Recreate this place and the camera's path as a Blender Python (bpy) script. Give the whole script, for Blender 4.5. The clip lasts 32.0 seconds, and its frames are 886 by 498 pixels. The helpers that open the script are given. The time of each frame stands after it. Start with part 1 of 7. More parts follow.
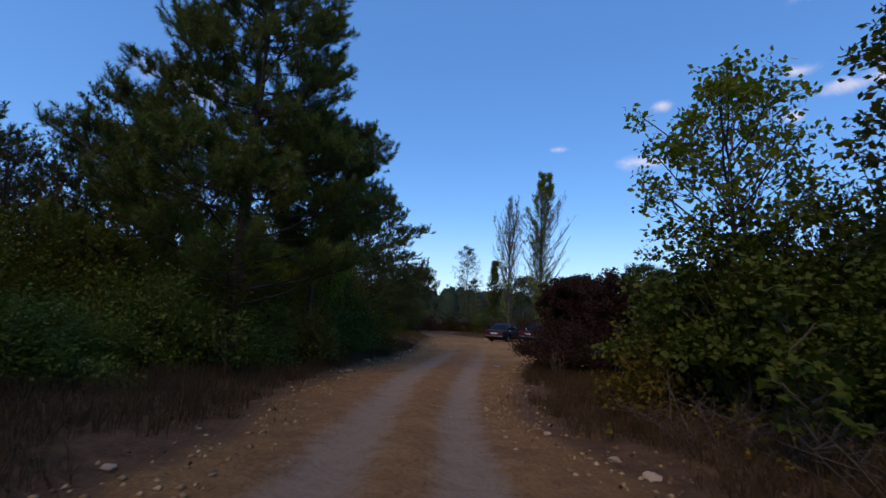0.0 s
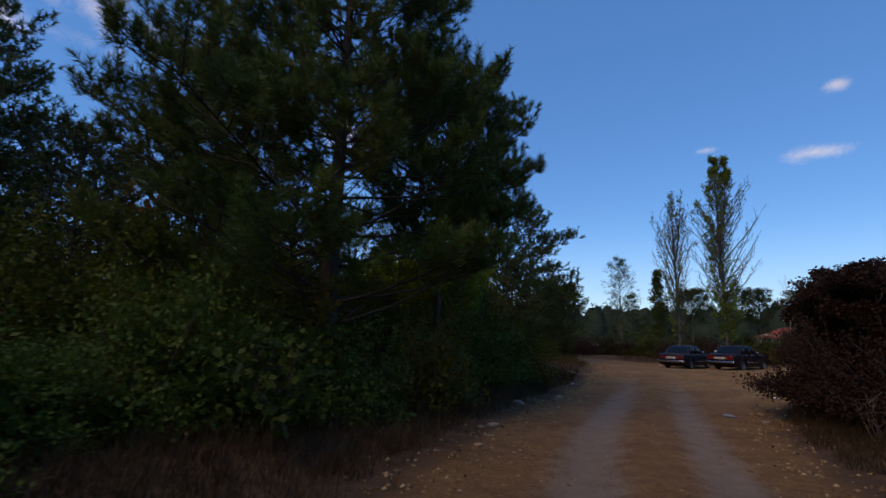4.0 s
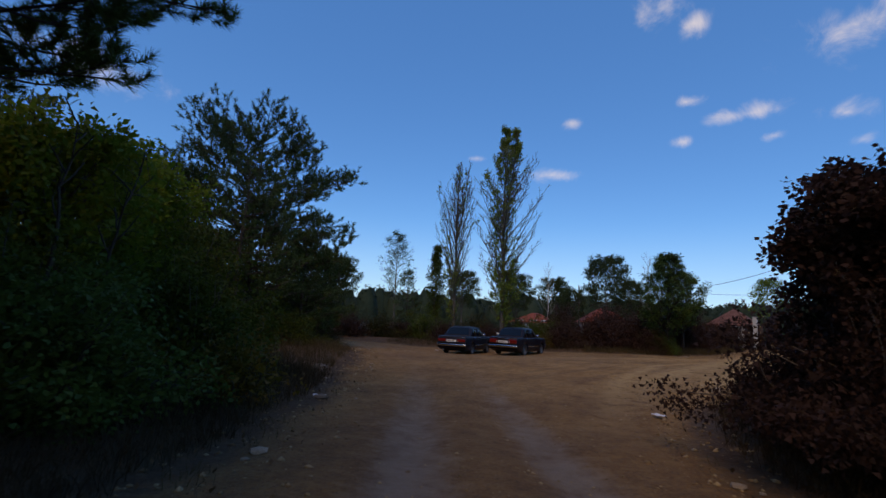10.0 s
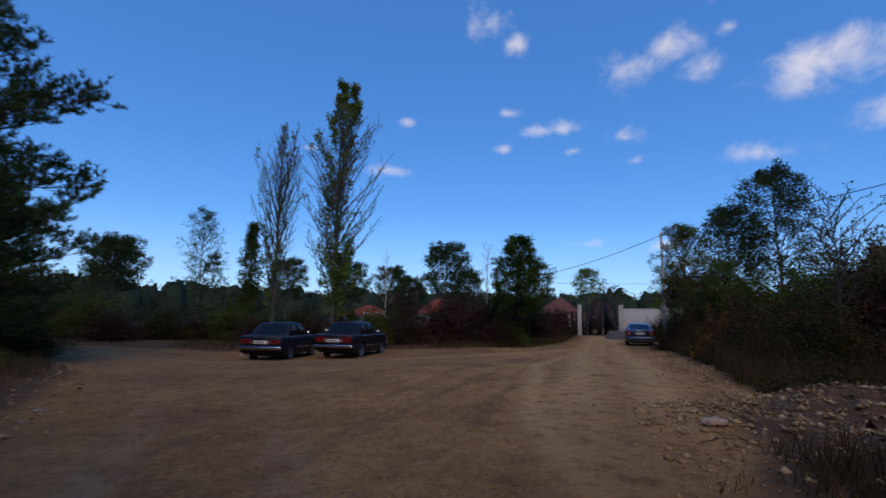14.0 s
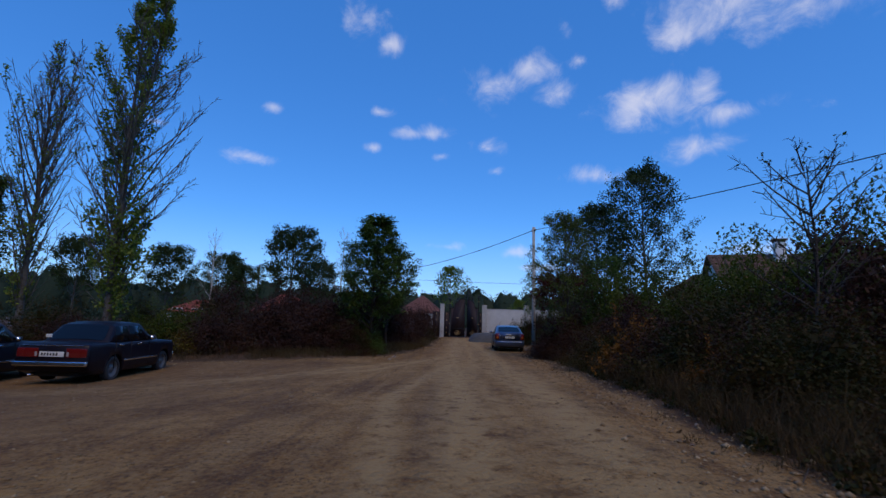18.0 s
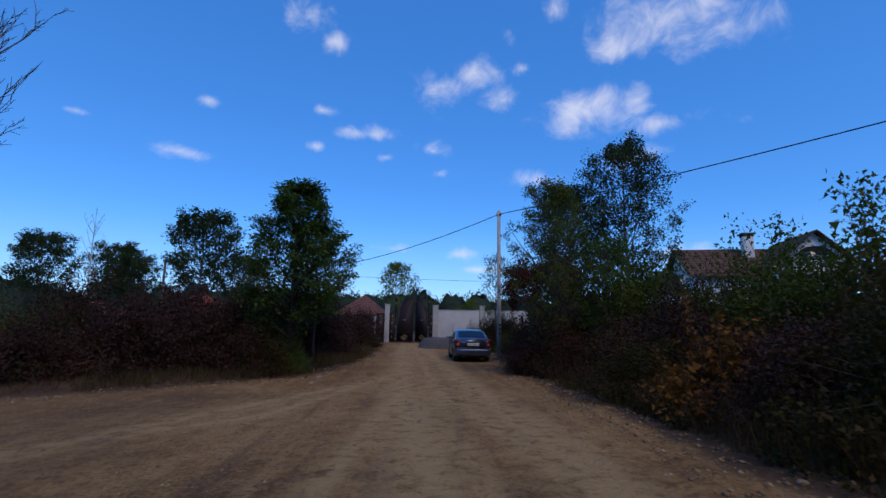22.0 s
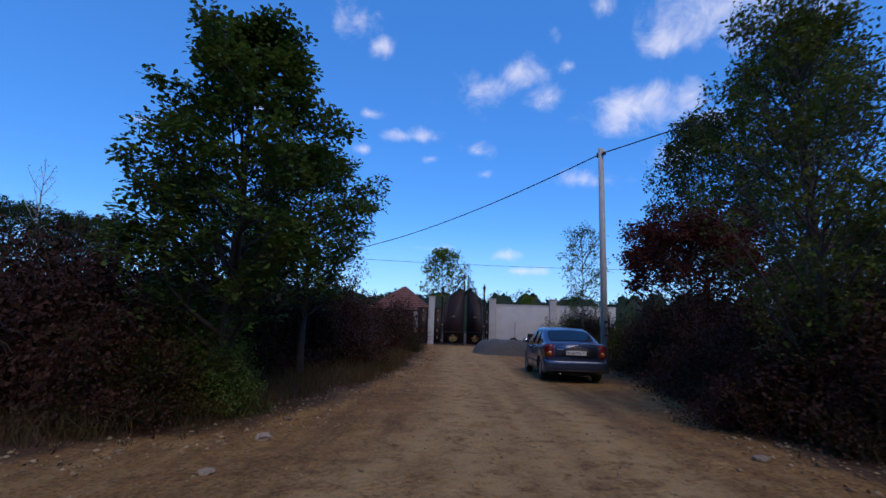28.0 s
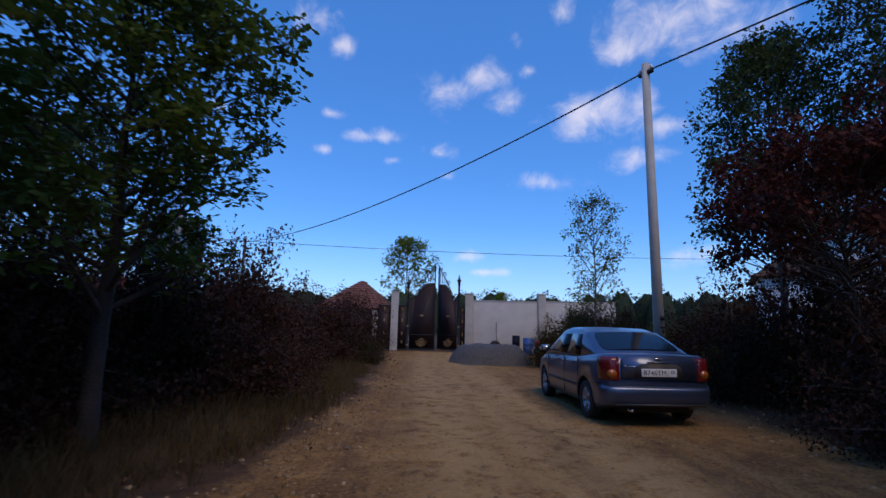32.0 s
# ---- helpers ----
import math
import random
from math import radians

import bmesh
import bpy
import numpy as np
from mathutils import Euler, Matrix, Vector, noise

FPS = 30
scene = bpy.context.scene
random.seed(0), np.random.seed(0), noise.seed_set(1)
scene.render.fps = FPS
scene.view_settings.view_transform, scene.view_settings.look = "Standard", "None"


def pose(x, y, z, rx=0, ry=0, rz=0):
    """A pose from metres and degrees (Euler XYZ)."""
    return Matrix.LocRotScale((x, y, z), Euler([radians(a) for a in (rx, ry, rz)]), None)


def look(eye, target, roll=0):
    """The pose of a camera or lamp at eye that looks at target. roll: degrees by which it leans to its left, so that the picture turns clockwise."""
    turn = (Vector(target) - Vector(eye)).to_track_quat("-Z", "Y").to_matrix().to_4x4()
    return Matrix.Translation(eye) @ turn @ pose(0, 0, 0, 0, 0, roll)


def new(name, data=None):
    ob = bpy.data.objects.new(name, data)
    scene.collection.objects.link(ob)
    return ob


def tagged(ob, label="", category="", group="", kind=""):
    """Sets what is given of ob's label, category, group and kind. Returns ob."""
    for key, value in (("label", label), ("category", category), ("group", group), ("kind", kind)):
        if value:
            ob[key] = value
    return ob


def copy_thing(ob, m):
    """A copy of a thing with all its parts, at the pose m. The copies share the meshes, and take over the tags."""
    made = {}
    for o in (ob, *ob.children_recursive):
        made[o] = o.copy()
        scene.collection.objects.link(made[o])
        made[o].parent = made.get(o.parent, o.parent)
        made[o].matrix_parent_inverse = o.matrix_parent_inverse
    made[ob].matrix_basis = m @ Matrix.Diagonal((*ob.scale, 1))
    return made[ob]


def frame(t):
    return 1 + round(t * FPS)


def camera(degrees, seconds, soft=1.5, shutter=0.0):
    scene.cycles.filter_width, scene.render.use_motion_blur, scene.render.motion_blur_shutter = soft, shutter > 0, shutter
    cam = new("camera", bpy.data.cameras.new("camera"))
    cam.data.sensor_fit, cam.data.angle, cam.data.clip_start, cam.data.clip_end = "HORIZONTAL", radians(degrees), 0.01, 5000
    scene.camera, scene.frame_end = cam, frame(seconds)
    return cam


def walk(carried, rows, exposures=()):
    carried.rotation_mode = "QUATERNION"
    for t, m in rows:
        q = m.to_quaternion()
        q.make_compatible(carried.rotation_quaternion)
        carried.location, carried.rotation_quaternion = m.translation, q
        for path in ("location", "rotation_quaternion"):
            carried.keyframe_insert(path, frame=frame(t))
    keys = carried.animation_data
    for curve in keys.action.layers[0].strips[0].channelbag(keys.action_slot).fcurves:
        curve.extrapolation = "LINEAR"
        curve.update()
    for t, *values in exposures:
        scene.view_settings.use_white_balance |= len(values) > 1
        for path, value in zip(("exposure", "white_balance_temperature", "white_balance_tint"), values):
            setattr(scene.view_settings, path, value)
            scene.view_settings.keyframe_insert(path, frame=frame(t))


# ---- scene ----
cam = camera(85.4, 32.0, soft=1.5, shutter=0.4)
METRES, EYE, TILT, LEAN, TURN = 45.0, 1.306, 0.0, 0.0, 21.8
ROWS = [
    (0.0, 0.0, 0.0, 0.0, -0.34, 7.76, -2.52),
    (0.5, -0.0008, 0.0156, -0.0006, 0.45, 9.2, -2.68),
    (1.0, -0.0021, 0.0295, -0.0006, 4.79, 9.76, -1.87),
    (1.5, -0.0059, 0.0425, -0.0004, 11.31, 9.62, -2.48),
    (2.0, -0.0083, 0.0549, -0.0005, 19.3, 8.97, -2.15),
    (2.5, -0.0127, 0.0676, -0.0019, 22.21, 8.9, -1.99),
    (4.5, -0.022, 0.1209, -0.0027, 13.65, 10.39, -1.81),
    (5.0, -0.0259, 0.1354, -0.0036, 11.27, 10.88, -2.85),
    (5.5, -0.0277, 0.1506, -0.005, 6.29, 10.3, -2.58),
    (6.0, -0.0286, 0.166, -0.0057, 2.76, 8.71, -2.42),
    (6.5, -0.0288, 0.1813, -0.0055, -1.7, 8.03, -2.12),
    (7.0, -0.0269, 0.1965, -0.0055, -4.37, 8.54, -1.23),
    (7.5, -0.0249, 0.2123, -0.0055, -8.49, 8.7, -2.28),
    (8.0, -0.0219, 0.228, -0.0057, -10.87, 9.3, -1.28),
    (8.5, -0.0207, 0.2438, -0.0064, -10.39, 9.72, -2.54),
    (9.0, -0.0185, 0.2598, -0.007, -10.77, 8.93, -2.33),
    (9.5, -0.0173, 0.2757, -0.008, -9.63, 8.76, -2.73),
    (10.0, -0.0156, 0.2916, -0.0083, -10.31, 8.7, -2.76),
    (10.5, -0.0129, 0.307, -0.0078, -10.53, 9.09, -2.39),
    (11.0, -0.0108, 0.3228, -0.0079, -13.25, 9.39, -3.1),
    (11.5, -0.0069, 0.338, -0.0075, -14.77, 8.17, -1.89),
    (12.0, -0.0035, 0.354, -0.0082, -16.48, 8.04, -2.82),
    (12.5, 0.0012, 0.3694, -0.0086, -18.61, 7.56, -1.57),
    (13.0, 0.0065, 0.3849, -0.0091, -20.93, 7.81, -1.95),
    (13.5, 0.0135, 0.3994, -0.0089, -25.5, 8.11, -1.69),
    (14.0, 0.023, 0.4129, -0.0086, -29.96, 8.6, -1.09),
    (14.5, 0.0318, 0.4258, -0.0078, -36.81, 9.19, -1.61),
    (15.0, 0.043, 0.4372, -0.0073, -41.55, 9.52, -0.01),
    (15.5, 0.0541, 0.4486, -0.0073, -44.51, 9.39, -0.98),
    (17.5, 0.0961, 0.4942, -0.0064, -46.82, 8.59, -0.73),
    (18.0, 0.1063, 0.5062, -0.0055, -46.28, 8.84, -1.67),
    (18.5, 0.1178, 0.5172, -0.005, -46.7, 8.49, -0.39),
    (19.0, 0.1286, 0.529, -0.005, -47.67, 8.63, -1.31),
    (19.5, 0.1399, 0.5397, -0.005, -49.94, 8.53, -0.85),
    (20.0, 0.1505, 0.5505, -0.005, -51.11, 7.77, -1.25),
    (20.5, 0.1612, 0.5621, -0.0045, -52.59, 8.55, -1.47),
    (21.0, 0.1728, 0.573, -0.0041, -52.1, 9.19, -0.8),
    (21.5, 0.1839, 0.5846, -0.0036, -53.0, 8.95, -1.58),
    (22.0, 0.1956, 0.5952, -0.0033, -52.89, 9.2, -1.01),
    (22.5, 0.2061, 0.6072, -0.0038, -51.94, 9.86, -1.9),
    (23.0, 0.2174, 0.618, -0.004, -51.2, 9.16, -1.54),
    (23.5, 0.2288, 0.6289, -0.0046, -51.1, 9.44, -1.62),
    (24.0, 0.2397, 0.6395, -0.0042, -52.43, 9.71, -1.91),
    (24.5, 0.2518, 0.6495, -0.0041, -51.74, 9.9, -1.8),
    (26.5, 0.3013, 0.692, -0.0059, -55.29, 9.24, -1.62),
    (27.0, 0.3126, 0.7039, -0.0067, -52.42, 9.72, -1.95),
    (27.5, 0.3238, 0.7159, -0.0072, -50.14, 9.47, -2.25),
    (28.0, 0.3349, 0.7277, -0.0074, -47.68, 9.19, -1.94),
    (28.5, 0.3462, 0.7408, -0.0071, -46.89, 9.86, -1.79),
    (29.0, 0.3589, 0.7528, -0.0074, -46.5, 9.91, -0.88),
    (29.5, 0.3708, 0.7654, -0.0072, -47.71, 10.01, -1.71),
    (30.0, 0.383, 0.7764, -0.0069, -47.85, 10.54, -0.39),
    (30.5, 0.3948, 0.7875, -0.0075, -48.63, 10.48, -1.18),
    (31.0, 0.4066, 0.7984, -0.0078, -50.45, 10.15, -1.02),
    (31.5, 0.4179, 0.8088, -0.0082, -50.23, 9.46, -1.14),
    (32.0, 0.429, 0.8191, -0.0076, -52.11, 9.49, -1.22),
]
EXPOSURES = [(0.0, 0.3, 8500, 15), (2.5, 0.12, 8600, 15), (5.0, 0.0, 8500, 15), (7.5, -0.04, 8400, 14), (11.0, -0.06, 8100, 13), (14.0, -0.06, 7100, 12), (18.0, -0.16, 6250, 11), (20.5, -0.08, 6250, 11), (24.0, -0.04, 6200, 10), (28.0, 0.08, 6350, 12), (32.0, 0.04, 6700, 15)]
walk(cam, [(t, pose(0, 0, EYE, TILT, LEAN, TURN) @ pose(METRES * x, METRES * y, METRES * z, 90 + pitch, roll, yaw)) for t, x, y, z, yaw, pitch, roll in ROWS], EXPOSURES)

# ---------------------------------------------------------------- world and light
SUN_AZ, SUN_EL = 186.0, 52.0          # degrees: azimuth clockwise from +y, elevation
rng = np.random.default_rng(11)


def node(nt, kind, links=(), **values):
    n = nt.nodes.new(kind)
    for k, v in values.items():
        setattr_safe(n, k, v)
    for sock, src in links:
        if isinstance(src, (int, float, tuple)):
            n.inputs[sock].default_value = src
        else:
            nt.links.new(src, n.inputs[sock])
    return n


def setattr_safe(n, k, v):
    if k == "operation":
        n.operation = v
    elif k == "data_type":
        n.data_type = v
    elif k == "blend_type":
        n.blend_type = v
    elif k == "attribute_name":
        n.attribute_name = v
    elif k == "sky_type":
        n.sky_type = v
    elif k == "interpolation_type":
        n.interpolation_type = v
    elif k == "use_clamp":
        n.use_clamp = v
    elif k == "feature":
        n.feature = v


def fmath(nt, op, a, b=0.0, c=None):
    links = [(0, a), (1, b)] + ([(2, c)] if c is not None else [])
    return node(nt, "ShaderNodeMath", links, operation=op).outputs[0]


def mixc(nt, f, a, b, blend="MIX"):
    n = node(nt, "ShaderNodeMix", data_type="RGBA", blend_type=blend)
    for i, v in ((0, f), (6, a), (7, b)):
        if isinstance(v, (int, float, tuple)):
            n.inputs[i].default_value = v if not (isinstance(v, tuple) and len(v) == 3) else (*v, 1)
        else:
            nt.links.new(v, n.inputs[i])
    return n.outputs[2]


def smooth(nt, v, lo, hi):
    return node(nt, "ShaderNodeMapRange", [(0, v), (1, lo), (2, hi)], interpolation_type="SMOOTHSTEP").outputs[0]


def way_of(az, el):
    a, e = radians(az), radians(el)
    return Vector((math.sin(a) * math.cos(e), math.cos(a) * math.cos(e), math.sin(e)))


world = bpy.data.worlds.new("sky")
scene.world = world
world.use_nodes = True
wt = world.node_tree
wt.nodes.clear()
sky = node(wt, "ShaderNodeTexSky", sky_type="NISHITA")
sky.sun_disc = False
sky.sun_elevation, sky.sun_rotation = radians(SUN_EL), radians(SUN_AZ)
sky.air_density, sky.dust_density, sky.ozone_density, sky.altitude = 1.0, 0.15, 2.2, 900
coord = node(wt, "ShaderNodeTexCoord").outputs["Generated"]
# small fair-weather clouds: azimuth, elevation, half-width and half-height in degrees
CLOUDS = [(29.9, 27.8, 3.6, 1.9), (34.6, 29.4, 3, 1.7), (38.2, 26.4, 2.6, 1.5), (48.2, 24.4, 4.8, 2.3), (54, 25, 2.4, 1.8), (57, 22.2, 4.4, 1.4), (57.5, 32, 8.2, 3.2),
          (51, 30.2, 3, 1.5), (41.6, 17.3, 3.8, 1.1), (3.2, 23.2, 1.3, .9), (.9, 17.6, 2.6, .75), (15.7, 24.3, 1.6, .7), (21.6, 22.2, 3.8, .8), (29.4, 20.7, 2, 1), (30.5, 18.1, 1.3, .65),
          (15.3, 20.3, 1.3, .65), (23.6, 19.7, 1, .5), (33.1, 8.5, 1.9, .75), (35.1, 6.8, 2.4, .45), (13.6, 33.8, 2.2, 2), (16.7, 31.6, 1.5, 1), (45, 35.2, 1.3, 1.6), (39.4, 32.8, 1.1, 1.3),
          (40.9, 29.6, 1.6, .8), (25.2, 9.1, 2, .7), (57.3, 8.3, 4, 1.2), (54.5, 19.2, 4.2, 1.2), (-51, 22.8, 7, 1.8), (-76, 29, 7, 3), (-84, 26, 4, 2), (-8.2, 19.5, 1.6, .5)]
cover = None
for az, el, wide, high in CLOUDS:
    c = way_of(az, el)
    e1 = Vector((math.cos(radians(az)), -math.sin(radians(az)), 0))
    e2 = e1.cross(c)
    u = node(wt, "ShaderNodeVectorMath", [(0, coord), (1, tuple(e1 / radians(wide)))], operation="DOT_PRODUCT").outputs["Value"]
    v = node(wt, "ShaderNodeVectorMath", [(0, coord), (1, tuple(e2 / radians(high)))], operation="DOT_PRODUCT").outputs["Value"]
    front = node(wt, "ShaderNodeVectorMath", [(0, coord), (1, tuple(c))], operation="DOT_PRODUCT").outputs["Value"]
    v = fmath(wt, "SUBTRACT", v, c.dot(e2) / radians(high))
    r = fmath(wt, "SQRT", fmath(wt, "MULTIPLY_ADD", u, u, fmath(wt, "MULTIPLY", v, v)))
    blob = fmath(wt, "SUBTRACT", fmath(wt, "SUBTRACT", 1.0, r), fmath(wt, "MULTIPLY", fmath(wt, "LESS_THAN", front, 0.5), 9.0))
    cover = blob if cover is None else fmath(wt, "MAXIMUM", cover, blob)
puff = node(wt, "ShaderNodeTexNoise", [("Vector", coord), ("Scale", 16.0), ("Detail", 8.0), ("Roughness", 0.66), ("Distortion", 0.5)]).outputs[0]
big = node(wt, "ShaderNodeTexNoise", [("Vector", coord), ("Scale", 9.0), ("Detail", 3.0)]).outputs[0]
cover = fmath(wt, "ADD", cover, fmath(wt, "MULTIPLY", fmath(wt, "SUBTRACT", fmath(wt, "ADD", puff, big), 1.0), 3.0))
dens = smooth(wt, cover, -0.15, 1.9)
deep = node(wt, "ShaderNodeHueSaturation", [("Hue", 0.502), ("Saturation", 1.25), ("Value", 1.0), ("Color", sky.outputs[0])]).outputs[0]
deep = mixc(wt, 1.0, deep, (0.72, 1.0, 1.22), "MULTIPLY")
deep = mixc(wt, 0.4, deep, (0.36, 1.48, 4.4))
up = node(wt, "ShaderNodeSeparateXYZ", [(0, coord)]).outputs[2]
deep = mixc(wt, fmath(wt, "MULTIPLY", smooth(wt, up, 0.22, 0.0), 0.42), deep, (2.5, 3.5, 5.5))
cloudy = mixc(wt, fmath(wt, "MULTIPLY", dens, 0.72), deep, (4.9, 4.8, 5.3))
bg = node(wt, "ShaderNodeBackground", [("Color", cloudy), ("Strength", 0.178)])
wo = node(wt, "ShaderNodeOutputWorld", [("Surface", bg.outputs[0])])

sun_data = bpy.data.lights.new("sun", "SUN")
sun_data.energy, sun_data.angle, sun_data.color = 1.55, radians(34), (1.0, 0.75, 0.48)
sun = new("sun", sun_data)
sun.matrix_world = look(way_of(SUN_AZ, SUN_EL) * 60, (0, 0, 0))

# ---------------------------------------------------------------- materials


def material(name):
    m = bpy.data.materials.new(name)
    m.use_nodes = True
    nt = m.node_tree
    return m, nt, nt.nodes["Principled BSDF"]


def noise_tex(nt, scale, detail=4.0, rough=0.55, vec=None, space="Object"):
    if vec is None:
        vec = node(nt, "ShaderNodeTexCoord").outputs[space]
    return node(nt, "ShaderNodeTexNoise", [("Vector", vec), ("Scale", scale), ("Detail", detail), ("Roughness", rough)]).outputs[0]


def ramp(nt, fac, *stops):
    n = node(nt, "ShaderNodeValToRGB", [(0, fac)])
    el = n.color_ramp.elements
    while len(el) < len(stops):
        el.new(0.5)
    for e, (p, c) in zip(el, stops):
        e.position, e.color = p, (*c, 1)
    return n.outputs[0]


def bump(nt, p, height, strength, dist):
    b = node(nt, "ShaderNodeBump", [("Strength", strength), ("Distance", dist), ("Height", height)])
    nt.links.new(b.outputs[0], p.inputs["Normal"])


def leaf_mat(name, cols, rough=0.6, through_light=0.38, patch=0.25, spec=0.15):
    """Foliage: the tint varies leaf by leaf and, more slowly, from spray to spray."""
    m, nt, p = material(name)
    isl = node(nt, "ShaderNodeNewGeometry").outputs["Random Per Island"]
    slow = noise_tex(nt, 1.1, 2.0)
    who = node(nt, "ShaderNodeObjectInfo").outputs["Random"]
    f = fmath(nt, "ADD", fmath(nt, "MULTIPLY", isl, 0.4), fmath(nt, "MULTIPLY_ADD", slow, 1.1, -0.27))
    f = fmath(nt, "ADD", f, fmath(nt, "MULTIPLY_ADD", who, patch, -patch / 2))
    n = len(cols)
    col = ramp(nt, f, *[(i / (n - 1), c) for i, c in enumerate(cols)])
    nt.links.new(col, p.inputs["Base Color"])
    p.inputs["Roughness"].default_value = rough
    p.inputs["Specular IOR Level"].default_value = spec
    tr = node(nt, "ShaderNodeBsdfTranslucent", [("Color", col)])
    mx = node(nt, "ShaderNodeMixShader", [(0, through_light), (1, p.outputs[0]), (2, tr.outputs[0])])
    nt.links.new(mx.outputs[0], nt.nodes["Material Output"].inputs[0])
    return m


def rough_mat(name, a, b, scale, rough=0.85, relief=0.4, dist=0.02, fine=40.0, metal=0.0, spread=0.2):
    """A matt surface with two scales of tint and relief."""
    m, nt, p = material(name)
    n1, n2 = noise_tex(nt, scale), noise_tex(nt, fine, 3.0)
    f = fmath(nt, "ADD", fmath(nt, "MULTIPLY", n1, 0.7), fmath(nt, "MULTIPLY", n2, 0.3))
    who = node(nt, "ShaderNodeObjectInfo").outputs["Random"]
    f = fmath(nt, "ADD", f, fmath(nt, "MULTIPLY_ADD", who, spread, -spread / 2))
    nt.links.new(ramp(nt, f, (0.3, a), (0.7, b)), p.inputs["Base Color"])
    p.inputs["Roughness"].default_value, p.inputs["Metallic"].default_value = rough, metal
    bump(nt, p, f, relief, dist)
    return m


def gloss_mat(name, col, rough=0.3, metal=0.0, coat=0.0, dust=0.0, spec=0.5):
    m, nt, p = material(name)
    d = noise_tex(nt, 6.0, 5.0)
    nt.links.new(mixc(nt, fmath(nt, "MULTIPLY", smooth(nt, d, 0.4, 0.75), dust), col, (0.16, 0.13, 0.1)), p.inputs["Base Color"])
    nt.links.new(fmath(nt, "MULTIPLY_ADD", d, 0.25 * (dust + 0.15), rough), p.inputs["Roughness"])
    p.inputs["Metallic"].default_value = metal
    p.inputs["Coat Weight"].default_value = coat
    p.inputs["Coat Roughness"].default_value = 0.08
    p.inputs["Specular IOR Level"].default_value = spec
    return m


M_BARK = rough_mat("pine_bark", (0.018, 0.0122, 0.009), (0.0504, 0.0342, 0.0234), 5, relief=0.9, dist=0.04)
M_BARK_GREY = rough_mat("grey_bark", (0.042, 0.036, 0.03), (0.12, 0.108, 0.09), 6, relief=0.8, dist=0.03)
M_BARK_PALE = rough_mat("pale_bark", (0.2, 0.185, 0.16), (0.42, 0.4, 0.36), 5, relief=0.5)
M_BARK_DEAD = rough_mat("dead_stem", (0.09, 0.075, 0.06), (0.2, 0.17, 0.14), 6)
M_TWIG = rough_mat("twig_bark", (0.036, 0.026, 0.02), (0.085, 0.065, 0.05), 7)
M_NEEDLE = leaf_mat("pine_needles", [(0.036, 0.06, 0.014), (0.058, 0.095, 0.02), (0.09, 0.13, 0.027), (0.13, 0.12, 0.028)], 0.5, 0.2)
M_NEEDLE_DARK = leaf_mat("dark_needles", [(0.0232, 0.04, 0.011), (0.0426, 0.0708, 0.0173), (0.0774, 0.105, 0.0236)], 0.5, 0.1)
M_LEAF_MAPLE = leaf_mat("maple_leaf", [(0.02, 0.037, 0.0053), (0.037, 0.06, 0.0077), (0.06, 0.08, 0.01), (0.12, 0.105, 0.014)], through_light=0.25)
M_LEAF_GREEN = leaf_mat("green_leaf", [(0.026, 0.041, 0.0055), (0.048, 0.07, 0.008), (0.08, 0.096, 0.011), (0.12, 0.09, 0.0125)])
M_LEAF_OAK = leaf_mat("oak_leaf", [(0.032, 0.06, 0.012), (0.06, 0.1, 0.018), (0.09, 0.135, 0.024), (0.12, 0.13, 0.026)], 0.5)
M_LEAF_ASH = leaf_mat("ash_leaf", [(0.06, 0.1, 0.009), (0.1, 0.15, 0.013), (0.15, 0.19, 0.018), (0.19, 0.18, 0.021)], through_light=0.5)
M_LEAF_WILLOW = leaf_mat("willow_leaf", [(0.042, 0.06, 0.011), (0.074, 0.1, 0.015), (0.118, 0.14, 0.021), (0.15, 0.135, 0.024)])
M_LEAF_BLUE = leaf_mat("greyish_leaf", [(0.0177, 0.0307, 0.0112), (0.0323, 0.0539, 0.0172), (0.0565, 0.0769, 0.0216), (0.0807, 0.0845, 0.0258)])
M_LEAF_POPLAR = leaf_mat("poplar_leaf", [(0.066, 0.1, 0.017), (0.115, 0.168, 0.025), (0.178, 0.212, 0.037), (0.24, 0.215, 0.04)])
M_LEAF_RED = leaf_mat("smoke_bush_leaf", [(0.02, 0.012, 0.01), (0.032, 0.017, 0.0135), (0.05, 0.025, 0.019), (0.04, 0.03, 0.02)], 0.75, 0.35, spec=0.12)
M_LEAF_WINE = leaf_mat("wine_red_leaf", [(0.023, 0.012, 0.008), (0.036, 0.0155, 0.01), (0.052, 0.021, 0.013), (0.034, 0.034, 0.011)], 0.6, 0.2)
M_LEAF_CRIMSON = leaf_mat("crimson_leaf", [(0.0413, 0.0107, 0.0081), (0.075, 0.018, 0.0117), (0.112, 0.0279, 0.0171)], 0.7, 0.25)
M_LEAF_MIX = leaf_mat("turning_leaf", [(0.018, 0.025, 0.006), (0.034, 0.036, 0.0075), (0.06, 0.036, 0.008), (0.06, 0.02, 0.008)])
M_LEAF_YELLOW = leaf_mat("yellow_leaf", [(0.0336, 0.0458, 0.00682), (0.0806, 0.067, 0.00947), (0.148, 0.0972, 0.0114), (0.161, 0.067, 0.0114)])
M_LEAF_ORANGE = leaf_mat("orange_leaf", [(0.0437, 0.0387, 0.00821), (0.139, 0.0581, 0.00912), (0.227, 0.1, 0.0137), (0.139, 0.031, 0.0114)])
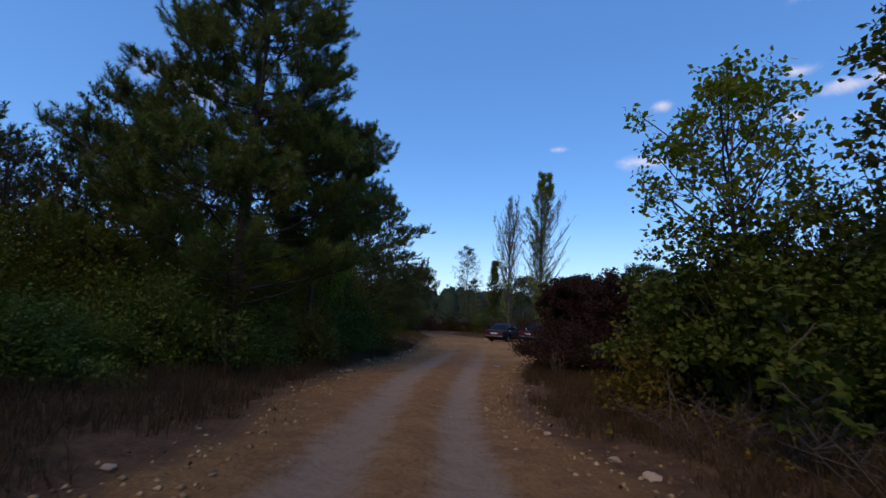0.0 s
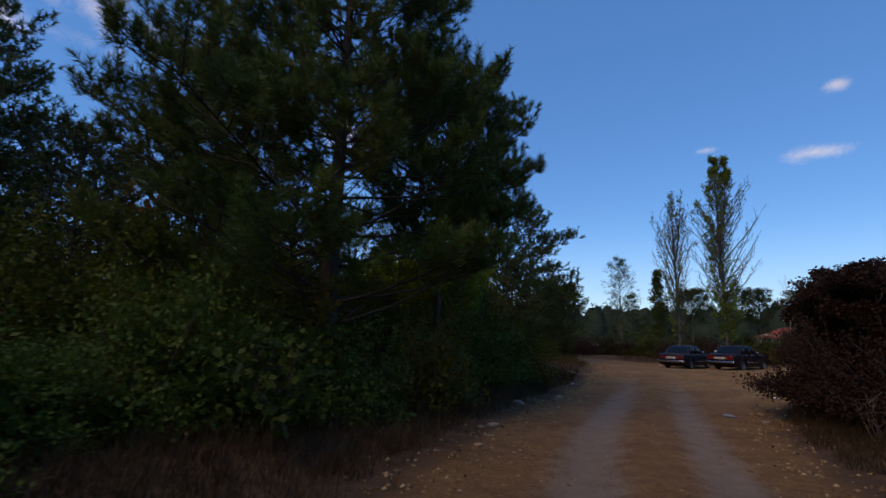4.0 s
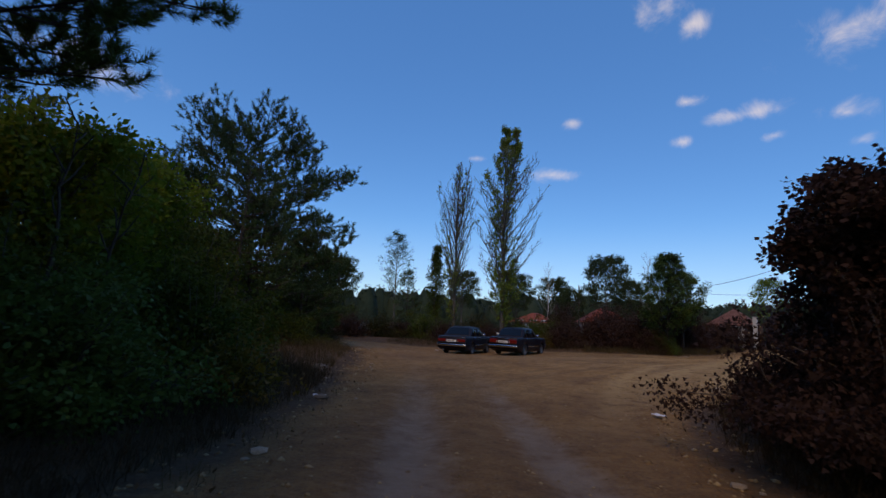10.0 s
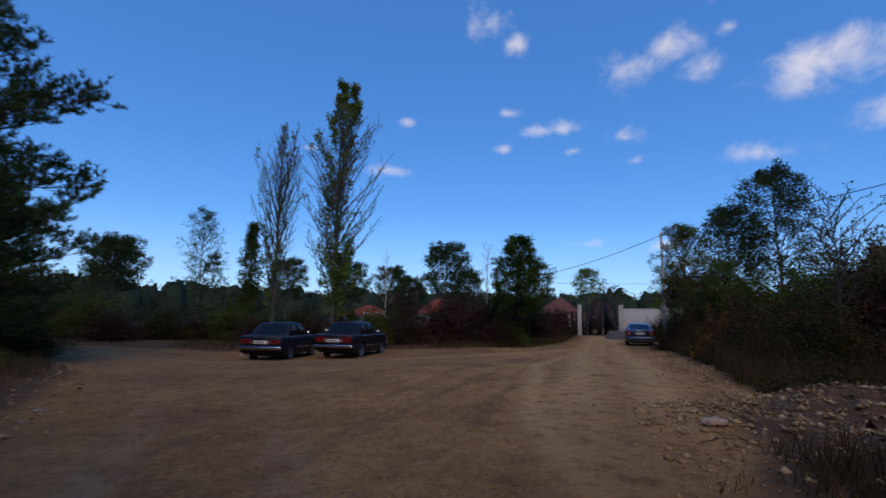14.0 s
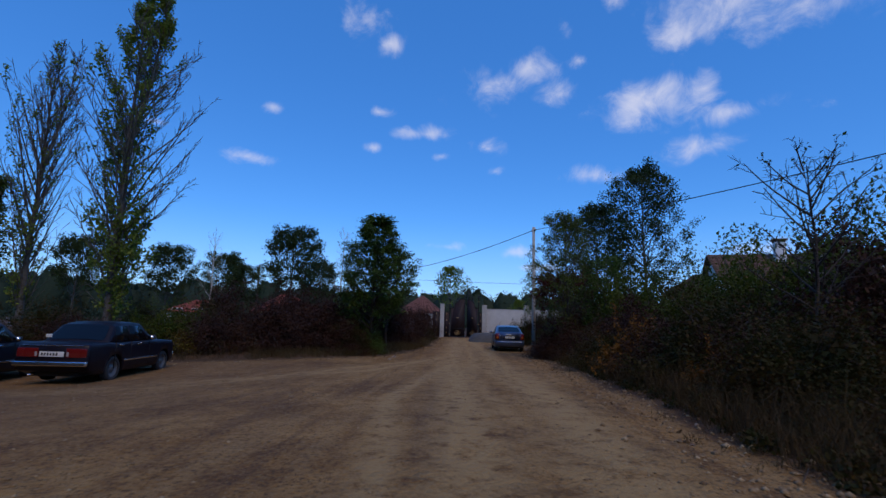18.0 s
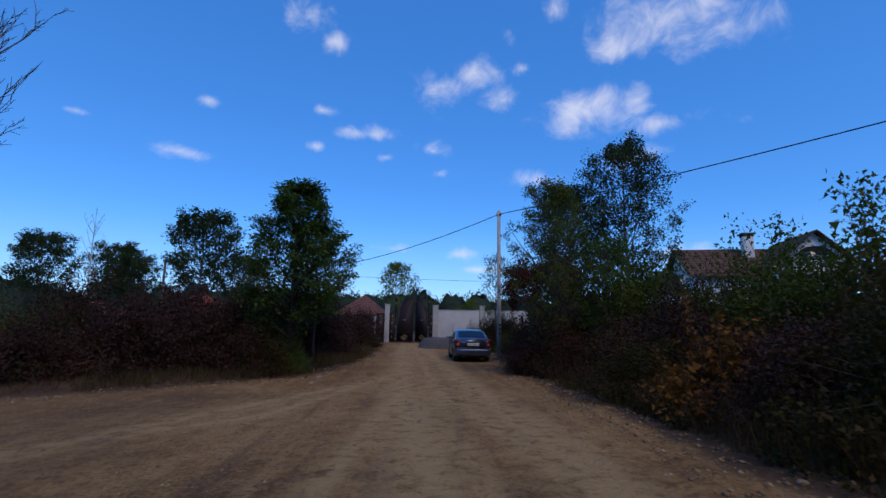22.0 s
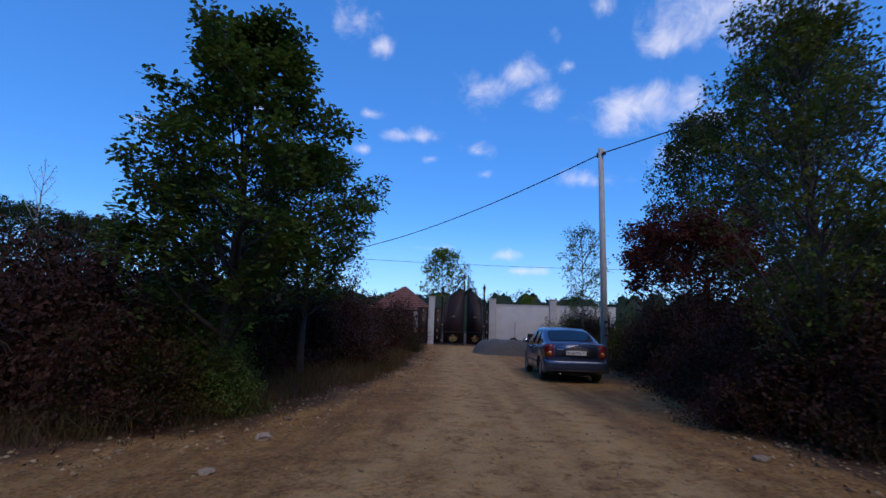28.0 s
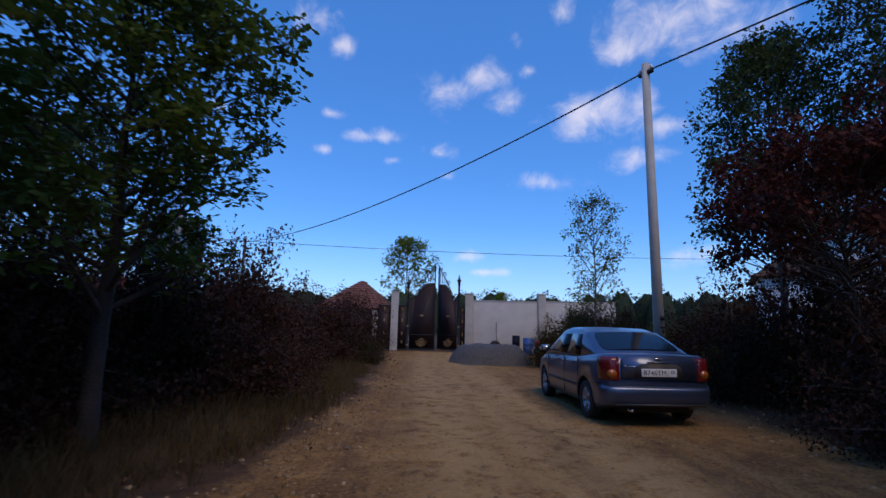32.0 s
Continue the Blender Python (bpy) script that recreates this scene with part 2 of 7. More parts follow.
M_FAR = leaf_mat("far_woods_leaf", [(0.014, 0.0245, 0.014), (0.0245, 0.0385, 0.021), (0.035, 0.0455, 0.028)], 0.8, 0.1)
M_DRYGRASS = leaf_mat("dry_grass", [(0.032, 0.022, 0.009), (0.058, 0.039, 0.016), (0.092, 0.064, 0.027), (0.032, 0.034, 0.009)], 0.8, 0.2)
M_REDGRASS = leaf_mat("brown_grass", [(0.028, 0.0175, 0.0088), (0.05, 0.032, 0.0155), (0.08, 0.053, 0.0255), (0.031, 0.0315, 0.0095)], 0.8, 0.2)
M_LITTER = leaf_mat("leaf_litter", [(0.0546, 0.031, 0.0152), (0.109, 0.0629, 0.0304), (0.186, 0.106, 0.0456)], 0.8, 0.0)
M_STONE = rough_mat("limestone", (0.145, 0.102, 0.068), (0.306, 0.238, 0.17), 7, relief=0.6, dist=0.02, spread=0.5)


def island_stone():
    m, nt, p = material("gravel_stone")
    isl = node(nt, "ShaderNodeNewGeometry").outputs["Random Per Island"]
    f = fmath(nt, "ADD", fmath(nt, "MULTIPLY", isl, 0.75), fmath(nt, "MULTIPLY", noise_tex(nt, 30.0), 0.25))
    nt.links.new(ramp(nt, f, (0.1, (0.12, 0.072, 0.032)), (0.55, (0.21, 0.138, 0.066)), (0.97, (0.37, 0.275, 0.15))), p.inputs["Base Color"])
    p.inputs["Roughness"].default_value = 0.9
    bump(nt, p, noise_tex(nt, 60.0), 0.4, 0.01)
    return m


M_GRAVEL = island_stone()


def ground_mat():
    """Stony clay: pale grey in the worn wheel tracks, brown litter and soil on the verges."""
    m, nt, p = material("dirt_road")
    pos = node(nt, "ShaderNodeNewGeometry").outputs["Position"]
    rut = node(nt, "ShaderNodeAttribute", attribute_name="rut").outputs["Fac"]
    verge = node(nt, "ShaderNodeAttribute", attribute_name="verge").outputs["Fac"]
    streak = node(nt, "ShaderNodeAttribute", attribute_name="streak").outputs["Fac"]
    n1, n2, n3 = noise_tex(nt, 0.6, 7.0, 0.62, vec=pos), noise_tex(nt, 3.6, 8.0, 0.72, vec=pos), noise_tex(nt, 22.0, 6.0, 0.75, vec=pos)
    vor = node(nt, "ShaderNodeTexVoronoi", [("Vector", pos), ("Scale", 34.0)]).outputs["Distance"]
    vor2 = node(nt, "ShaderNodeTexVoronoi", [("Vector", pos), ("Scale", 13.0), ("Randomness", 1.0)]).outputs["Distance"]
    clay = ramp(nt, fmath(nt, "ADD", fmath(nt, "MULTIPLY", n1, 0.5), fmath(nt, "MULTIPLY", n2, 0.5)), (0.39, (0.13, 0.06, 0.016)), (0.5, (0.255, 0.132, 0.038)), (0.61, (0.375, 0.216, 0.072)))
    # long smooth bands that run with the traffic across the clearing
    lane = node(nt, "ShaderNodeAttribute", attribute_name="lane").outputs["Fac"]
    across = node(nt, "ShaderNodeVectorMath", [(0, pos), (1, (2.3, -1.2, 0.0))], operation="DOT_PRODUCT").outputs["Value"]
    ahead = node(nt, "ShaderNodeVectorMath", [(0, pos), (1, (0.06, 0.12, 0.0))], operation="DOT_PRODUCT").outputs["Value"]
    turned = node(nt, "ShaderNodeCombineXYZ", [(0, across), (1, ahead)]).outputs[0]
    band = noise_tex(nt, 1.0, 5.0, 0.6, vec=turned)
    clay = mixc(nt, fmath(nt, "MULTIPLY", fmath(nt, "MULTIPLY", smooth(nt, band, 0.5, 0.64), lane), 0.55), clay, (0.33, 0.2, 0.078))
    clay = mixc(nt, fmath(nt, "MULTIPLY", fmath(nt, "MULTIPLY", smooth(nt, band, 0.5, 0.36), lane), 0.6), clay, (0.118, 0.059, 0.0239))
    clay = mixc(nt, fmath(nt, "MULTIPLY", smooth(nt, n3, 0.5, 0.62), 0.5), clay, (0.32, 0.21, 0.092))
    clay = mixc(nt, fmath(nt, "MULTIPLY", smooth(nt, n3, 0.49, 0.38), 0.9), clay, (0.078, 0.043, 0.018))
    pebble = smooth(nt, vor, 0.26, 0.12)
    clay = mixc(nt, fmath(nt, "MULTIPLY", fmath(nt, "MULTIPLY", pebble, smooth(nt, n2, 0.5, 0.62)), 0.8), clay, (0.4, 0.3, 0.155))
    clay = mixc(nt, fmath(nt, "MULTIPLY", fmath(nt, "MULTIPLY", streak, smooth(nt, n2, 0.34, 0.54)), 0.8), clay, (0.41, 0.265, 0.108))
    # tree shade painted into the clay: darker where the track runs through the wood
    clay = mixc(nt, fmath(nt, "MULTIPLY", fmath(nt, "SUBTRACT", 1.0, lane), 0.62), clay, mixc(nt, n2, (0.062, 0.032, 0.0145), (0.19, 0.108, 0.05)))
    worn = mixc(nt, n2, (0.155, 0.119, 0.09), (0.26, 0.206, 0.162))
    edge = smooth(nt, fmath(nt, "MULTIPLY_ADD", fmath(nt, "SUBTRACT", n2, 0.5), 1.3, rut), 0.12, 1.0)
    col = mixc(nt, fmath(nt, "MULTIPLY", edge, 0.85), clay, worn)
    soil = ramp(nt, fmath(nt, "ADD", fmath(nt, "MULTIPLY", n2, 0.6), fmath(nt, "MULTIPLY", n3, 0.4)), (0.35, (0.0369, 0.0194, 0.00986)), (0.5, (0.0738, 0.041, 0.0204)), (0.68, (0.133, 0.0806, 0.0408)))
    vedge = smooth(nt, fmath(nt, "MULTIPLY_ADD", fmath(nt, "SUBTRACT", n2, 0.5), 0.9, verge), 0.35, 0.65)
    nt.links.new(mixc(nt, vedge, col, soil), p.inputs["Base Color"])
    nt.links.new(fmath(nt, "MULTIPLY_ADD", edge, -0.08, 0.92), p.inputs["Roughness"])
    p.inputs["Specular IOR Level"].default_value = 0.25
    h = fmath(nt, "ADD", fmath(nt, "MULTIPLY", n3, 0.6), fmath(nt, "MULTIPLY", fmath(nt, "SUBTRACT", 1.0, vor2), 0.5))
    h = fmath(nt, "ADD", h, fmath(nt, "MULTIPLY", pebble, 0.35))
    bump(nt, p, h, 1.0, 0.05)
    return m


M_GROUND = ground_mat()
M_CONCRETE = rough_mat("concrete", (0.3, 0.28, 0.25), (0.44, 0.415, 0.37), 3, relief=0.3)
M_PLASTER = rough_mat("white_plaster", (0.4, 0.38, 0.345), (0.52, 0.5, 0.46), 1.6, relief=0.15)
M_HOUSE_WALL = rough_mat("pale_house_plaster", (0.55, 0.53, 0.5), (0.7, 0.69, 0.66), 1.0, relief=0.1)
M_ROOF_BROWN = rough_mat("brown_roof_tiles", (0.07, 0.034, 0.02), (0.12, 0.06, 0.036), 2.0, spread=0.4)
M_ROOF_RED = rough_mat("red_roof_tiles", (0.2, 0.04, 0.025), (0.3, 0.07, 0.04), 2.0, spread=0.4)
M_ROOF_BRICK = rough_mat("brick_red_roof_tiles", (0.12, 0.045, 0.034), (0.2, 0.085, 0.062), 2.0, spread=0.5)
M_BRICK = rough_mat("red_brick", (0.2, 0.075, 0.05), (0.32, 0.14, 0.095), 3.0, spread=0.5)
M_GATE = gloss_mat("dark_brown_gate_paint", (0.02, 0.01, 0.01), 0.55, 0.0, dust=0.03, spec=0.3)
M_GOLD = gloss_mat("old_gold_paint", (0.3, 0.2, 0.09), 0.45, 0.6, dust=0.2)
M_IRON = gloss_mat("black_iron", (0.015, 0.014, 0.014), 0.45, 0.4, dust=0.1)
M_SILVERBLUE = gloss_mat("grey_blue_car_paint", (0.068, 0.096, 0.165), 0.3, 0.7, 0.6, 0.05)
M_LADA_A = gloss_mat("dark_blue_car_paint", (0.006, 0.007, 0.015), 0.42, 0.0, 0.08, 0.02, 0.2)
M_LADA_B = gloss_mat("violet_black_car_paint", (0.006, 0.004, 0.009), 0.42, 0.0, 0.08, 0.02, 0.2)
M_CHROME = gloss_mat("chrome", (0.75, 0.75, 0.76), 0.15, 1.0, dust=0.1)
M_ALLOY = gloss_mat("alloy_rim", (0.5, 0.5, 0.52), 0.3, 0.9, dust=0.2)
M_HUB = gloss_mat("dull_steel_rim", (0.16, 0.155, 0.15), 0.55, 0.5, dust=0.4)
M_BLACK = gloss_mat("black_plastic", (0.018, 0.018, 0.02), 0.55, dust=0.2)
M_RUBBER = rough_mat("tyre_rubber", (0.014, 0.014, 0.014), (0.035, 0.033, 0.03), 14)
M_UNDER = rough_mat("dark_underside", (0.01, 0.01, 0.01), (0.02, 0.02, 0.02), 5)
M_TAIL = gloss_mat("red_lamp_glass", (0.125, 0.008, 0.008), 0.16, spec=0.6)
M_AMBER = gloss_mat("amber_lamp_glass", (0.34, 0.09, 0.012), 0.12, spec=0.7)
M_CLEARLAMP = gloss_mat("clear_lamp_glass", (0.3, 0.26, 0.26), 0.1, spec=0.7)
M_PLATE = gloss_mat("white_plate", (0.62, 0.62, 0.6), 0.35, dust=0.15)
M_PRINT = gloss_mat("black_print", (0.012, 0.012, 0.012), 0.5)
M_GLASS = gloss_mat("tinted_car_glass", (0.005, 0.006, 0.008), 0.06, spec=0.3)
M_PANE = gloss_mat("window_pane", (0.02, 0.025, 0.03), 0.06, spec=0.8)
M_BLUE = gloss_mat("blue_plastic", (0.03, 0.1, 0.28), 0.4, dust=0.2)
M_BOTTLE = gloss_mat("dull_clear_plastic", (0.16, 0.19, 0.23), 0.25, dust=0.3)
M_PALE = gloss_mat("pale_plastic", (0.6, 0.62, 0.63), 0.4, dust=0.3)
M_RED = gloss_mat("red_plastic", (0.3, 0.05, 0.04), 0.45, dust=0.2)
M_CEMENT = rough_mat("grey_gravel_heap", (0.036, 0.035, 0.033), (0.09, 0.086, 0.08), 12, relief=1.0, dist=0.05, fine=90)
M_CABLE = gloss_mat("black_cable", (0.012, 0.012, 0.013), 0.5)
M_CARDBOARD = rough_mat("pale_sack", (0.32, 0.29, 0.24), (0.48, 0.44, 0.38), 6)

# ---------------------------------------------------------------- mesh helpers


class Buf:
    """Gathers vertices and faces of one mesh."""

    def __init__(self):
        self.v, self.f, self.n = [], [], 0

    def add(self, verts, faces):
        verts, faces = np.asarray(verts, float).reshape(-1, 3), np.asarray(faces, int)
        if len(verts):
            self.v.append(verts)
            self.f.append(faces + self.n)
            self.n += len(verts)

    def mesh(self, name, smooth_shade=False):
        me = bpy.data.meshes.new(name)
        if not self.v:
            return me
        verts = np.concatenate(self.v)
        sizes = np.concatenate([np.full(len(f), f.shape[1]) for f in self.f])
        loops = np.concatenate([f.ravel() for f in self.f])
        me.vertices.add(len(verts))
        me.vertices.foreach_set("co", verts.ravel())
        me.loops.add(len(loops))
        me.loops.foreach_set("vertex_index", loops)
        me.polygons.add(len(sizes))
        me.polygons.foreach_set("loop_start", np.concatenate([[0], np.cumsum(sizes)[:-1]]))
        me.polygons.foreach_set("loop_total", sizes)
        if smooth_shade:
            me.polygons.foreach_set("use_smooth", np.ones(len(sizes), bool))
        me.update(calc_edges=True)
        return me


def part(name, data, mat, parent=None, label="", m=None):
    """Links a Buf, bmesh or mesh as one object under a thing or part."""
    if isinstance(data, Buf):
        data = data.mesh(name)
    elif isinstance(data, bmesh.types.BMesh):
        me = bpy.data.meshes.new(name)
        data.to_mesh(me)
        data.free()
        data = me
    if mat is not None and not data.materials:
        data.materials.append(mat)
    ob = new(name, data)
    if parent is not None:
        ob.parent = parent
    if m is not None:
        ob.matrix_basis = m
    if label:
        ob["label"] = label
    return ob


def thing(name, m, label, category, group="", kind=""):
    ob = new(name)
    ob.empty_display_size = 0.2
    ob.matrix_basis = m
    return tagged(ob, label, category, group, kind)


def tube(buf, pts, radii, sides=5, cap=True):
    """A tapered tube through the points."""
    pts = np.asarray(pts, float)
    n = len(pts)
    d = np.gradient(pts, axis=0)
    d /= np.linalg.norm(d, axis=1)[:, None] + 1e-9
    ref = np.array([0.0, 0, 1]) if abs(d[0, 2]) < 0.9 else np.array([1.0, 0, 0])
    a = np.cross(d, ref)
    a /= np.linalg.norm(a, axis=1)[:, None] + 1e-9
    b = np.cross(d, a)
    ang = np.arange(sides) * 2 * math.pi / sides
    ring = a[:, None, :] * np.cos(ang)[None, :, None] + b[:, None, :] * np.sin(ang)[None, :, None]
    verts = (pts[:, None, :] + ring * np.broadcast_to(np.asarray(radii, float), (n,))[:, None, None]).reshape(-1, 3)
    i, j = np.meshgrid(np.arange(n - 1), np.arange(sides), indexing="ij")
    k = (j + 1) % sides
    faces = np.stack([i * sides + j, i * sides + k, (i + 1) * sides + k, (i + 1) * sides + j], -1).reshape(-1, 4)
    buf.add(verts, faces)
    if cap:
        buf.f.append(np.array([list(range(sides))[::-1]]) + buf.n - n * sides)
        buf.f.append(np.array([list(range(sides))]) + buf.n - sides)


def box(buf, x0, x1, y0, y1, z0, z1, bev=0.0):
    """A box with its edges bevelled where bev is given."""
    if bev <= 0:
        v = [(x, y, z) for z in (z0, z1) for y in (y0, y1) for x in (x0, x1)]
        buf.add(v, [(0, 2, 3, 1), (4, 5, 7, 6), (0, 1, 5, 4), (2, 6, 7, 3), (0, 4, 6, 2), (1, 3, 7, 5)])
        return
    bm = bmesh.new()
    bmesh.ops.create_cube(bm, size=1, matrix=Matrix.Translation(((x0 + x1) / 2, (y0 + y1) / 2, (z0 + z1) / 2)) @ Matrix.Diagonal((x1 - x0, y1 - y0, z1 - z0, 1)))
    bmesh.ops.bevel(bm, geom=bm.edges[:], offset=bev, segments=2, profile=0.6, affect="EDGES")
    take(buf, bm)


def take(buf, bm):
    bm.verts.index_update()
    n0 = buf.n
    buf.v.append(np.array([v.co[:] for v in bm.verts]))
    buf.n += len(bm.verts)
    by = {}
    for f in bm.faces:
        by.setdefault(len(f.verts), []).append([v.index for v in f.verts])
    for fs in by.values():
        buf.f.append(np.array(fs) + n0)
    bm.free()


def lathe(buf, prof, sides=24, axis="z", centre=(0, 0, 0)):
    """Turns a profile of (radius, height) round an axis."""
    prof = np.asarray(prof, float)
    ang = np.arange(sides) * 2 * math.pi / sides
    r, h = prof[:, :1], np.repeat(prof[:, 1:2], sides, 1)
    a, b = r * np.cos(ang), r * np.sin(ang)
    xyz = {"z": (a, b, h), "x": (h, a, b), "y": (b, h, a)}[axis]
    verts = np.stack(xyz, -1).reshape(-1, 3) + np.array(centre)
    n = len(prof)
    i, j = np.meshgrid(np.arange(n - 1), np.arange(sides), indexing="ij")
    k = (j + 1) % sides
    buf.add(verts, np.stack([i * sides + j, i * sides + k, (i + 1) * sides + k, (i + 1) * sides + j], -1).reshape(-1, 4))


def plate(buf, outline, y0, y1):
    """A flat outline in x, z with thickness from y0 to y1."""
    n = len(outline)
    buf.add([(x, y0, z) for x, z in outline] + [(x, y1, z) for x, z in outline], [(i, (i + 1) % n, n + (i + 1) % n, n + i) for i in range(n)])
    buf.f.append(np.array([list(range(n))[::-1]]) + buf.n - 2 * n)
    buf.f.append(np.array([list(range(n))]) + buf.n - n)


def lattice(x, y, seed):
    """Smooth value noise, 0 to 1."""
    xi, yi = np.floor(x).astype(np.int64), np.floor(y).astype(np.int64)
    fx, fy = x - xi, y - yi
    fx, fy = fx * fx * (3 - 2 * fx), fy * fy * (3 - 2 * fy)

    def h(a, b):
        s = np.sin(a * 127.1 + b * 311.7 + seed * 74.7) * 43758.5453
        return s - np.floor(s)

    return (h(xi, yi) * (1 - fx) + h(xi + 1, yi) * fx) * (1 - fy) + (h(xi, yi + 1) * (1 - fx) + h(xi + 1, yi + 1) * fx) * fy


def fbm(x, y, seed=0, octaves=4):
    return sum(lattice(x * 2 ** o, y * 2 ** o, seed + o) * 0.5 ** o for o in range(octaves)) / (2 - 0.5 ** (octaves - 1))


# ---------------------------------------------------------------- ground

LEFT_EDGE = [(-2.6, -30), (-2.9, -4), (-3.5, 2.6), (-4.2, 4.5), (-5.9, 7.6), (-7.1, 11.3), (-8.2, 15.5), (-9.1, 20), (-10.4, 24.5), (-11.7, 28.3), (-14, 31.4), (-26, 36)]
FAR_EDGE = [(-26, 40.6), (-13, 40.3), (-10, 41.2), (-5, 41.6), (-2, 41.4), (.2, 41.8), (2.5, 42.9), (4.7, 45.7), (7.6, 50.2), (9.5, 54), (12.2, 59.5), (14.6, 65.2)]
RIGHT_EDGE = [(22, 61), (18.2, 57), (16, 52), (13.7, 47.6), (12.2, 45), (11, 43.4), (8.5, 40.2), (6.2, 36), (4.2, 32.2), (2.7, 29.6), (1.4, 27.3), (.3, 25.2),
              (-1.9, 23.7), (-3.1, 20.8), (-3.7, 18), (-3.4, 15), (-2.7, 11.5), (-2, 8.8), (-1, 6.5), (.1, 5), (.8, 2), (1.4, -4), (1.8, -30)]
OPEN_GROUND = np.array(LEFT_EDGE + FAR_EDGE + RIGHT_EDGE, float)
RUT_L = [(.3, -8), (-.8, 0), (-2.3, 3.2), (-3.4, 6), (-5, 10.2), (-6.0, 13.6), (-6.8, 16.9), (-7.7, 20.6), (-8.6, 24.2), (-9.4, 26.4), (-11.4, 30.1), (-15, 34.3), (-26, 37.6)]
RUT_R = [(1.2, -8), (.2, 0), (-1.2, 3.9), (-2.4, 6.9), (-3.8, 11.4), (-4.8, 15), (-5.5, 17.8), (-6.4, 21.2), (-7.2, 24.5), (-8.6, 27.4), (-10.6, 31.6), (-15, 36), (-26, 39)]
LANE_L = [(-4.6, 18), (-3.2, 24), (0, 31), (3.2, 38), (6.4, 44.5), (10, 52), (16, 63.5)]
LANE_R = [(-3.2, 18.5), (-1.8, 24), (1.6, 30.6), (4.8, 37.5), (8, 44), (11.4, 51.4), (17, 63)]
PROFILE_Y = [-50, 0, 3, 6, 8, 12, 16, 19, 23, 26, 29, 33, 37, 41, 46, 54, 62, 300]
PROFILE_Z = [0, 0, -.05, -.15, -.25, -.33, -.38, -.39, -.28, -.21, -.17, -.24, -.32, -.35, -.37, -.32, -.22, -.2]


def line_dist(x, y, line, closed=False):
    line = np.asarray(line, float)
    best = np.full(np.shape(x), 1e9)
    pairs = list(zip(line, np.roll(line, -1, 0))) if closed else list(zip(line[:-1], line[1:]))
    for a, b in pairs:
        d = b - a
        t = np.clip(((x - a[0]) * d[0] + (y - a[1]) * d[1]) / (d @ d), 0, 1)
        best = np.minimum(best, np.hypot(x - a[0] - t * d[0], y - a[1] - t * d[1]))
    return best


def inside_open(x, y):
    odd = np.zeros(np.shape(x), bool)
    for a, b in zip(OPEN_GROUND, np.roll(OPEN_GROUND, -1, 0)):
        if a[1] != b[1]:
            hit = ((a[1] > y) != (b[1] > y)) & (x < (b[0] - a[0]) * (y - a[1]) / (b[1] - a[1]) + a[0])
            odd ^= hit
    return odd


def beyond_edge(x, y):
    """Metres outside the open dirt; negative inside it."""
    d = line_dist(x, y, OPEN_GROUND, True)
    return np.where(inside_open(x, y), -d, d)


def ground_z(x, y, fine=True):
    x, y = np.asarray(x, float), np.asarray(y, float)
    z = np.interp(y, PROFILE_Y, PROFILE_Z)
    z = z - 0.3 * np.exp(-((x + 10) / 6) ** 2 - ((y - 38) / 7) ** 2)
    far = np.maximum(np.hypot(x, y - 25) - 60, 0)
    off = beyond_edge(x, y)
    z = z + 0.16 * np.clip((off + 0.1) / 2.2, 0, 1) * np.exp(-far / 40)
    if fine:
        near = np.exp(-far / 15)
        z = z + near * (0.10 * (fbm(x * 0.35, y * 0.35, 3) - 0.5) * np.clip((off + 1.5) / 2, 0.15, 1) + 0.06 * (fbm(x * 2.2, y * 2.2, 9) - 0.5))
        z = z + np.exp(-((x - .9) / 3.4) ** 2 - ((y - 23.6) / 2.0) ** 2) * np.clip((off + .3) / .9, 0, 1) * (0.1 + 0.5 * (fbm(x * 1.3, y * 1.3, 61) - 0.5) + 0.22 * (fbm(x * 4, y * 4, 62) - .5))
        fade = np.clip((26 - y) / 8, 0, 1)
        for rut in (RUT_L, RUT_R):
            z = z - 0.045 * fade * np.exp(-(line_dist(x, y, rut) / 0.28) ** 2)
        z = z + 0.03 * fade * np.exp(-(line_dist(x, y, (np.array(RUT_L) + np.array(RUT_R)) / 2) / 0.3) ** 2)
    return z


def gz(x, y):
    return float(ground_z(np.array([x]), np.array([y]))[0])


def spaced(lo, hi, step, reach):
    out = list(np.arange(lo, hi + 1e-6, step))
    s = step
    while out[-1] < reach:
        s *= 1.35
        out.append(out[-1] + s)
    s = step
    while out[0] > -reach:
        s *= 1.35
        out.insert(0, out[0] - s)
    return np.array(out)


gx, gy = spaced(-15, 17, 0.18, 2500), spaced(-3, 62, 0.18, 2500)
GX, GY = np.meshgrid(gx, gy)
buf = Buf()
nx = len(gx)
ii, jj = np.meshgrid(np.arange(len(gy) - 1), np.arange(nx - 1), indexing="ij")
buf.add(np.stack([GX, GY, ground_z(GX, GY)], -1).reshape(-1, 3), np.stack([ii * nx + jj, ii * nx + jj + 1, (ii + 1) * nx + jj + 1, (ii + 1) * nx + jj], -1).reshape(-1, 4))
me = buf.mesh("ground", True)
off = beyond_edge(GX, GY)
verge = np.clip(0.5 + off / 1.3 + 0.5 * (fbm(GX * 0.9, GY * 0.9, 21) - 0.5), 0, 1)
rubble = np.exp(-((GX - .7) / 4) ** 2 - ((GY - 23.5) / 2.5) ** 2)
verge = verge * (1 - 0.4 * np.clip(rubble * 1.5, 0, 1))
fade = np.clip((27 - GY) / 12, .28, 1)
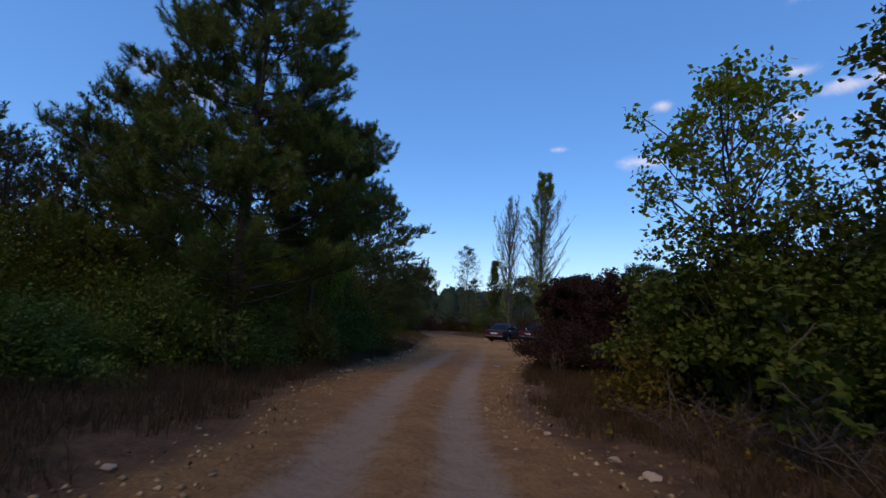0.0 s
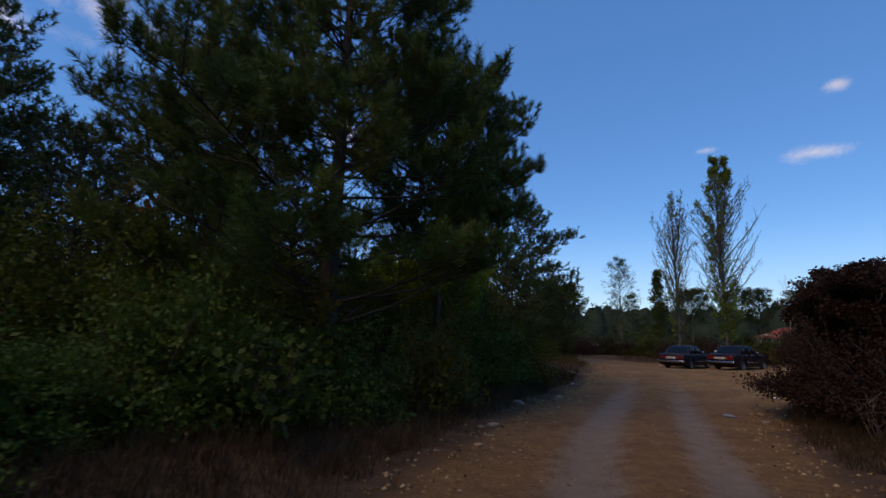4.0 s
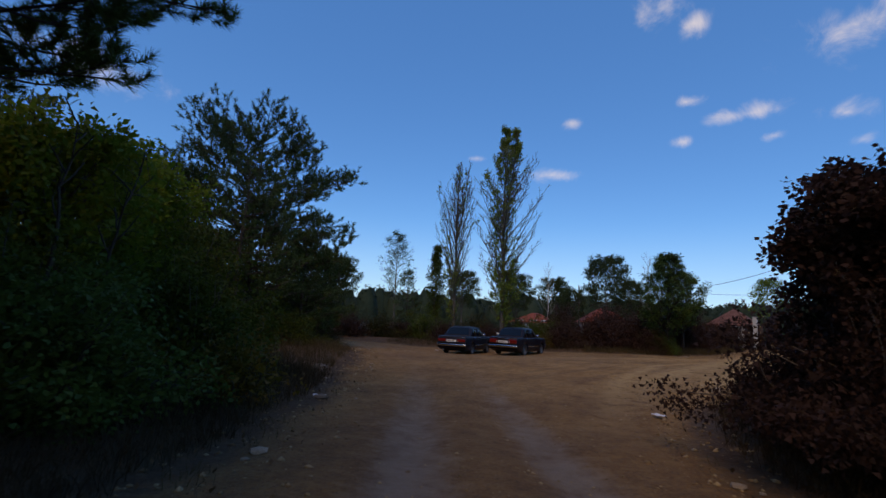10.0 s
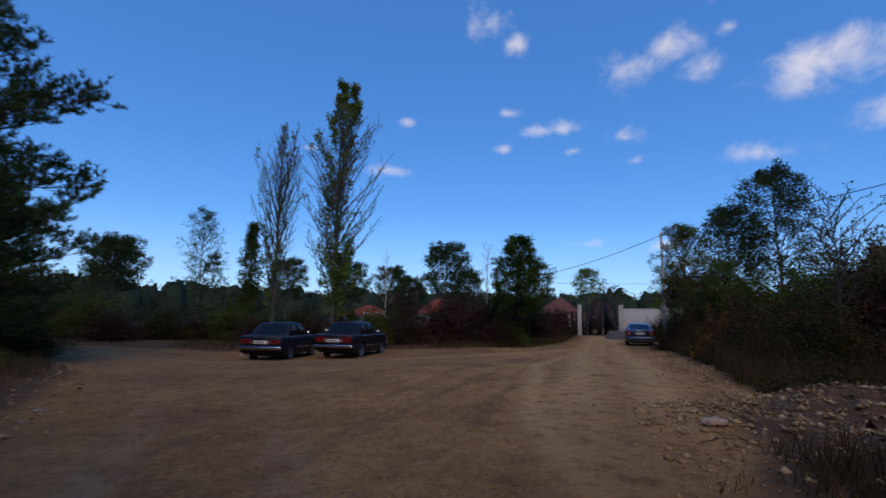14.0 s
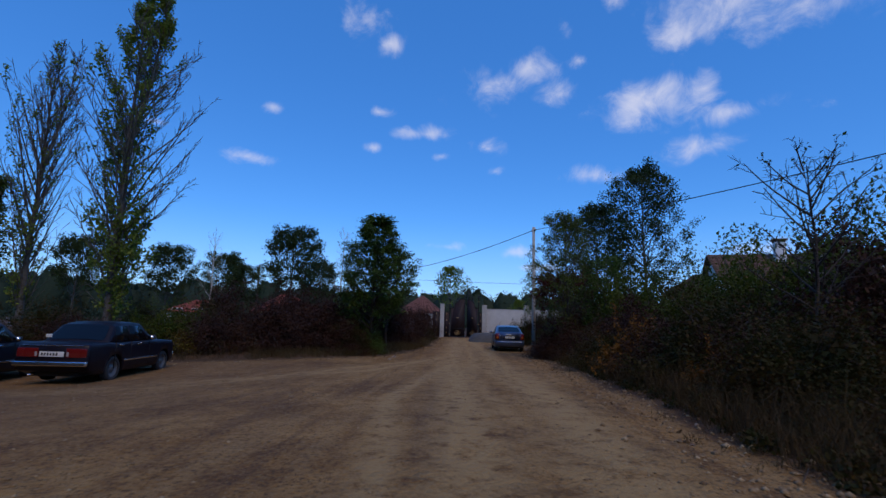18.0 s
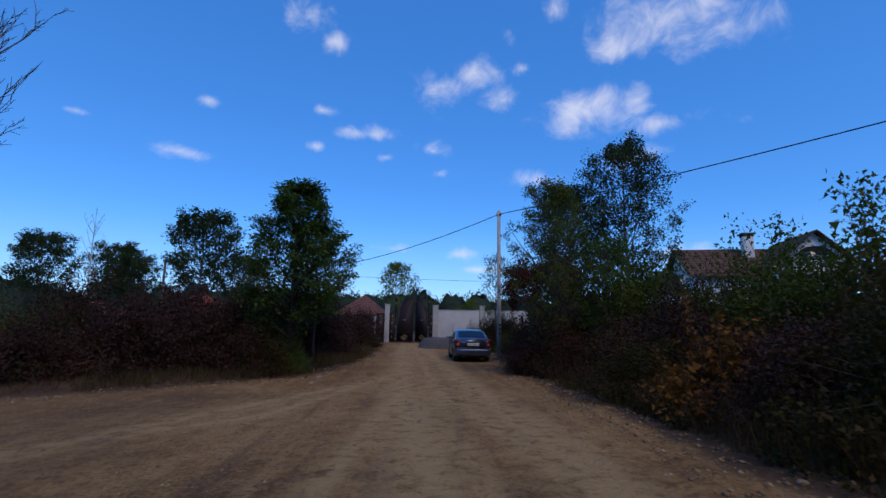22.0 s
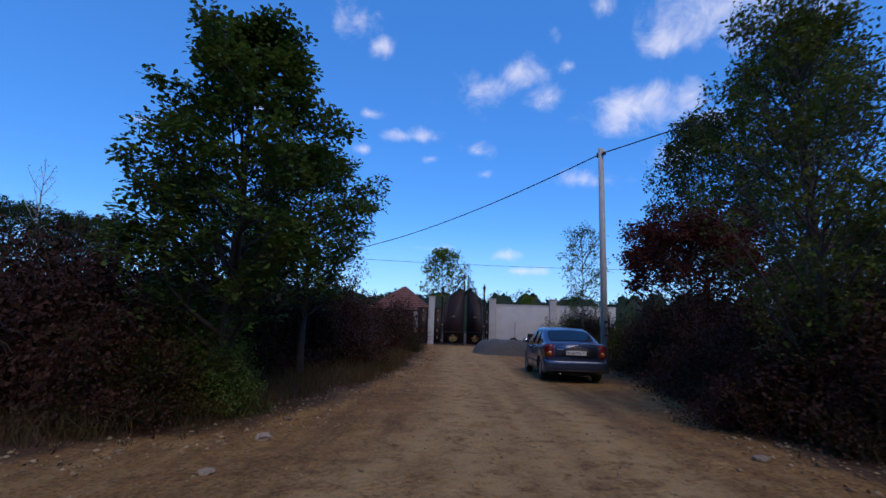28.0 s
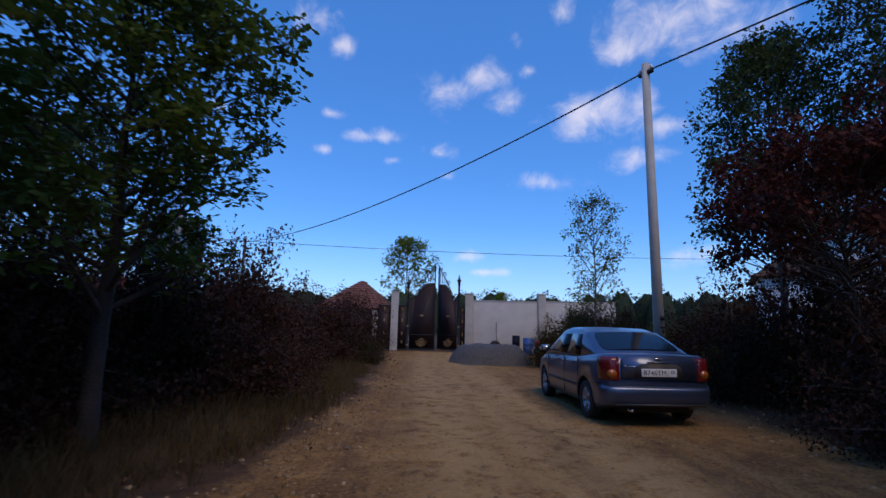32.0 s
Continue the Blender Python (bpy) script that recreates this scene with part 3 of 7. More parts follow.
rut = np.maximum(np.exp(-(line_dist(GX, GY, RUT_L) / 0.42) ** 2.5), np.exp(-(line_dist(GX, GY, RUT_R) / 0.35) ** 2.5)) * fade
streak = np.maximum(np.exp(-(line_dist(GX, GY, LANE_L) / 0.5) ** 2), np.exp(-(line_dist(GX, GY, LANE_R) / 0.5) ** 2)) * np.clip((GY - 19) / 6, 0, 1)
# tyre marks that wander and cross on the clearing
for k in range(16):
    a, c = rng.random() * 2.4 - 1.2, rng.random() * 2.4 - 1.2
    mark = [(-4.2 + a - .3 * k % 2, 14), (-3.6 + a, 19), (-2.4 + 1.3 * a, 24), (.6 + a + c, 31), (4 + c, 38), (7.2 + c, 44.5), (10.6 + c, 51.5), (16.4 + .6 * c, 63)]
    if k > 10:
        mark = [(-16, 36.5 + a), (-11, 34.6 + c), (-5 + a, 35.2 + c), (0 + c, 37 + a), (5.5 + a, 42.5), (10.6 + c, 51.5), (16.4, 63)]
    streak = np.maximum(streak, (.35 + .65 * rng.random()) * np.exp(-(line_dist(GX, GY, mark) / .17) ** 2) * np.clip((GY - 17) / 5, 0, 1))
# where lane is low, the clay takes the painted tree shade
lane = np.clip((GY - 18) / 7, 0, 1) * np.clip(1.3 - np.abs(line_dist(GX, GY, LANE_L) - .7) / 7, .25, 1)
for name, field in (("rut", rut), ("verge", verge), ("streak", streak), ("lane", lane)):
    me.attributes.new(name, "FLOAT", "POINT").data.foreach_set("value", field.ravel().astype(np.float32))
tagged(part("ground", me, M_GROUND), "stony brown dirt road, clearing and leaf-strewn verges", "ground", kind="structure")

# ---------------------------------------------------------------- plants


def unit(v):
    return v / (np.linalg.norm(v, axis=-1, keepdims=True) + 1e-9)


def leaf_cloud(buf, centres, radius, count, size, droop=0.2, narrow=0.62, flat=0.35, simple=False, squat=0.75):
    """Leaves scattered round each centre: small folded kites, most of them lying rather flat."""
    centres = np.asarray(centres, float)
    if len(centres) == 0:
        return
    n = len(centres) * count
    c = np.repeat(centres, count, 0)
    d = unit(rng.normal(size=(n, 3)))
    r = np.asarray(radius, float)
    r = np.repeat(np.broadcast_to(r, (len(centres),)), count)
    base = c + d * (r * rng.random(n) ** 0.5)[:, None] * np.array([1, 1, squat])
    axis = unit(d * 0.8 + rng.normal(size=(n, 3)) * 0.7 + np.array([0, 0, -droop]))
    up = unit(rng.normal(size=(n, 3)) * (1 - flat) + np.array([0, 0, flat * 2]))
    side = unit(np.cross(axis, up))
    nrm = np.cross(side, axis)
    ln = size * (0.65 + 0.7 * rng.random(n))
    w = ln * narrow * (0.8 + 0.4 * rng.random(n))
    fold = ln * 0.12 * rng.random(n)
    p0 = base
    p2 = base + axis * ln[:, None]
    mid = base + axis * (ln * 0.45)[:, None] + nrm * fold[:, None]
    p1, p3 = mid + side * (w / 2)[:, None], mid - side * (w / 2)[:, None]
    if simple:
        back = (axis * ln[:, None]) * 0.3
        buf.add(np.stack([p1 - back, p2, p3 - back], 1).reshape(-1, 3), np.arange(3 * n).reshape(-1, 3))
        return
    verts = np.stack([p0, p1, p2, p3], 1).reshape(-1, 3)
    buf.add(verts, np.arange(4 * n).reshape(-1, 4))


MAPLE_LEAF = [(0, 0), (.3, .06), (.5, .02), (.42, .25), (.56, .5), (.3, .52), (.2, .68), (0, 1), (-.2, .68), (-.3, .52), (-.56, .5), (-.42, .25), (-.5, .02), (-.3, .06)]
OAK_LEAF = [(0, 0), (.2, .3), (.14, .42), (.32, .66), (.16, .92), (0, 1), (-.16, .92), (-.32, .66), (-.14, .42), (-.2, .3)]


def lobed_leaves(buf, centres, radius, count, size, shape=MAPLE_LEAF, droop=0.45):
    """Broad lobed leaves that stand out from each centre."""
    shape = np.array(shape)
    k = len(shape)
    n = len(centres) * count
    c = np.repeat(np.asarray(centres, float), count, 0)
    d = unit(rng.normal(size=(n, 3)) * np.array([1, 1, .6]))
    base = c + d * (radius * rng.random(n) ** 0.6)[:, None]
    axis = unit(d * np.array([1, 1, .2]) + rng.normal(size=(n, 3)) * 0.35 + np.array([0, 0, -droop]))
    up = unit(rng.normal(size=(n, 3)) * 0.35 + np.array([0, 0, 1.0]))
    side = unit(np.cross(axis, up))
    nrm = np.cross(side, axis)
    ln = size * (0.6 + 0.6 * rng.random(n))
    curl = (shape[:, 0] ** 2 * 0.3)[None, :, None]
    verts = base[:, None] + (side[:, None] * shape[None, :, :1] + axis[:, None] * shape[None, :, 1:2] - nrm[:, None] * curl) * ln[:, None, None]
    buf.add(verts.reshape(-1, 3), np.arange(k * n).reshape(-1, k))


def brushes(buf, tips, ways, count, needle, half, shoot):
    """Bottle-brush shoots: needles all round an upturned shoot at every twig's end."""
    n = len(tips) * count
    d = unit(unit(ways) * 0.8 + np.array([0, 0, 0.5]) + rng.normal(size=ways.shape) * 0.2)
    c, d = np.repeat(tips - d * shoot * 0.45, count, 0), np.repeat(d, count, 0)
    along = rng.random(n)[:, None]
    out = unit(rng.normal(size=(n, 3)))
    out = unit(out - d * np.sum(out * d, 1, keepdims=True))
    axis = unit(d * (0.35 + 0.75 * along) + out * 0.85)
    base = c + d * along * shoot
    side = unit(np.cross(axis, rng.normal(size=(n, 3)))) * half
    ln = needle * (0.75 + 0.4 * rng.random((n, 1)))
    buf.add(np.stack([base - side, base + side, base + axis * ln], 1).reshape(-1, 3), np.arange(3 * n).reshape(-1, 3))


def arc(p, d, length, steps, lift, wander):
    """A wandering line from p along d which bends upwards by lift."""
    pts, q = [np.array(p, float)], unit(np.array(d, float))
    for _ in range(steps):
        q = unit(q + np.array([0, 0, lift / steps]) + rng.normal(size=3) * wander)
        pts.append(pts[-1] + q * length / steps)
    return np.array(pts)


def grow(height, profile, limbs, wood_r, start=0.25, rise=0.35, lift=0.3, subs=5, sub_len=0.45, twigs=3, lean=(0, 0), trunk_top=0.98, wander=0.05, whorl=0, vary=0.19, limb_k=0.42, pad=1.0):
    """Trunk, limbs and twigs of one tree that stands at the origin; profile(h) is the crown's radius at the height fraction h.
    Returns wood buffers and the twig ends with their directions."""
    trunk, wood = Buf(), Buf()
    wood.limbs = []
    n = 12
    line = np.stack([np.linspace(0, lean[0], n) + np.cumsum(rng.normal(size=n)) * wander * 0.35, np.linspace(0, lean[1], n) + np.cumsum(rng.normal(size=n)) * wander * 0.35, np.linspace(-0.25, height * trunk_top, n)], 1)
    line[0, :2] = line[1, :2]
    rad = wood_r * (1 - np.linspace(0, 1, n) ** 0.9 * 0.93)
    rad[0] *= 1.35
    tube(trunk, line, rad, 8)
    tips, ways = [line[-1]], [np.array([0, 0, 1.0])]
    az = rng.random() * 6
    for i in range(limbs):
        h = start + (0.97 - start) * (i + rng.random() * 0.7) / limbs
        if whorl:
            h = start + (0.97 - start) * (int(i / whorl) + 0.12 * rng.random()) / max(1, int(limbs / whorl))
        az += 2.4 + rng.normal() * 0.25
        k = (h * height + 0.25) / (height * trunk_top + 0.25) * (n - 1)
        k = min(k, n - 1.01)
        p = line[int(k)] * (1 - k % 1) + line[int(k) + 1] * (k % 1)
        ln = max(profile(h) * (1 - vary + (2 * vary - .03) * rng.random()), 0.15)
        up = rise + 0.5 * max(h - 0.6, 0)
        d = np.array([math.cos(az), math.sin(az), up])
        pts = arc(p, d, ln, 6, lift, wander)
        r0 = max(wood_r * (1 - h) * limb_k, 0.012 + ln * 0.006)
        one = Buf()
        tube(one, pts, np.linspace(r0, 0.008, 7), 5, False)
        wood.limbs.append(one)
        tips.append(pts[-1])
        ways.append(pts[-1] - pts[-2])
        for s in range(subs):
            f = 0.25 + 0.75 * (s + rng.random()) / subs
            j = min(int(f * 6), 5)
            q = pts[j] + (pts[j + 1] - pts[j]) * (f * 6 - j)
            along = unit(pts[j + 1] - pts[j])
            out = unit(np.cross(along, rng.normal(size=3)))
            out[2] = out[2] * 0.6 * pad + 0.12
            sl = ln * sub_len * (1.15 - f * 0.7) * (0.7 + 0.6 * rng.random())
            sp = arc(q, along * 0.75 + out, sl, 3, lift * 0.6, wander * 1.3)
            tube(wood, sp, np.linspace(max(0.006, r0 * 0.4 * (1 - f * 0.5)), 0.005, 4), 4, False)
            tips.append(sp[-1])
            ways.append(sp[-1] - sp[-2])
            for w in range(twigs):
                g = 0.3 + 0.7 * rng.random()
                jj = min(int(g * 3), 2)
                tq = sp[jj] + (sp[jj + 1] - sp[jj]) * (g * 3 - jj)
                td = unit(sp[jj + 1] - sp[jj]) * 0.7 + unit(rng.normal(size=3)) * np.array([.8, .8, .8 * pad]) + np.array([0, 0, 0.1])
                tp = tq + unit(td) * max(sl * 0.35, 0.12) * (0.6 + 0.8 * rng.random())
                tube(wood, np.array([tq, (tq + tp) / 2 + rng.normal(size=3) * 0.01, tp]), [0.006, 0.005, 0.003], 3, False)
                tips.append(tp)
                ways.append(tp - tq)
    return trunk, wood, np.array(tips), np.array(ways)


def crown_profile(*pts):
    xs, ys = [p[0] for p in pts], [p[1] for p in pts]
    return lambda h: float(np.interp(h, xs, ys))


def plant(name, label, category, trunk, wood, crown, bark, leaf, m, group="", twig=None, split=False):
    ob = thing(name, m, label, category, group)
    if trunk is not None:
        part("trunk", trunk, bark, ob)
    if wood is not None:
        if not split:
            for one in wood.limbs:
                for v, f in zip(one.v, one.f):
                    wood.add(v, f)
        else:
            for one in wood.limbs:
                part("limb", one, twig or bark, ob)
        tagged(part("branchwork", wood, twig or bark, ob), kind="stuff")
    if crown is not None:
        part("crown", crown, leaf, ob)
    return ob


def stand(x, y, turn=0.0, size=1.0, sink=0.03, squash=1.0):
    return pose(x, y, gz(x, y) - sink, 0, 0, turn) @ Matrix.Diagonal((size, size, size * squash, 1))


def put_copy(ob, m):
    """A copy at a pose that may carry a scale of its own."""
    c = copy_thing(ob, Matrix.Identity(4))
    c.matrix_basis = m
    return c


def shrub_mesh(rx, ry, h, clumps, per, leaf_len, stems=9, floor=0.12, spiky=0.3, narrow=0.62, sprays=14, simple=True, flat=0.35, squat=0.75):
    """A many-stemmed bush: leaf clumps in a lumpy dome, a stem to most clumps, sprays that stick out at the top."""
    wood, crown = Buf(), Buf()
    d = unit(rng.normal(size=(clumps, 3)))
    d[:, 2] = np.abs(d[:, 2]) * 1.15 - 0.12
    d = unit(d)
    az = np.arctan2(d[:, 1], d[:, 0])
    lump = 0.8 + 0.16 * np.sin(az * 3 + 1.3) * np.cos(d[:, 2] * 4) + 0.18 * np.sin(az * 5 + d[:, 2] * 6 + 0.5) + spiky * 0.35 * rng.random(clumps)
    r = lump * (0.55 + 0.45 * rng.random(clumps) ** 0.5)
    c = d * r[:, None] * np.array([rx, ry, h * 0.92])
    c[:, 2] = np.maximum(c[:, 2], floor + 0.25 * rng.random(clumps))
    c += rng.normal(size=c.shape) * 0.04
    roots = rng.normal(size=(stems, 2)) * 0.16 * np.array([rx, ry])
    root_of = roots[np.argmin(np.hypot(c[:, None, 0] - roots[None, :, 0] * 3, c[:, None, 1] - roots[None, :, 1] * 3), 1)]
    for p, q in zip(c, root_of):
        if rng.random() < 0.5:
            a = np.array([q[0], q[1], -0.12])
            mid = a + (p - a) * 0.5 + np.array([0, 0, 0.16 * h]) + rng.normal(size=3) * 0.08
            tube(wood, [a, a * 0.5 + mid * 0.5 + rng.normal(size=3) * 0.03, mid, p], [0.022 + 0.004 * h, 0.016, 0.011, 0.004], 3, False)
    leaf_cloud(crown, c, 0.2 + 0.09 * min(rx, h), per, leaf_len, narrow=narrow, simple=simple, flat=flat, squat=squat)
    leaf_cloud(crown, c * np.array([.62, .62, .7]) + np.array([0, 0, .1]), 0.35, 8, .13, narrow=.8, simple=True)
    for _ in range(sprays):
        k = int(rng.integers(clumps))
        if c[k, 2] > h * 0.35:
            tip = c[k] + unit(d[k] + np.array([0, 0, 0.9])) * (0.3 + spiky * 0.6 * rng.random())
            pts = np.linspace(c[k], tip, 5) + rng.normal(size=(5, 3)) * 0.02
            tube(wood, pts, np.linspace(0.007, 0.003, 5), 3, False)
            leaf_cloud(crown, pts[1:], 0.07, 11, min(leaf_len, .07))
    return wood, crown


def make_shrub(name, label, leaf, x, y, turn=0, size=1.0, group="", **k):
    wood, crown = shrub_mesh(**k)
    ob = thing(name, stand(x, y, turn, size), label, "shrub", group)
    tagged(part("stemwork", wood, M_TWIG, ob), kind="stuff")
    part("crown", crown, leaf, ob)
    return ob


# pines -------------------------------------------------------------
def conifer_wood(height, prof, whorls, per, wood_r, start, lean, rise, lift, reach, gap, pad=0.3, wander=0.05):
    """Whorls of limbs with flat sprays of side shoots. Returns wood and the shoot ends with their directions."""
    trunk, wood = Buf(), Buf()
    wood.limbs = []
    n = 14
    line = np.stack([np.linspace(0, lean[0], n) + np.cumsum(rng.normal(size=n)) * 0.02, np.linspace(0, lean[1], n) + np.cumsum(rng.normal(size=n)) * 0.02, np.linspace(-0.25, height * 0.97, n)], 1)
    line[0, :2] = line[1, :2]
    rad = wood_r * (1 - np.linspace(0, 1, n) ** 0.9 * 0.92)
    rad[0] *= 1.3
    tube(trunk, line, rad, 9)
    tips, ways = [line[-1]], [np.array([0, 0, 1.0])]
    for w in range(whorls):
        for i in range(per):
            h = start + (0.985 - start) * min((w + 0.45 * rng.random()) / whorls, 1)
            az = w * 1.9 + (i + 0.5 * rng.random()) * 6.283 / per
            k = min((h * height + 0.25) / (height * 0.97 + 0.25) * (n - 1), n - 1.01)
            p = line[int(k)] * (1 - k % 1) + line[int(k) + 1] * (k % 1)
            ln = max(prof(h) * (0.7 + 0.42 * rng.random()), 0.3)
            pts = arc(p, (math.cos(az), math.sin(az), rise + 1.3 * max(h - 0.55, 0)), ln, 7, lift, wander)
            r0 = max(wood_r * (1 - h) * 0.22, 0.012 + ln * 0.006)
            one = Buf()
            tube(one, pts, np.linspace(r0, 0.009, 8), 5, False)
            wood.limbs.append(one)
            tips.append(pts[-1])
            ways.append(pts[-1] - pts[-2])
            subs = max(3, int(ln / 0.3))
            for s in range(subs):
                f = reach + (1 - reach) * (s + rng.random()) / subs
                j = min(int(f * 7), 6)
                q = pts[j] + (pts[j + 1] - pts[j]) * (f * 7 - j)
                along = unit(pts[j + 1] - pts[j])
                side = unit(np.cross(along, (0, 0, 1.0))) * (1 if s % 2 else -1)
                sl = min(0.34 * ln, 1.3) * (1.15 - 0.75 * f) + 0.18
                sp = arc(q, along * 0.75 + side * (0.6 + 0.4 * rng.random()) + np.array([0, 0, 0.1 + 0.16 * rng.normal()]), sl, 3, lift * 0.8, 0.08)
                tube(wood, sp, np.linspace(max(0.007, r0 * 0.35), 0.006, 4), 4, False)
                m = max(2, int(sl / gap))
                for g in range(m):
                    u = pad + (1 - pad) * (g + rng.random()) / m
                    jj = min(int(u * 3), 2)
                    a = sp[jj] + (sp[jj + 1] - sp[jj]) * (u * 3 - jj)
                    td = unit(unit(sp[jj + 1] - sp[jj]) * 0.7 + rng.normal(size=3) * np.array([.75, .75, .5]) + np.array([0, 0, 0.4]))
                    b = a + td * (0.12 + 0.24 * rng.random())
                    tube(wood, np.array([a, b]), [0.006, 0.005], 3, False)
                    tips.append(b)
                    ways.append(td)
                tips.append(sp[-1])
                ways.append(sp[-1] - sp[-2])
    return trunk, wood, np.array(tips), np.array(ways)


def conifer(height, prof, whorls, per, wood_r, start=0.15, lean=(0, 0), rise=0.08, lift=0.35, reach=0.3, gap=0.2, brush=50, needle=0.13, half=0.0048, shoot=0.2, second=False, pad=0.3):
    tr, wo, tips, ways = conifer_wood(height, prof, whorls, per, wood_r, start, lean, rise, lift, reach, gap, pad)
    if second:
        tr2, wo2, t2, w2 = conifer_wood(height * 0.93, lambda h: prof(h) * 0.8, int(whorls * 0.6), per, wood_r * 0.75, 0.4, (.5, -.7), rise, lift, reach, gap, pad)
        for a, b in ((tr, tr2), (wo, wo2)):
            a.f += [f + a.n for f in b.f]
            a.v += b.v
            a.n += b.n
        wo.limbs += wo2.limbs
        tips, ways = np.concatenate([tips, t2]), np.concatenate([ways, w2])
    cr = Buf()
    brushes(cr, tips, ways, brush, needle, half, shoot)
    return tr, wo, cr


prof = crown_profile((0, 2.6), (.12, 4.0), (.25, 4.5), (.33, 4.0), (.41, 3.3), (.52, 2.9), (.64, 2.75), (.78, 2.4), (.88, 1.9), (.95, 1.3), (1, .6))
tr, wo, cr = conifer(12.3, prof, 17, 5, 0.24, 0.1, (-.1, .2), second=True, reach=.5, gap=.1, pad=.45, brush=60, half=.0066, needle=.16, shoot=.24)
plant("pine_tree", "tall dark green pine with a double trunk beside the track", "pine tree", tr, wo, cr, M_BARK, M_NEEDLE, stand(-10.2, 10.2, 20), split=True)
prof = crown_profile((0, .4), (.3, 1.2), (.42, 1.5), (.52, 2.3), (.61, 2.9), (.76, 2.9), (.88, 2.1), (1, .6))
tr, wo, cr = conifer(8.4, prof, 13, 6, .13, .4, (.2, -.2), reach=.35, gap=.12, brush=84, half=.0058, needle=.15, shoot=.24)
plant("pine_tree", "younger pine that hangs over the verge", "pine tree", tr, wo, cr, M_BARK, M_NEEDLE, stand(-11.5, 15.2, 20), split=True)

prof = crown_profile((0, 2.6), (.15, 4.2), (.35, 4.7), (.55, 4.5), (.75, 3.7), (.9, 2.5), (1, .9))
tr, wo, cr = conifer(9.5, prof, 15, 7, 0.2, .06, (.1, .2), lift=.25, reach=.4, gap=.2, brush=32, half=.013, needle=.16, shoot=.26)
plant("pine_tree", "tall spreading pine with dense layered branches at the clearing", "pine tree", tr, wo, cr, M_BARK, M_NEEDLE_DARK, stand(-18.7, 31.2), split=True)
prof = crown_profile((0, .5), (.3, 2.0), (.45, 3.2), (.6, 3.5), (.75, 3.0), (.9, 2.0), (1, .6))
tr, wo, cr = conifer(11.4, prof, 12, 5, 0.2, .3, (.5, .2), reach=.45, gap=.27, brush=20, half=.019, needle=.17, shoot=.26)
pine_open = plant("pine_tree", "tall pine with a bare lower trunk and layered crown", "pine tree", tr, wo, cr, M_BARK, M_NEEDLE_DARK, stand(-22.5, 15.5, 300, .82), "pines of the wood")
# (5.6, 2.4) to (-10.8, -1.0): unseen pines, added to shade the track's start
for x, y, a, s in ((-20.8, 4.3, 70, 1.0), (-23.2, 8.4, 140, .72), (-27, 6, 10, 1.0), (-24, 23, 100, .8), (-17.5, 1.5, 200, .9), (-22, -3, 20, 1.05), (-15.5, 10.8, 160, .72),
                   (-27, 31, 170, .8), (-34, 41, 80, .9), (-20, 0.8, 260, .95), (5.6, 2.4, 40, .95), (3.2, -5.5, 130, .95), (-6.5, -4, 220, .95), (-10.8, -1.0, 300, .9), (-36, 52, 30, .75), (-29, 17, 60, .9)):
    put_copy(pine_open, stand(x, y, a, s))

prof = crown_profile((0, 2.2), (.12, 3.0), (.35, 3.1), (.6, 2.5), (.8, 1.7), (1, .4))
tr, wo, cr = conifer(8.6, prof, 14, 5, .16, .06, (.1, .2), reach=.35, gap=.3, brush=18, half=.017, needle=.17, shoot=.26)
pine_low = plant("pine_tree", "dense pine with branches down to the ground", "pine tree", tr, wo, cr, M_BARK, M_NEEDLE_DARK, stand(-15.3, 30.8, 0, .5), "pines of the wood")
for x, y, a, s in ((-15.8, 26.5, 310, .76), (-14.9, 29.6, 20, .5), (-19.2, 27.2, 200, .8), (-16.6, 28.6, 70, .62), (-20.5, 5.5, 20, .85), (-17.4, 4.4, 130, .68), (-22.5, 9.5, 240, .95), (-18.0, 12.6, 30, .7), (-15.6, 7.4, 140, .66), (-14.1, 12.0, 250, .72), (-18.2, 8.6, 60, .68), (-31, 46.5, 140, .7), (-25.5, 54, 0, .55)):
    put_copy(pine_low, stand(x, y, a, s))

# broadleaf trees ---------------------------------------------------
def broadleaf(name, label, x, y, height, prof, limbs, wood_r, leaf, bark, per, size, clump, start=0.25, rise=0.5, lift=0.35, subs=5, sub_len=0.45, twigs=3, turn=0.0, lean=(0, 0), keep=1.0, group="", category="tree", narrow=0.62, droop=0.2, wander=0.06, twig=None, split=False, shape=None):
    tr, wo, tips, ways = grow(height, prof, limbs, wood_r, start, rise, lift, subs, sub_len, twigs, lean, wander=wander)
    cr = None
    if per:
        cr = Buf()
        sel = tips[rng.random(len(tips)) < keep]
        if shape:
            lobed_leaves(cr, sel, clump, per, size, shape, droop)
        else:
            leaf_cloud(cr, sel, clump, per, size, droop, narrow, simple=y > 56)
    return plant(name, label, category, tr, wo, cr, bark, leaf, stand(x, y, turn), group, twig, split)


# the big oak by the lane and its smaller neighbours
oak_prof = crown_profile((0, .9), (.2, 1.8), (.4, 1.85), (.6, 1.65), (.75, 1.3), (.86, .85), (.94, .5), (1, .2))
oak = broadleaf("oak_tree", "dense dark green oak at the lane's edge", 2.1, 44.0, 6.0, oak_prof, 54, 0.14, M_LEAF_OAK, M_BARK, 17, 0.105, 0.17, start=0.12, rise=0.6, twigs=4, subs=6, split=True, shape=OAK_LEAF, droop=.1)
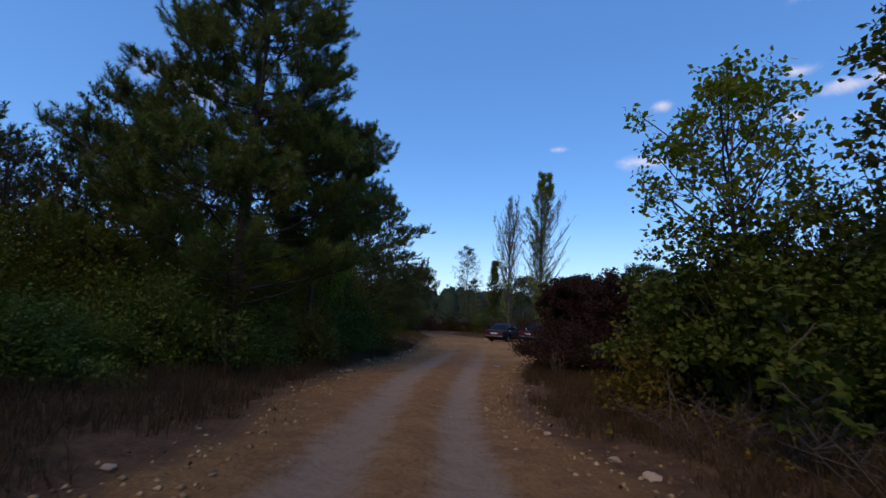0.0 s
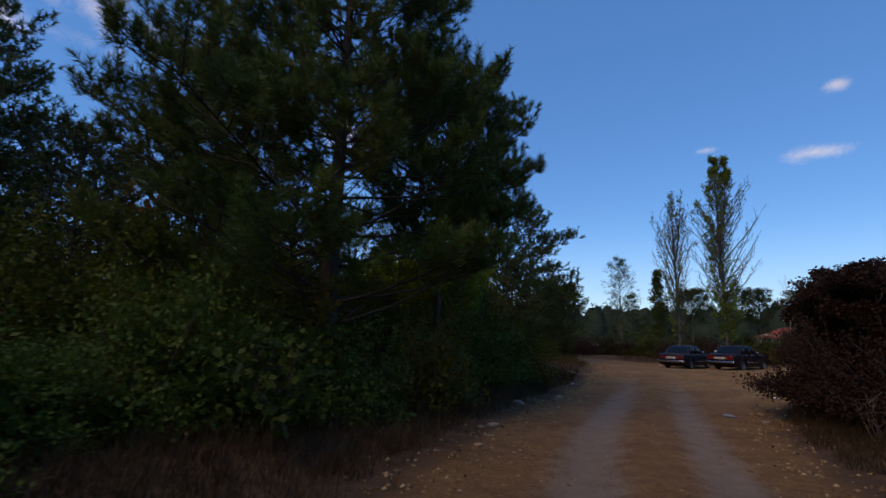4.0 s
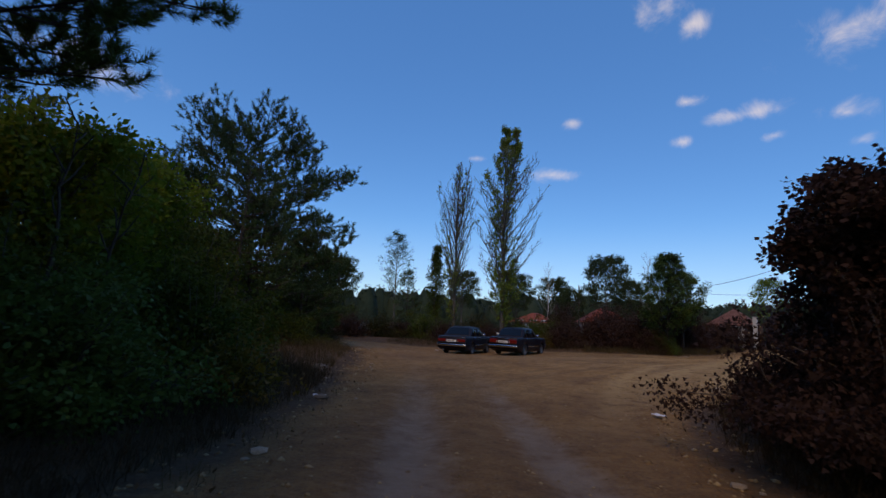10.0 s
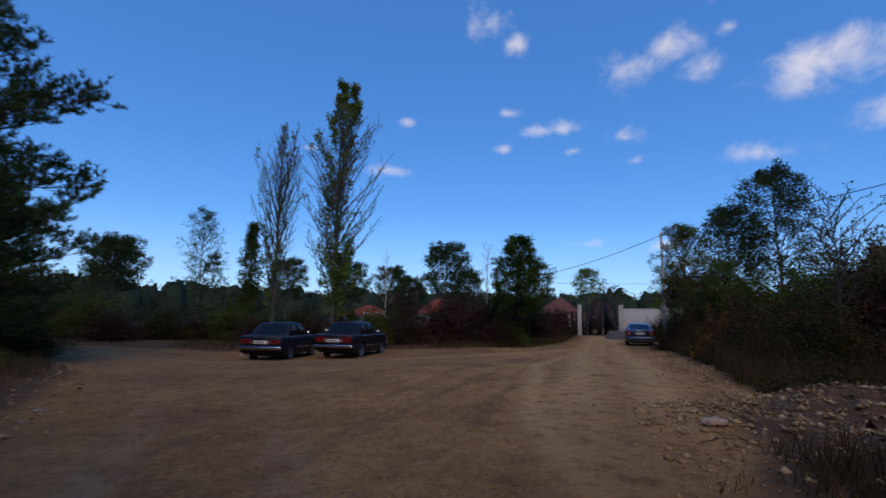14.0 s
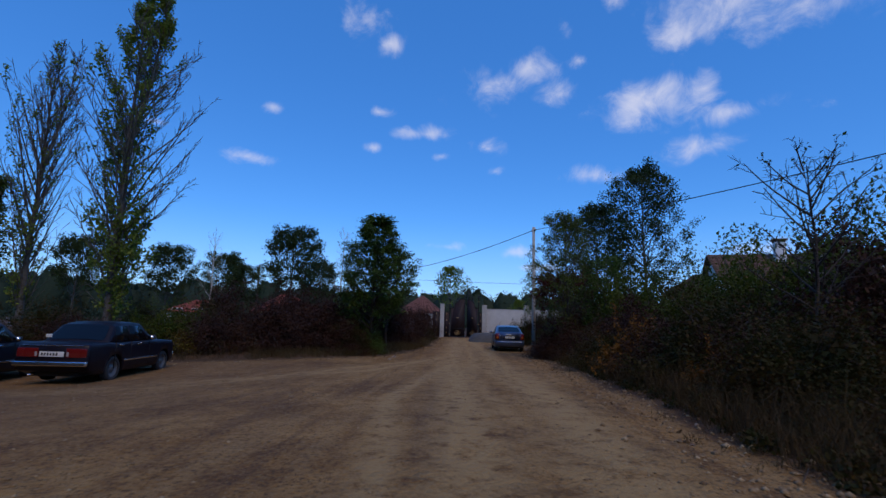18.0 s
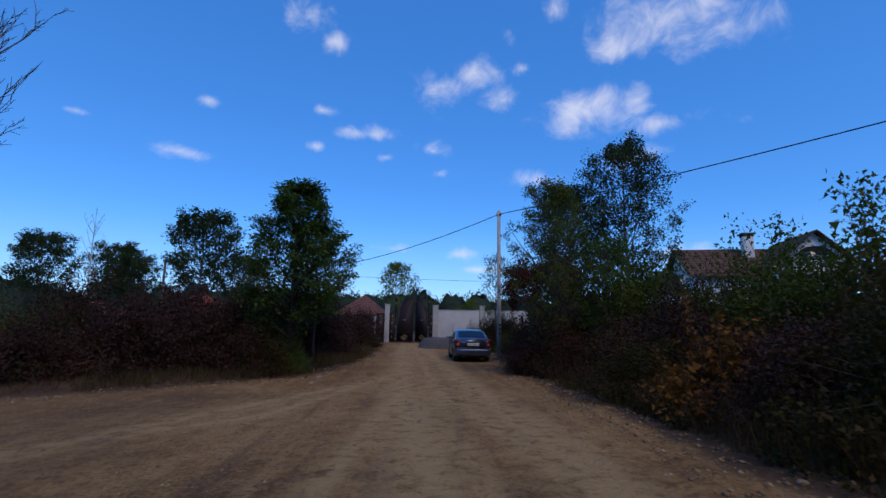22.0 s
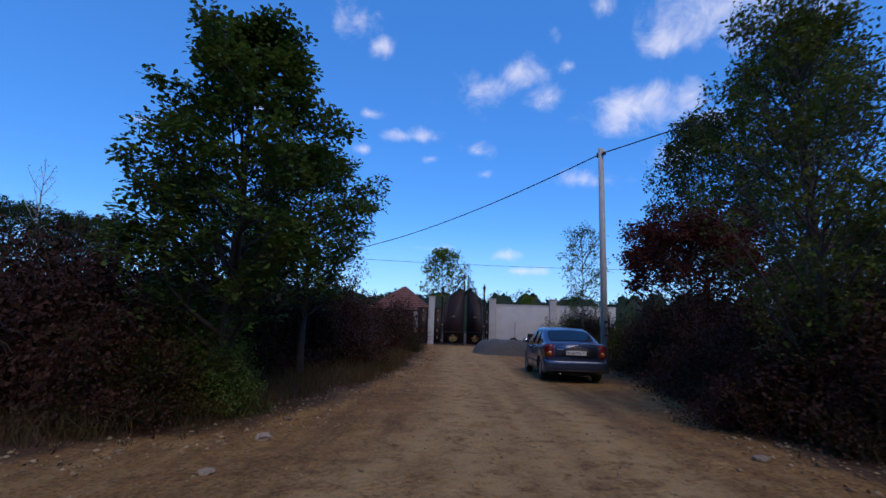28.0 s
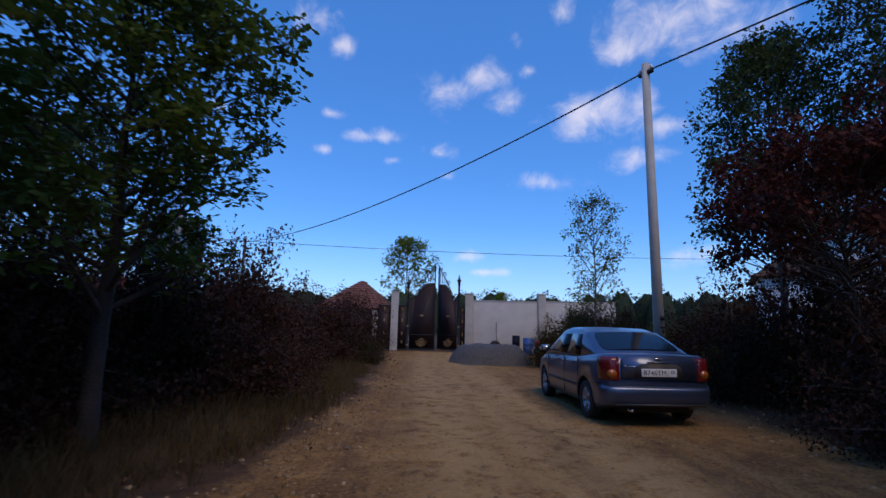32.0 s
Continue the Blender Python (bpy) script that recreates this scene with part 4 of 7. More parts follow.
broadleaf("oak_tree", "smaller dark green oak behind the hedge", 3.75, 47.1, 5.0, crown_profile((0, .9), (.25, 1.6), (.55, 1.8), (.75, 1.45), (.9, .9), (1, .4)), 42, 0.11, M_LEAF_OAK, M_BARK, 14, 0.105, 0.16, start=0.25, twigs=4, split=True, shape=OAK_LEAF, droop=.1)

# poplars
def poplar(height, limbs, wood_r, dead, fork, leaf_n, spread, one_sided=False):
    """A column of steep limbs; dead(h) is the share of bare limbs at the height fraction h, fork the height at which a second leader parts."""
    trunk, wood, crown = Buf(), Buf(), Buf()
    wood.limbs = []
    n = 12
    zs = np.linspace(-.25, height, n)
    main = np.stack([np.cumsum(rng.normal(size=n)) * .035, np.cumsum(rng.normal(size=n)) * .035, zs], 1)
    tube(trunk, main, wood_r * (1 - np.linspace(0, 1, n) ** .9 * .95), 8)
    k0 = int(fork * (n - 1))
    side = main[k0:].copy()
    side[:, 0] += .85 * np.linspace(0, 1, n - k0) ** .7
    side[:, 2] = side[0, 2] + (side[:, 2] - side[0, 2]) * .86
    tube(trunk, side, wood_r * .55 * (1 - np.linspace(0, 1, n - k0) * .9), 6)
    spots = []
    for i in range(limbs):
        h = .04 + .92 * (i + rng.random()) / limbs
        stem = side if h > fork + .06 and rng.random() < .42 else main
        p = np.array([np.interp(h * height, stem[:, 2], stem[:, a]) for a in range(3)])
        az = i * 2.4 + .4 * rng.normal()
        bare = rng.random() < dead(h)
        ln = float(np.interp(h, [0, .12, .35, .62, .85, 1], [2.2, 3.6, 4.4, 3.3, 1.2, .5])) * (.65 + .5 * rng.random())
        ln = min(ln * (1.15 if bare else .9), (1.0 - h) * height * .8 + .3)
        out = spread if bare else .38
        pts = arc(p, (out * math.cos(az), out * math.sin(az), 1), ln, 7, .3, .05)
        one = Buf()
        r0 = .013 + .007 * ln
        tube(one, pts, np.linspace(r0, .007, 8), 5, False)
        wood.limbs.append(one)
        leafy = not bare and not (one_sided and math.cos(az) > .3)
        for s in range(9 if bare else 7):
            f = .15 + .85 * (s + rng.random()) / (9 if bare else 7)
            j = min(int(f * 7), 6)
            q = pts[j] + (pts[j + 1] - pts[j]) * (f * 7 - j)
            a = rng.random() * 6.28
            sl = (.2 * ln + .25) * (1.2 - .6 * f) * (.6 + .7 * rng.random())
            sp = arc(q, unit(pts[j + 1] - pts[j]) + .55 * np.array([math.cos(a), math.sin(a), 0]), sl, 4, .25, .1)
            tube(wood, sp, np.linspace(.015, .009, 5), 3, False)
            if bare:
                for g in (1, 2, 3):
                    td = unit(sp[g + 1] - sp[g]) + .5 * rng.normal(size=3)
                    tube(wood, np.array([sp[g], sp[g] + unit(td) * sl * .35]), [.01, .007], 3, False)
            if leafy or (bare and rng.random() < .05):
                spots += [sp[2], sp[3], sp[4]]
    leaf_cloud(crown, np.array(spots), .19, leaf_n, .115, narrow=.8)
    return trunk, wood, crown


tr, wo, cr = poplar(16.2, 126, .2, lambda h: float(np.interp(h, [.1, .25, .5, .7, .82, 1], [.1, .55, .72, .55, .12, .05])), .56, 12, .8)
plant("poplar_tree", "tall poplar with dead grey outer twigs behind the parked cars", "poplar tree", tr, wo, cr, M_BARK_GREY, M_LEAF_POPLAR, stand(-8.3, 46.6), twig=M_BARK_GREY, split=True)
tr, wo, cr = poplar(15.2, 88, .17, lambda h: float(np.interp(h, [.05, .3, .5, 1], [.15, .4, .97, .99])), .6, 11, .4, True)
plant("poplar_tree", "nearly dead poplar with bare grey upper branches", "poplar tree", tr, wo, cr, M_BARK_GREY, M_LEAF_POPLAR, stand(-12.8, 52.2), twig=M_BARK_GREY, split=True)
# young poplar and small conifer left of them, birch further off
broadleaf("poplar_tree", "young green poplar beside the dead one", -14.6, 52.5, 7.6, crown_profile((0, .6), (.3, 1.2), (.6, 1.1), (1, .3)), 34, .1, M_LEAF_GREEN, M_BARK_GREY, 10, .13, .3, start=.12, rise=1.8, category="poplar tree")
birch = broadleaf("birch_tree", "thin pale birch with sparse foliage", -22.2, 65.5, 11.0, crown_profile((0, .5), (.3, 2.4), (.6, 2.6), (.85, 1.6), (1, .4)), 34, .13, M_LEAF_BLUE, M_BARK_GREY, 8, .16, .35, start=.28, rise=.9, keep=.6, category="birch tree", twig=M_BARK_GREY)
tr, wo, cr = conifer(5.6, crown_profile((0, 1.5), (.3, 1.3), (.6, .9), (1, .2)), 9, 4, .08, .08, gap=.4, brush=14, half=.016, needle=.2, shoot=.26)
plant("young_pine", "small dark pine among the far bushes", "pine tree", tr, wo, cr, M_BARK, M_NEEDLE_DARK, stand(-17.6, 54.5))

# garden trees beyond the far hedge
garden = broadleaf("garden_tree", "rounded fruit tree with grey-green leaves behind the hedge", .6, 62.5, 7.6, crown_profile((0, .8), (.3, 2.6), (.6, 3.1), (.85, 2.2), (1, .6)), 34, .14, M_LEAF_BLUE, M_BARK_GREY, 18, .17, .36, start=.3, rise=.8, keep=.9, group="garden trees")
for x, y, a, s in ((-3.9, 69.4, 120, .8), (-8.6, 70, 40, .85), (4.5, 70.5, 200, .8), (-3.0, 57.5, 290, .55), (-15.5, 72, 15, .9), (-27, 60, 70, .9), (-31, 68, 170, 1.0)):
    put_copy(garden, stand(x, y, a, s))
bare = broadleaf("bare_tree", "leafless pale tree behind the hedge", 4.6, 62.0, 8.6, crown_profile((0, .4), (.3, 1.5), (.6, 1.7), (.85, 1.2), (1, .3)), 18, .1, None, M_BARK_PALE, 0, 0, 0, start=.3, rise=1.1, subs=4, twigs=2, twig=M_BARK_PALE)
put_copy(bare, stand(-5.0, 61.0, 150, .85))
small = broadleaf("small_tree", "slim bright green young tree behind the gate", 19.9, 73.5, 7.6, crown_profile((0, .4), (.3, 1.7), (.5, 2.9), (.7, 2.0), (.9, .9), (1, .3)), 26, .09, M_LEAF_ASH, M_BARK_GREY, 8, .2, .36, start=.35, rise=.7, keep=.75)
put_copy(small, stand(33.5, 80, 90, .62))
broadleaf("acacia_tree", "slender airy tree with sparse greyish leaves beside the wall", 17.3, 53.4, 6.0, crown_profile((0, .4), (.3, 1.1), (.6, 1.4), (.85, 1.0), (1, .3)), 26, .06, M_LEAF_WILLOW, M_BARK_GREY, 8, .1, .24, start=.25, rise=.9, keep=.6, narrow=.5)
# trees on the right-hand side of the lane
broadleaf("willow_tree", "light green many-limbed tree at the lane's edge", 9.5, 39.8, 5.9, crown_profile((0, 1.4), (.15, 2.2), (.45, 2.2), (.7, 1.7), (.9, 1.0), (1, .4)), 52, .09, M_LEAF_WILLOW, M_TWIG, 15, .07, .18, start=.04, rise=1.2, lift=.5, twigs=4, narrow=.55, keep=.9, split=True)
broadleaf("plum_tree", "dark-leaved small tree among the lane's bushes", 10.5, 38.3, 4.1, crown_profile((0, .5), (.35, 1.2), (.65, 1.1), (.85, .7), (1, .25)), 26, .08, M_LEAF_OAK, M_TWIG, 10, .09, .19, start=.2, rise=.5, twigs=3, keep=.75)
tall = broadleaf("elm_tree", "tall dark grey-green tree beyond the lane's hedge", 19.6, 44.8, 11.0, crown_profile((0, .8), (.25, 3.0), (.55, 3.2), (.75, 2.6), (.9, 1.7), (1, .5)), 56, .17, M_LEAF_BLUE, M_BARK_GREY, 13, .12, .3, start=.2, rise=.9, twigs=4, subs=6, keep=.95)
broadleaf("elm_tree", "leafy grey-green tree behind the utility pole", 18.6, 48.0, 9.2, crown_profile((0, .8), (.3, 2.4), (.55, 2.6), (.8, 1.9), (1, .5)), 50, .13, M_LEAF_BLUE, M_BARK_GREY, 14, .12, .32, start=.3, rise=.7, twigs=4, keep=.9)
broadleaf("smoke_tree", "small tree with a spreading dark wine-red crown", 13.2, 44.4, 3.5, crown_profile((0, .8), (.5, 1.9), (.75, 2.3), (.9, 1.6), (1, .5)), 40, .08, M_LEAF_CRIMSON, M_TWIG, 20, .075, .22, start=.5, rise=.35, twigs=4, narrow=.8, split=True)
for x, y, hh in ((-1.7, 18.2, 2.15), (-1.9, 17.2, 2.45), (-.5, 16.0, 2.2)):
    broadleaf("smoke_tree", "tall old smoke bush with a dark red-brown crown", x, y, hh, crown_profile((0, .7), (.4, 1.3), (.65, 1.4), (.9, 1.0), (1, .4)), 34, .06, M_LEAF_RED, M_TWIG, 26, .06, .17, start=.3, rise=.7, twigs=4, narrow=.9, group="smoke trees")
broadleaf("bare_tree", "thorny bare tree with a few leaves behind the hedge", 5.0, 27.7, 4.1, crown_profile((0, .4), (.4, 1.3), (.7, 1.5), (1, .4)), 22, .06, M_LEAF_GREEN, M_BARK, 3, .07, .15, start=.3, rise=.8, keep=.12)
broadleaf("bare_tree", "small bare tree with upright twigs", 7.6, 26.9, 4.5, crown_profile((0, .3), (.5, .9), (1, .3)), 16, .06, M_LEAF_GREEN, M_TWIG, 3, .07, .15, start=.35, rise=1.5, keep=.08)
broadleaf("plum_tree", "young tree with dark leaves near the rubble", 8.8, 25.2, 3.4, crown_profile((0, .5), (.4, 1.2), (.75, 1.0), (1, .3)), 26, .07, M_LEAF_OAK, M_TWIG, 14, .07, .2, start=.2, rise=1.2)
# green trees of the wood behind the bushes on the left
for x, y, hh in ((-13.9, 18.6, 3.7), (-15.6, 21.4, 4.3), (-15.2, 17.3, 3.6)):
    broadleaf("ash_tree", "bright green leafy tree at the wood's edge", x, y, hh, crown_profile((0, .8), (.35, 1.7), (.6, 2.0), (.85, 1.4), (1, .5)), 36, .1, M_LEAF_ASH, M_BARK_GREY, 12, .12, .3, start=.25, rise=.6, twigs=4, group="ash trees")
for x, y, hh, lab in ((-2.0, 14.3, 0.95, "bare pale dead stems standing in front of the smoke bush"), (2.9, 47.5, .8, "bare pale dead stems at the foot of the hedge")):
    wo = Buf()
    for k in range(9):
        a = rng.random() * 6.28
        p = arc((.07 * math.cos(a), .07 * math.sin(a), -.1), (.35 * math.cos(a), .35 * math.sin(a), 1), hh * (.6 + .4 * rng.random()), 5, .1, .08)
        tube(wo, p, np.linspace(.013, .004, 6), 4, False)
        for j in (2, 3, 4):
            q = arc(p[j], (.6 * rng.normal(), .6 * rng.normal(), .8), .3 * hh, 3, .1, .1)
            tube(wo, q, np.linspace(.006, .003, 4), 3, False)
    ob = thing("dead_shrub", stand(x, y), lab, "dead shrub", "dead shrubs")
    part("stem", wo, M_BARK_DEAD, ob)
for x, y, hh, tilt in ((-12.1, 17.0, 3.9, .25), (-12.0, 17.5, 3.2, .8)):
    tr, wo, tips, ways = grow(hh, crown_profile((0, .2), (.6, .5), (1, .35)), 7, .055, start=.55, rise=1.1, subs=2, twigs=1, lean=(tilt, .1), wander=.1)
    plant("dead_tree", "bare broken dead trunk among the bushes", "dead tree", tr, wo, None, M_BARK, None, stand(x, y), "dead trunks")
# thin-stemmed trees and saplings at the start of the track
tr, wo, tips, ways = grow(5.0, crown_profile((0, .5), (.3, 1.2), (.6, 1.9), (.85, 1.7), (1, .6)), 26, .06, start=.4, rise=.9, lift=.3, subs=5, twigs=3, sub_len=.5, lean=(-.15, .3))
cr = Buf()
leaf_cloud(cr, tips[rng.random(len(tips)) < .85], .17, 9, .095, narrow=.85, flat=.15)
plant("dogwood_tree", "thin-stemmed tree with open rounded green foliage", "tree", tr, wo, cr, M_TWIG, M_LEAF_ASH, stand(1.65, 9.0), split=True)
tr, wo, tips, ways = grow(5.2, crown_profile((0, .5), (.4, 1.3), (.7, 1.5), (1, .6)), 24, .07, start=.4, rise=.8, subs=5, twigs=3)
cr = Buf()
leaf_cloud(cr, tips, .22, 7, .11, narrow=.7)
plant("dogwood_tree", "green tree that leans out over the track's start", "tree", tr, wo, cr, M_TWIG, M_LEAF_GREEN, stand(3.6, 6.6), split=True)
for x, y, hh, seed in ((1.5, 5.8, 1.75, 1), (1.42, 5.45, .95, 3)):
    tr, wo, tips, ways = grow(hh, crown_profile((0, .25), (.4, .42), (1, .2)), 8, .014, start=.3, rise=.8, subs=2, twigs=1)
    cr = Buf()
    lobed_leaves(cr, tips, .08, 3, .125)
    plant("maple_sapling", "young maple with broad yellow-green lobed leaves", "sapling", tr, wo, cr, M_TWIG, M_LEAF_MAPLE, stand(x, y, seed * 77), "maple saplings", split=True)
# bare arching stems tangled on the verge in front of the bushes
for x, y, hh in ((.35, 7.6, .9), (.75, 6.6, 1.0), (1.05, 5.9, .8), (.1, 8.4, .7), (1.5, 6.6, 1.1), (2.1, 5.6, 1.0), (1.9, 4.6, .8)):
    wo, cr = Buf(), Buf()
    for k in range(17):
        a, rise = rng.random() * 6.28, .25 + 1.1 * rng.random()
        p = arc((.2 * rng.normal(), .2 * rng.normal(), -.06), (math.cos(a), math.sin(a), rise), hh * (.6 + .8 * rng.random()), 7, -.35, .1)
        p[:, 2] = np.maximum(p[:, 2], -.04)
        tube(wo, p, np.linspace(.0075, .003, 8), 4, False)
        for j in (3, 4, 5, 6):
            q = arc(p[j], (rng.normal(), rng.normal(), .5), .3 * hh, 3, .1, .12)
            tube(wo, q, np.linspace(.0042, .002, 4), 3, False)
            if rng.random() < .16:
                leaf_cloud(cr, q[-2:], .05, 3, .055, narrow=.8)
    ob = thing("bramble", stand(x, y), "tangle of bare brown stems with a few leaves on the verge", "shrub", "brambles")
    tagged(part("stemwork", wo, M_TWIG, ob), kind="stuff")
    part("leaves", cr, M_LEAF_YELLOW, ob)
# low branches with broad leaves over the left verge
for x, y, hh, seed in ((-7.3, 7.3, 1.0, 1), (-8.9, 9.1, 1.9, 2)):
    tr, wo, tips, ways = grow(hh, crown_profile((0, .5), (.4, .7), (1, .3)), 10, .016, start=.2, rise=.7, subs=3, twigs=2)
    cr = Buf()
    leaf_cloud(cr, tips, .13, 6, .1, narrow=.85)
    plant("hazel_bush", "low hazel with broad rounded leaves in the shade", "shrub", tr, wo, cr, M_TWIG, M_LEAF_YELLOW if seed == 2 else M_LEAF_MAPLE, stand(x, y, seed * 77), "hazel bushes")

# shrubs: one mesh of each kind, then copies along the edges ---------
HEDGE = "hedge bushes"
protos = {
    "green": make_shrub("shrub", "dense dark green leafy bush", M_LEAF_GREEN, -12.2, 16.6, group=HEDGE, rx=1.7, ry=1.6, h=2.6, clumps=280, per=36, leaf_len=.078, simple=False),
    "oakish": make_shrub("shrub", "broad-leaved green bush in deep shade", M_LEAF_OAK, -9.3, 7.0, 40, group=HEDGE, rx=1.6, ry=1.5, h=2.3, clumps=260, per=36, leaf_len=.078, simple=False),
    "red": make_shrub("smoke_bush", "dark red-brown smoke bush", M_LEAF_RED, -1.1, 15.3, group=HEDGE, rx=1.75, ry=1.7, h=1.62, clumps=300, per=84, leaf_len=.05, floor=.38, spiky=.9, narrow=.9, sprays=70, squat=.5),
    "wine": make_shrub("smoke_bush", "wine-red shaded smoke bush", M_LEAF_WINE, 2.5, 48.0, group=HEDGE, rx=1.7, ry=1.5, h=2.1, clumps=280, per=52, leaf_len=.06, spiky=.5, narrow=.85),
    "mix": make_shrub("shrub", "bush with leaves turning from green to brown", M_LEAF_MIX, 5.2, 29.6, group=HEDGE, rx=1.6, ry=1.5, h=2.2, clumps=260, per=50, leaf_len=.062, spiky=.6, narrow=.75),
    "maple": make_shrub("shrub", "leafy field-maple bush, green turning yellow", M_LEAF_MAPLE, 1.7, 8.7, 0, 1.05, group=HEDGE, rx=1.6, ry=1.5, h=3.7, clumps=170, per=46, leaf_len=.09, floor=.9, spiky=.6, narrow=.85, simple=False, flat=.5, squat=.4),
    "yellow": make_shrub("shrub", "small bush with yellow-green leaves", M_LEAF_YELLOW, .15, 8.6, group=HEDGE, rx=.75, ry=.7, h=1.3, clumps=60, per=16, leaf_len=.09, spiky=.7, sprays=24),
    "orange": make_shrub("shrub", "bush with orange autumn leaves", M_LEAF_ORANGE, 5.6, 32.4, group=HEDGE, rx=.9, ry=.9, h=1.5, clumps=70, per=16, leaf_len=.1, spiky=.6),
}
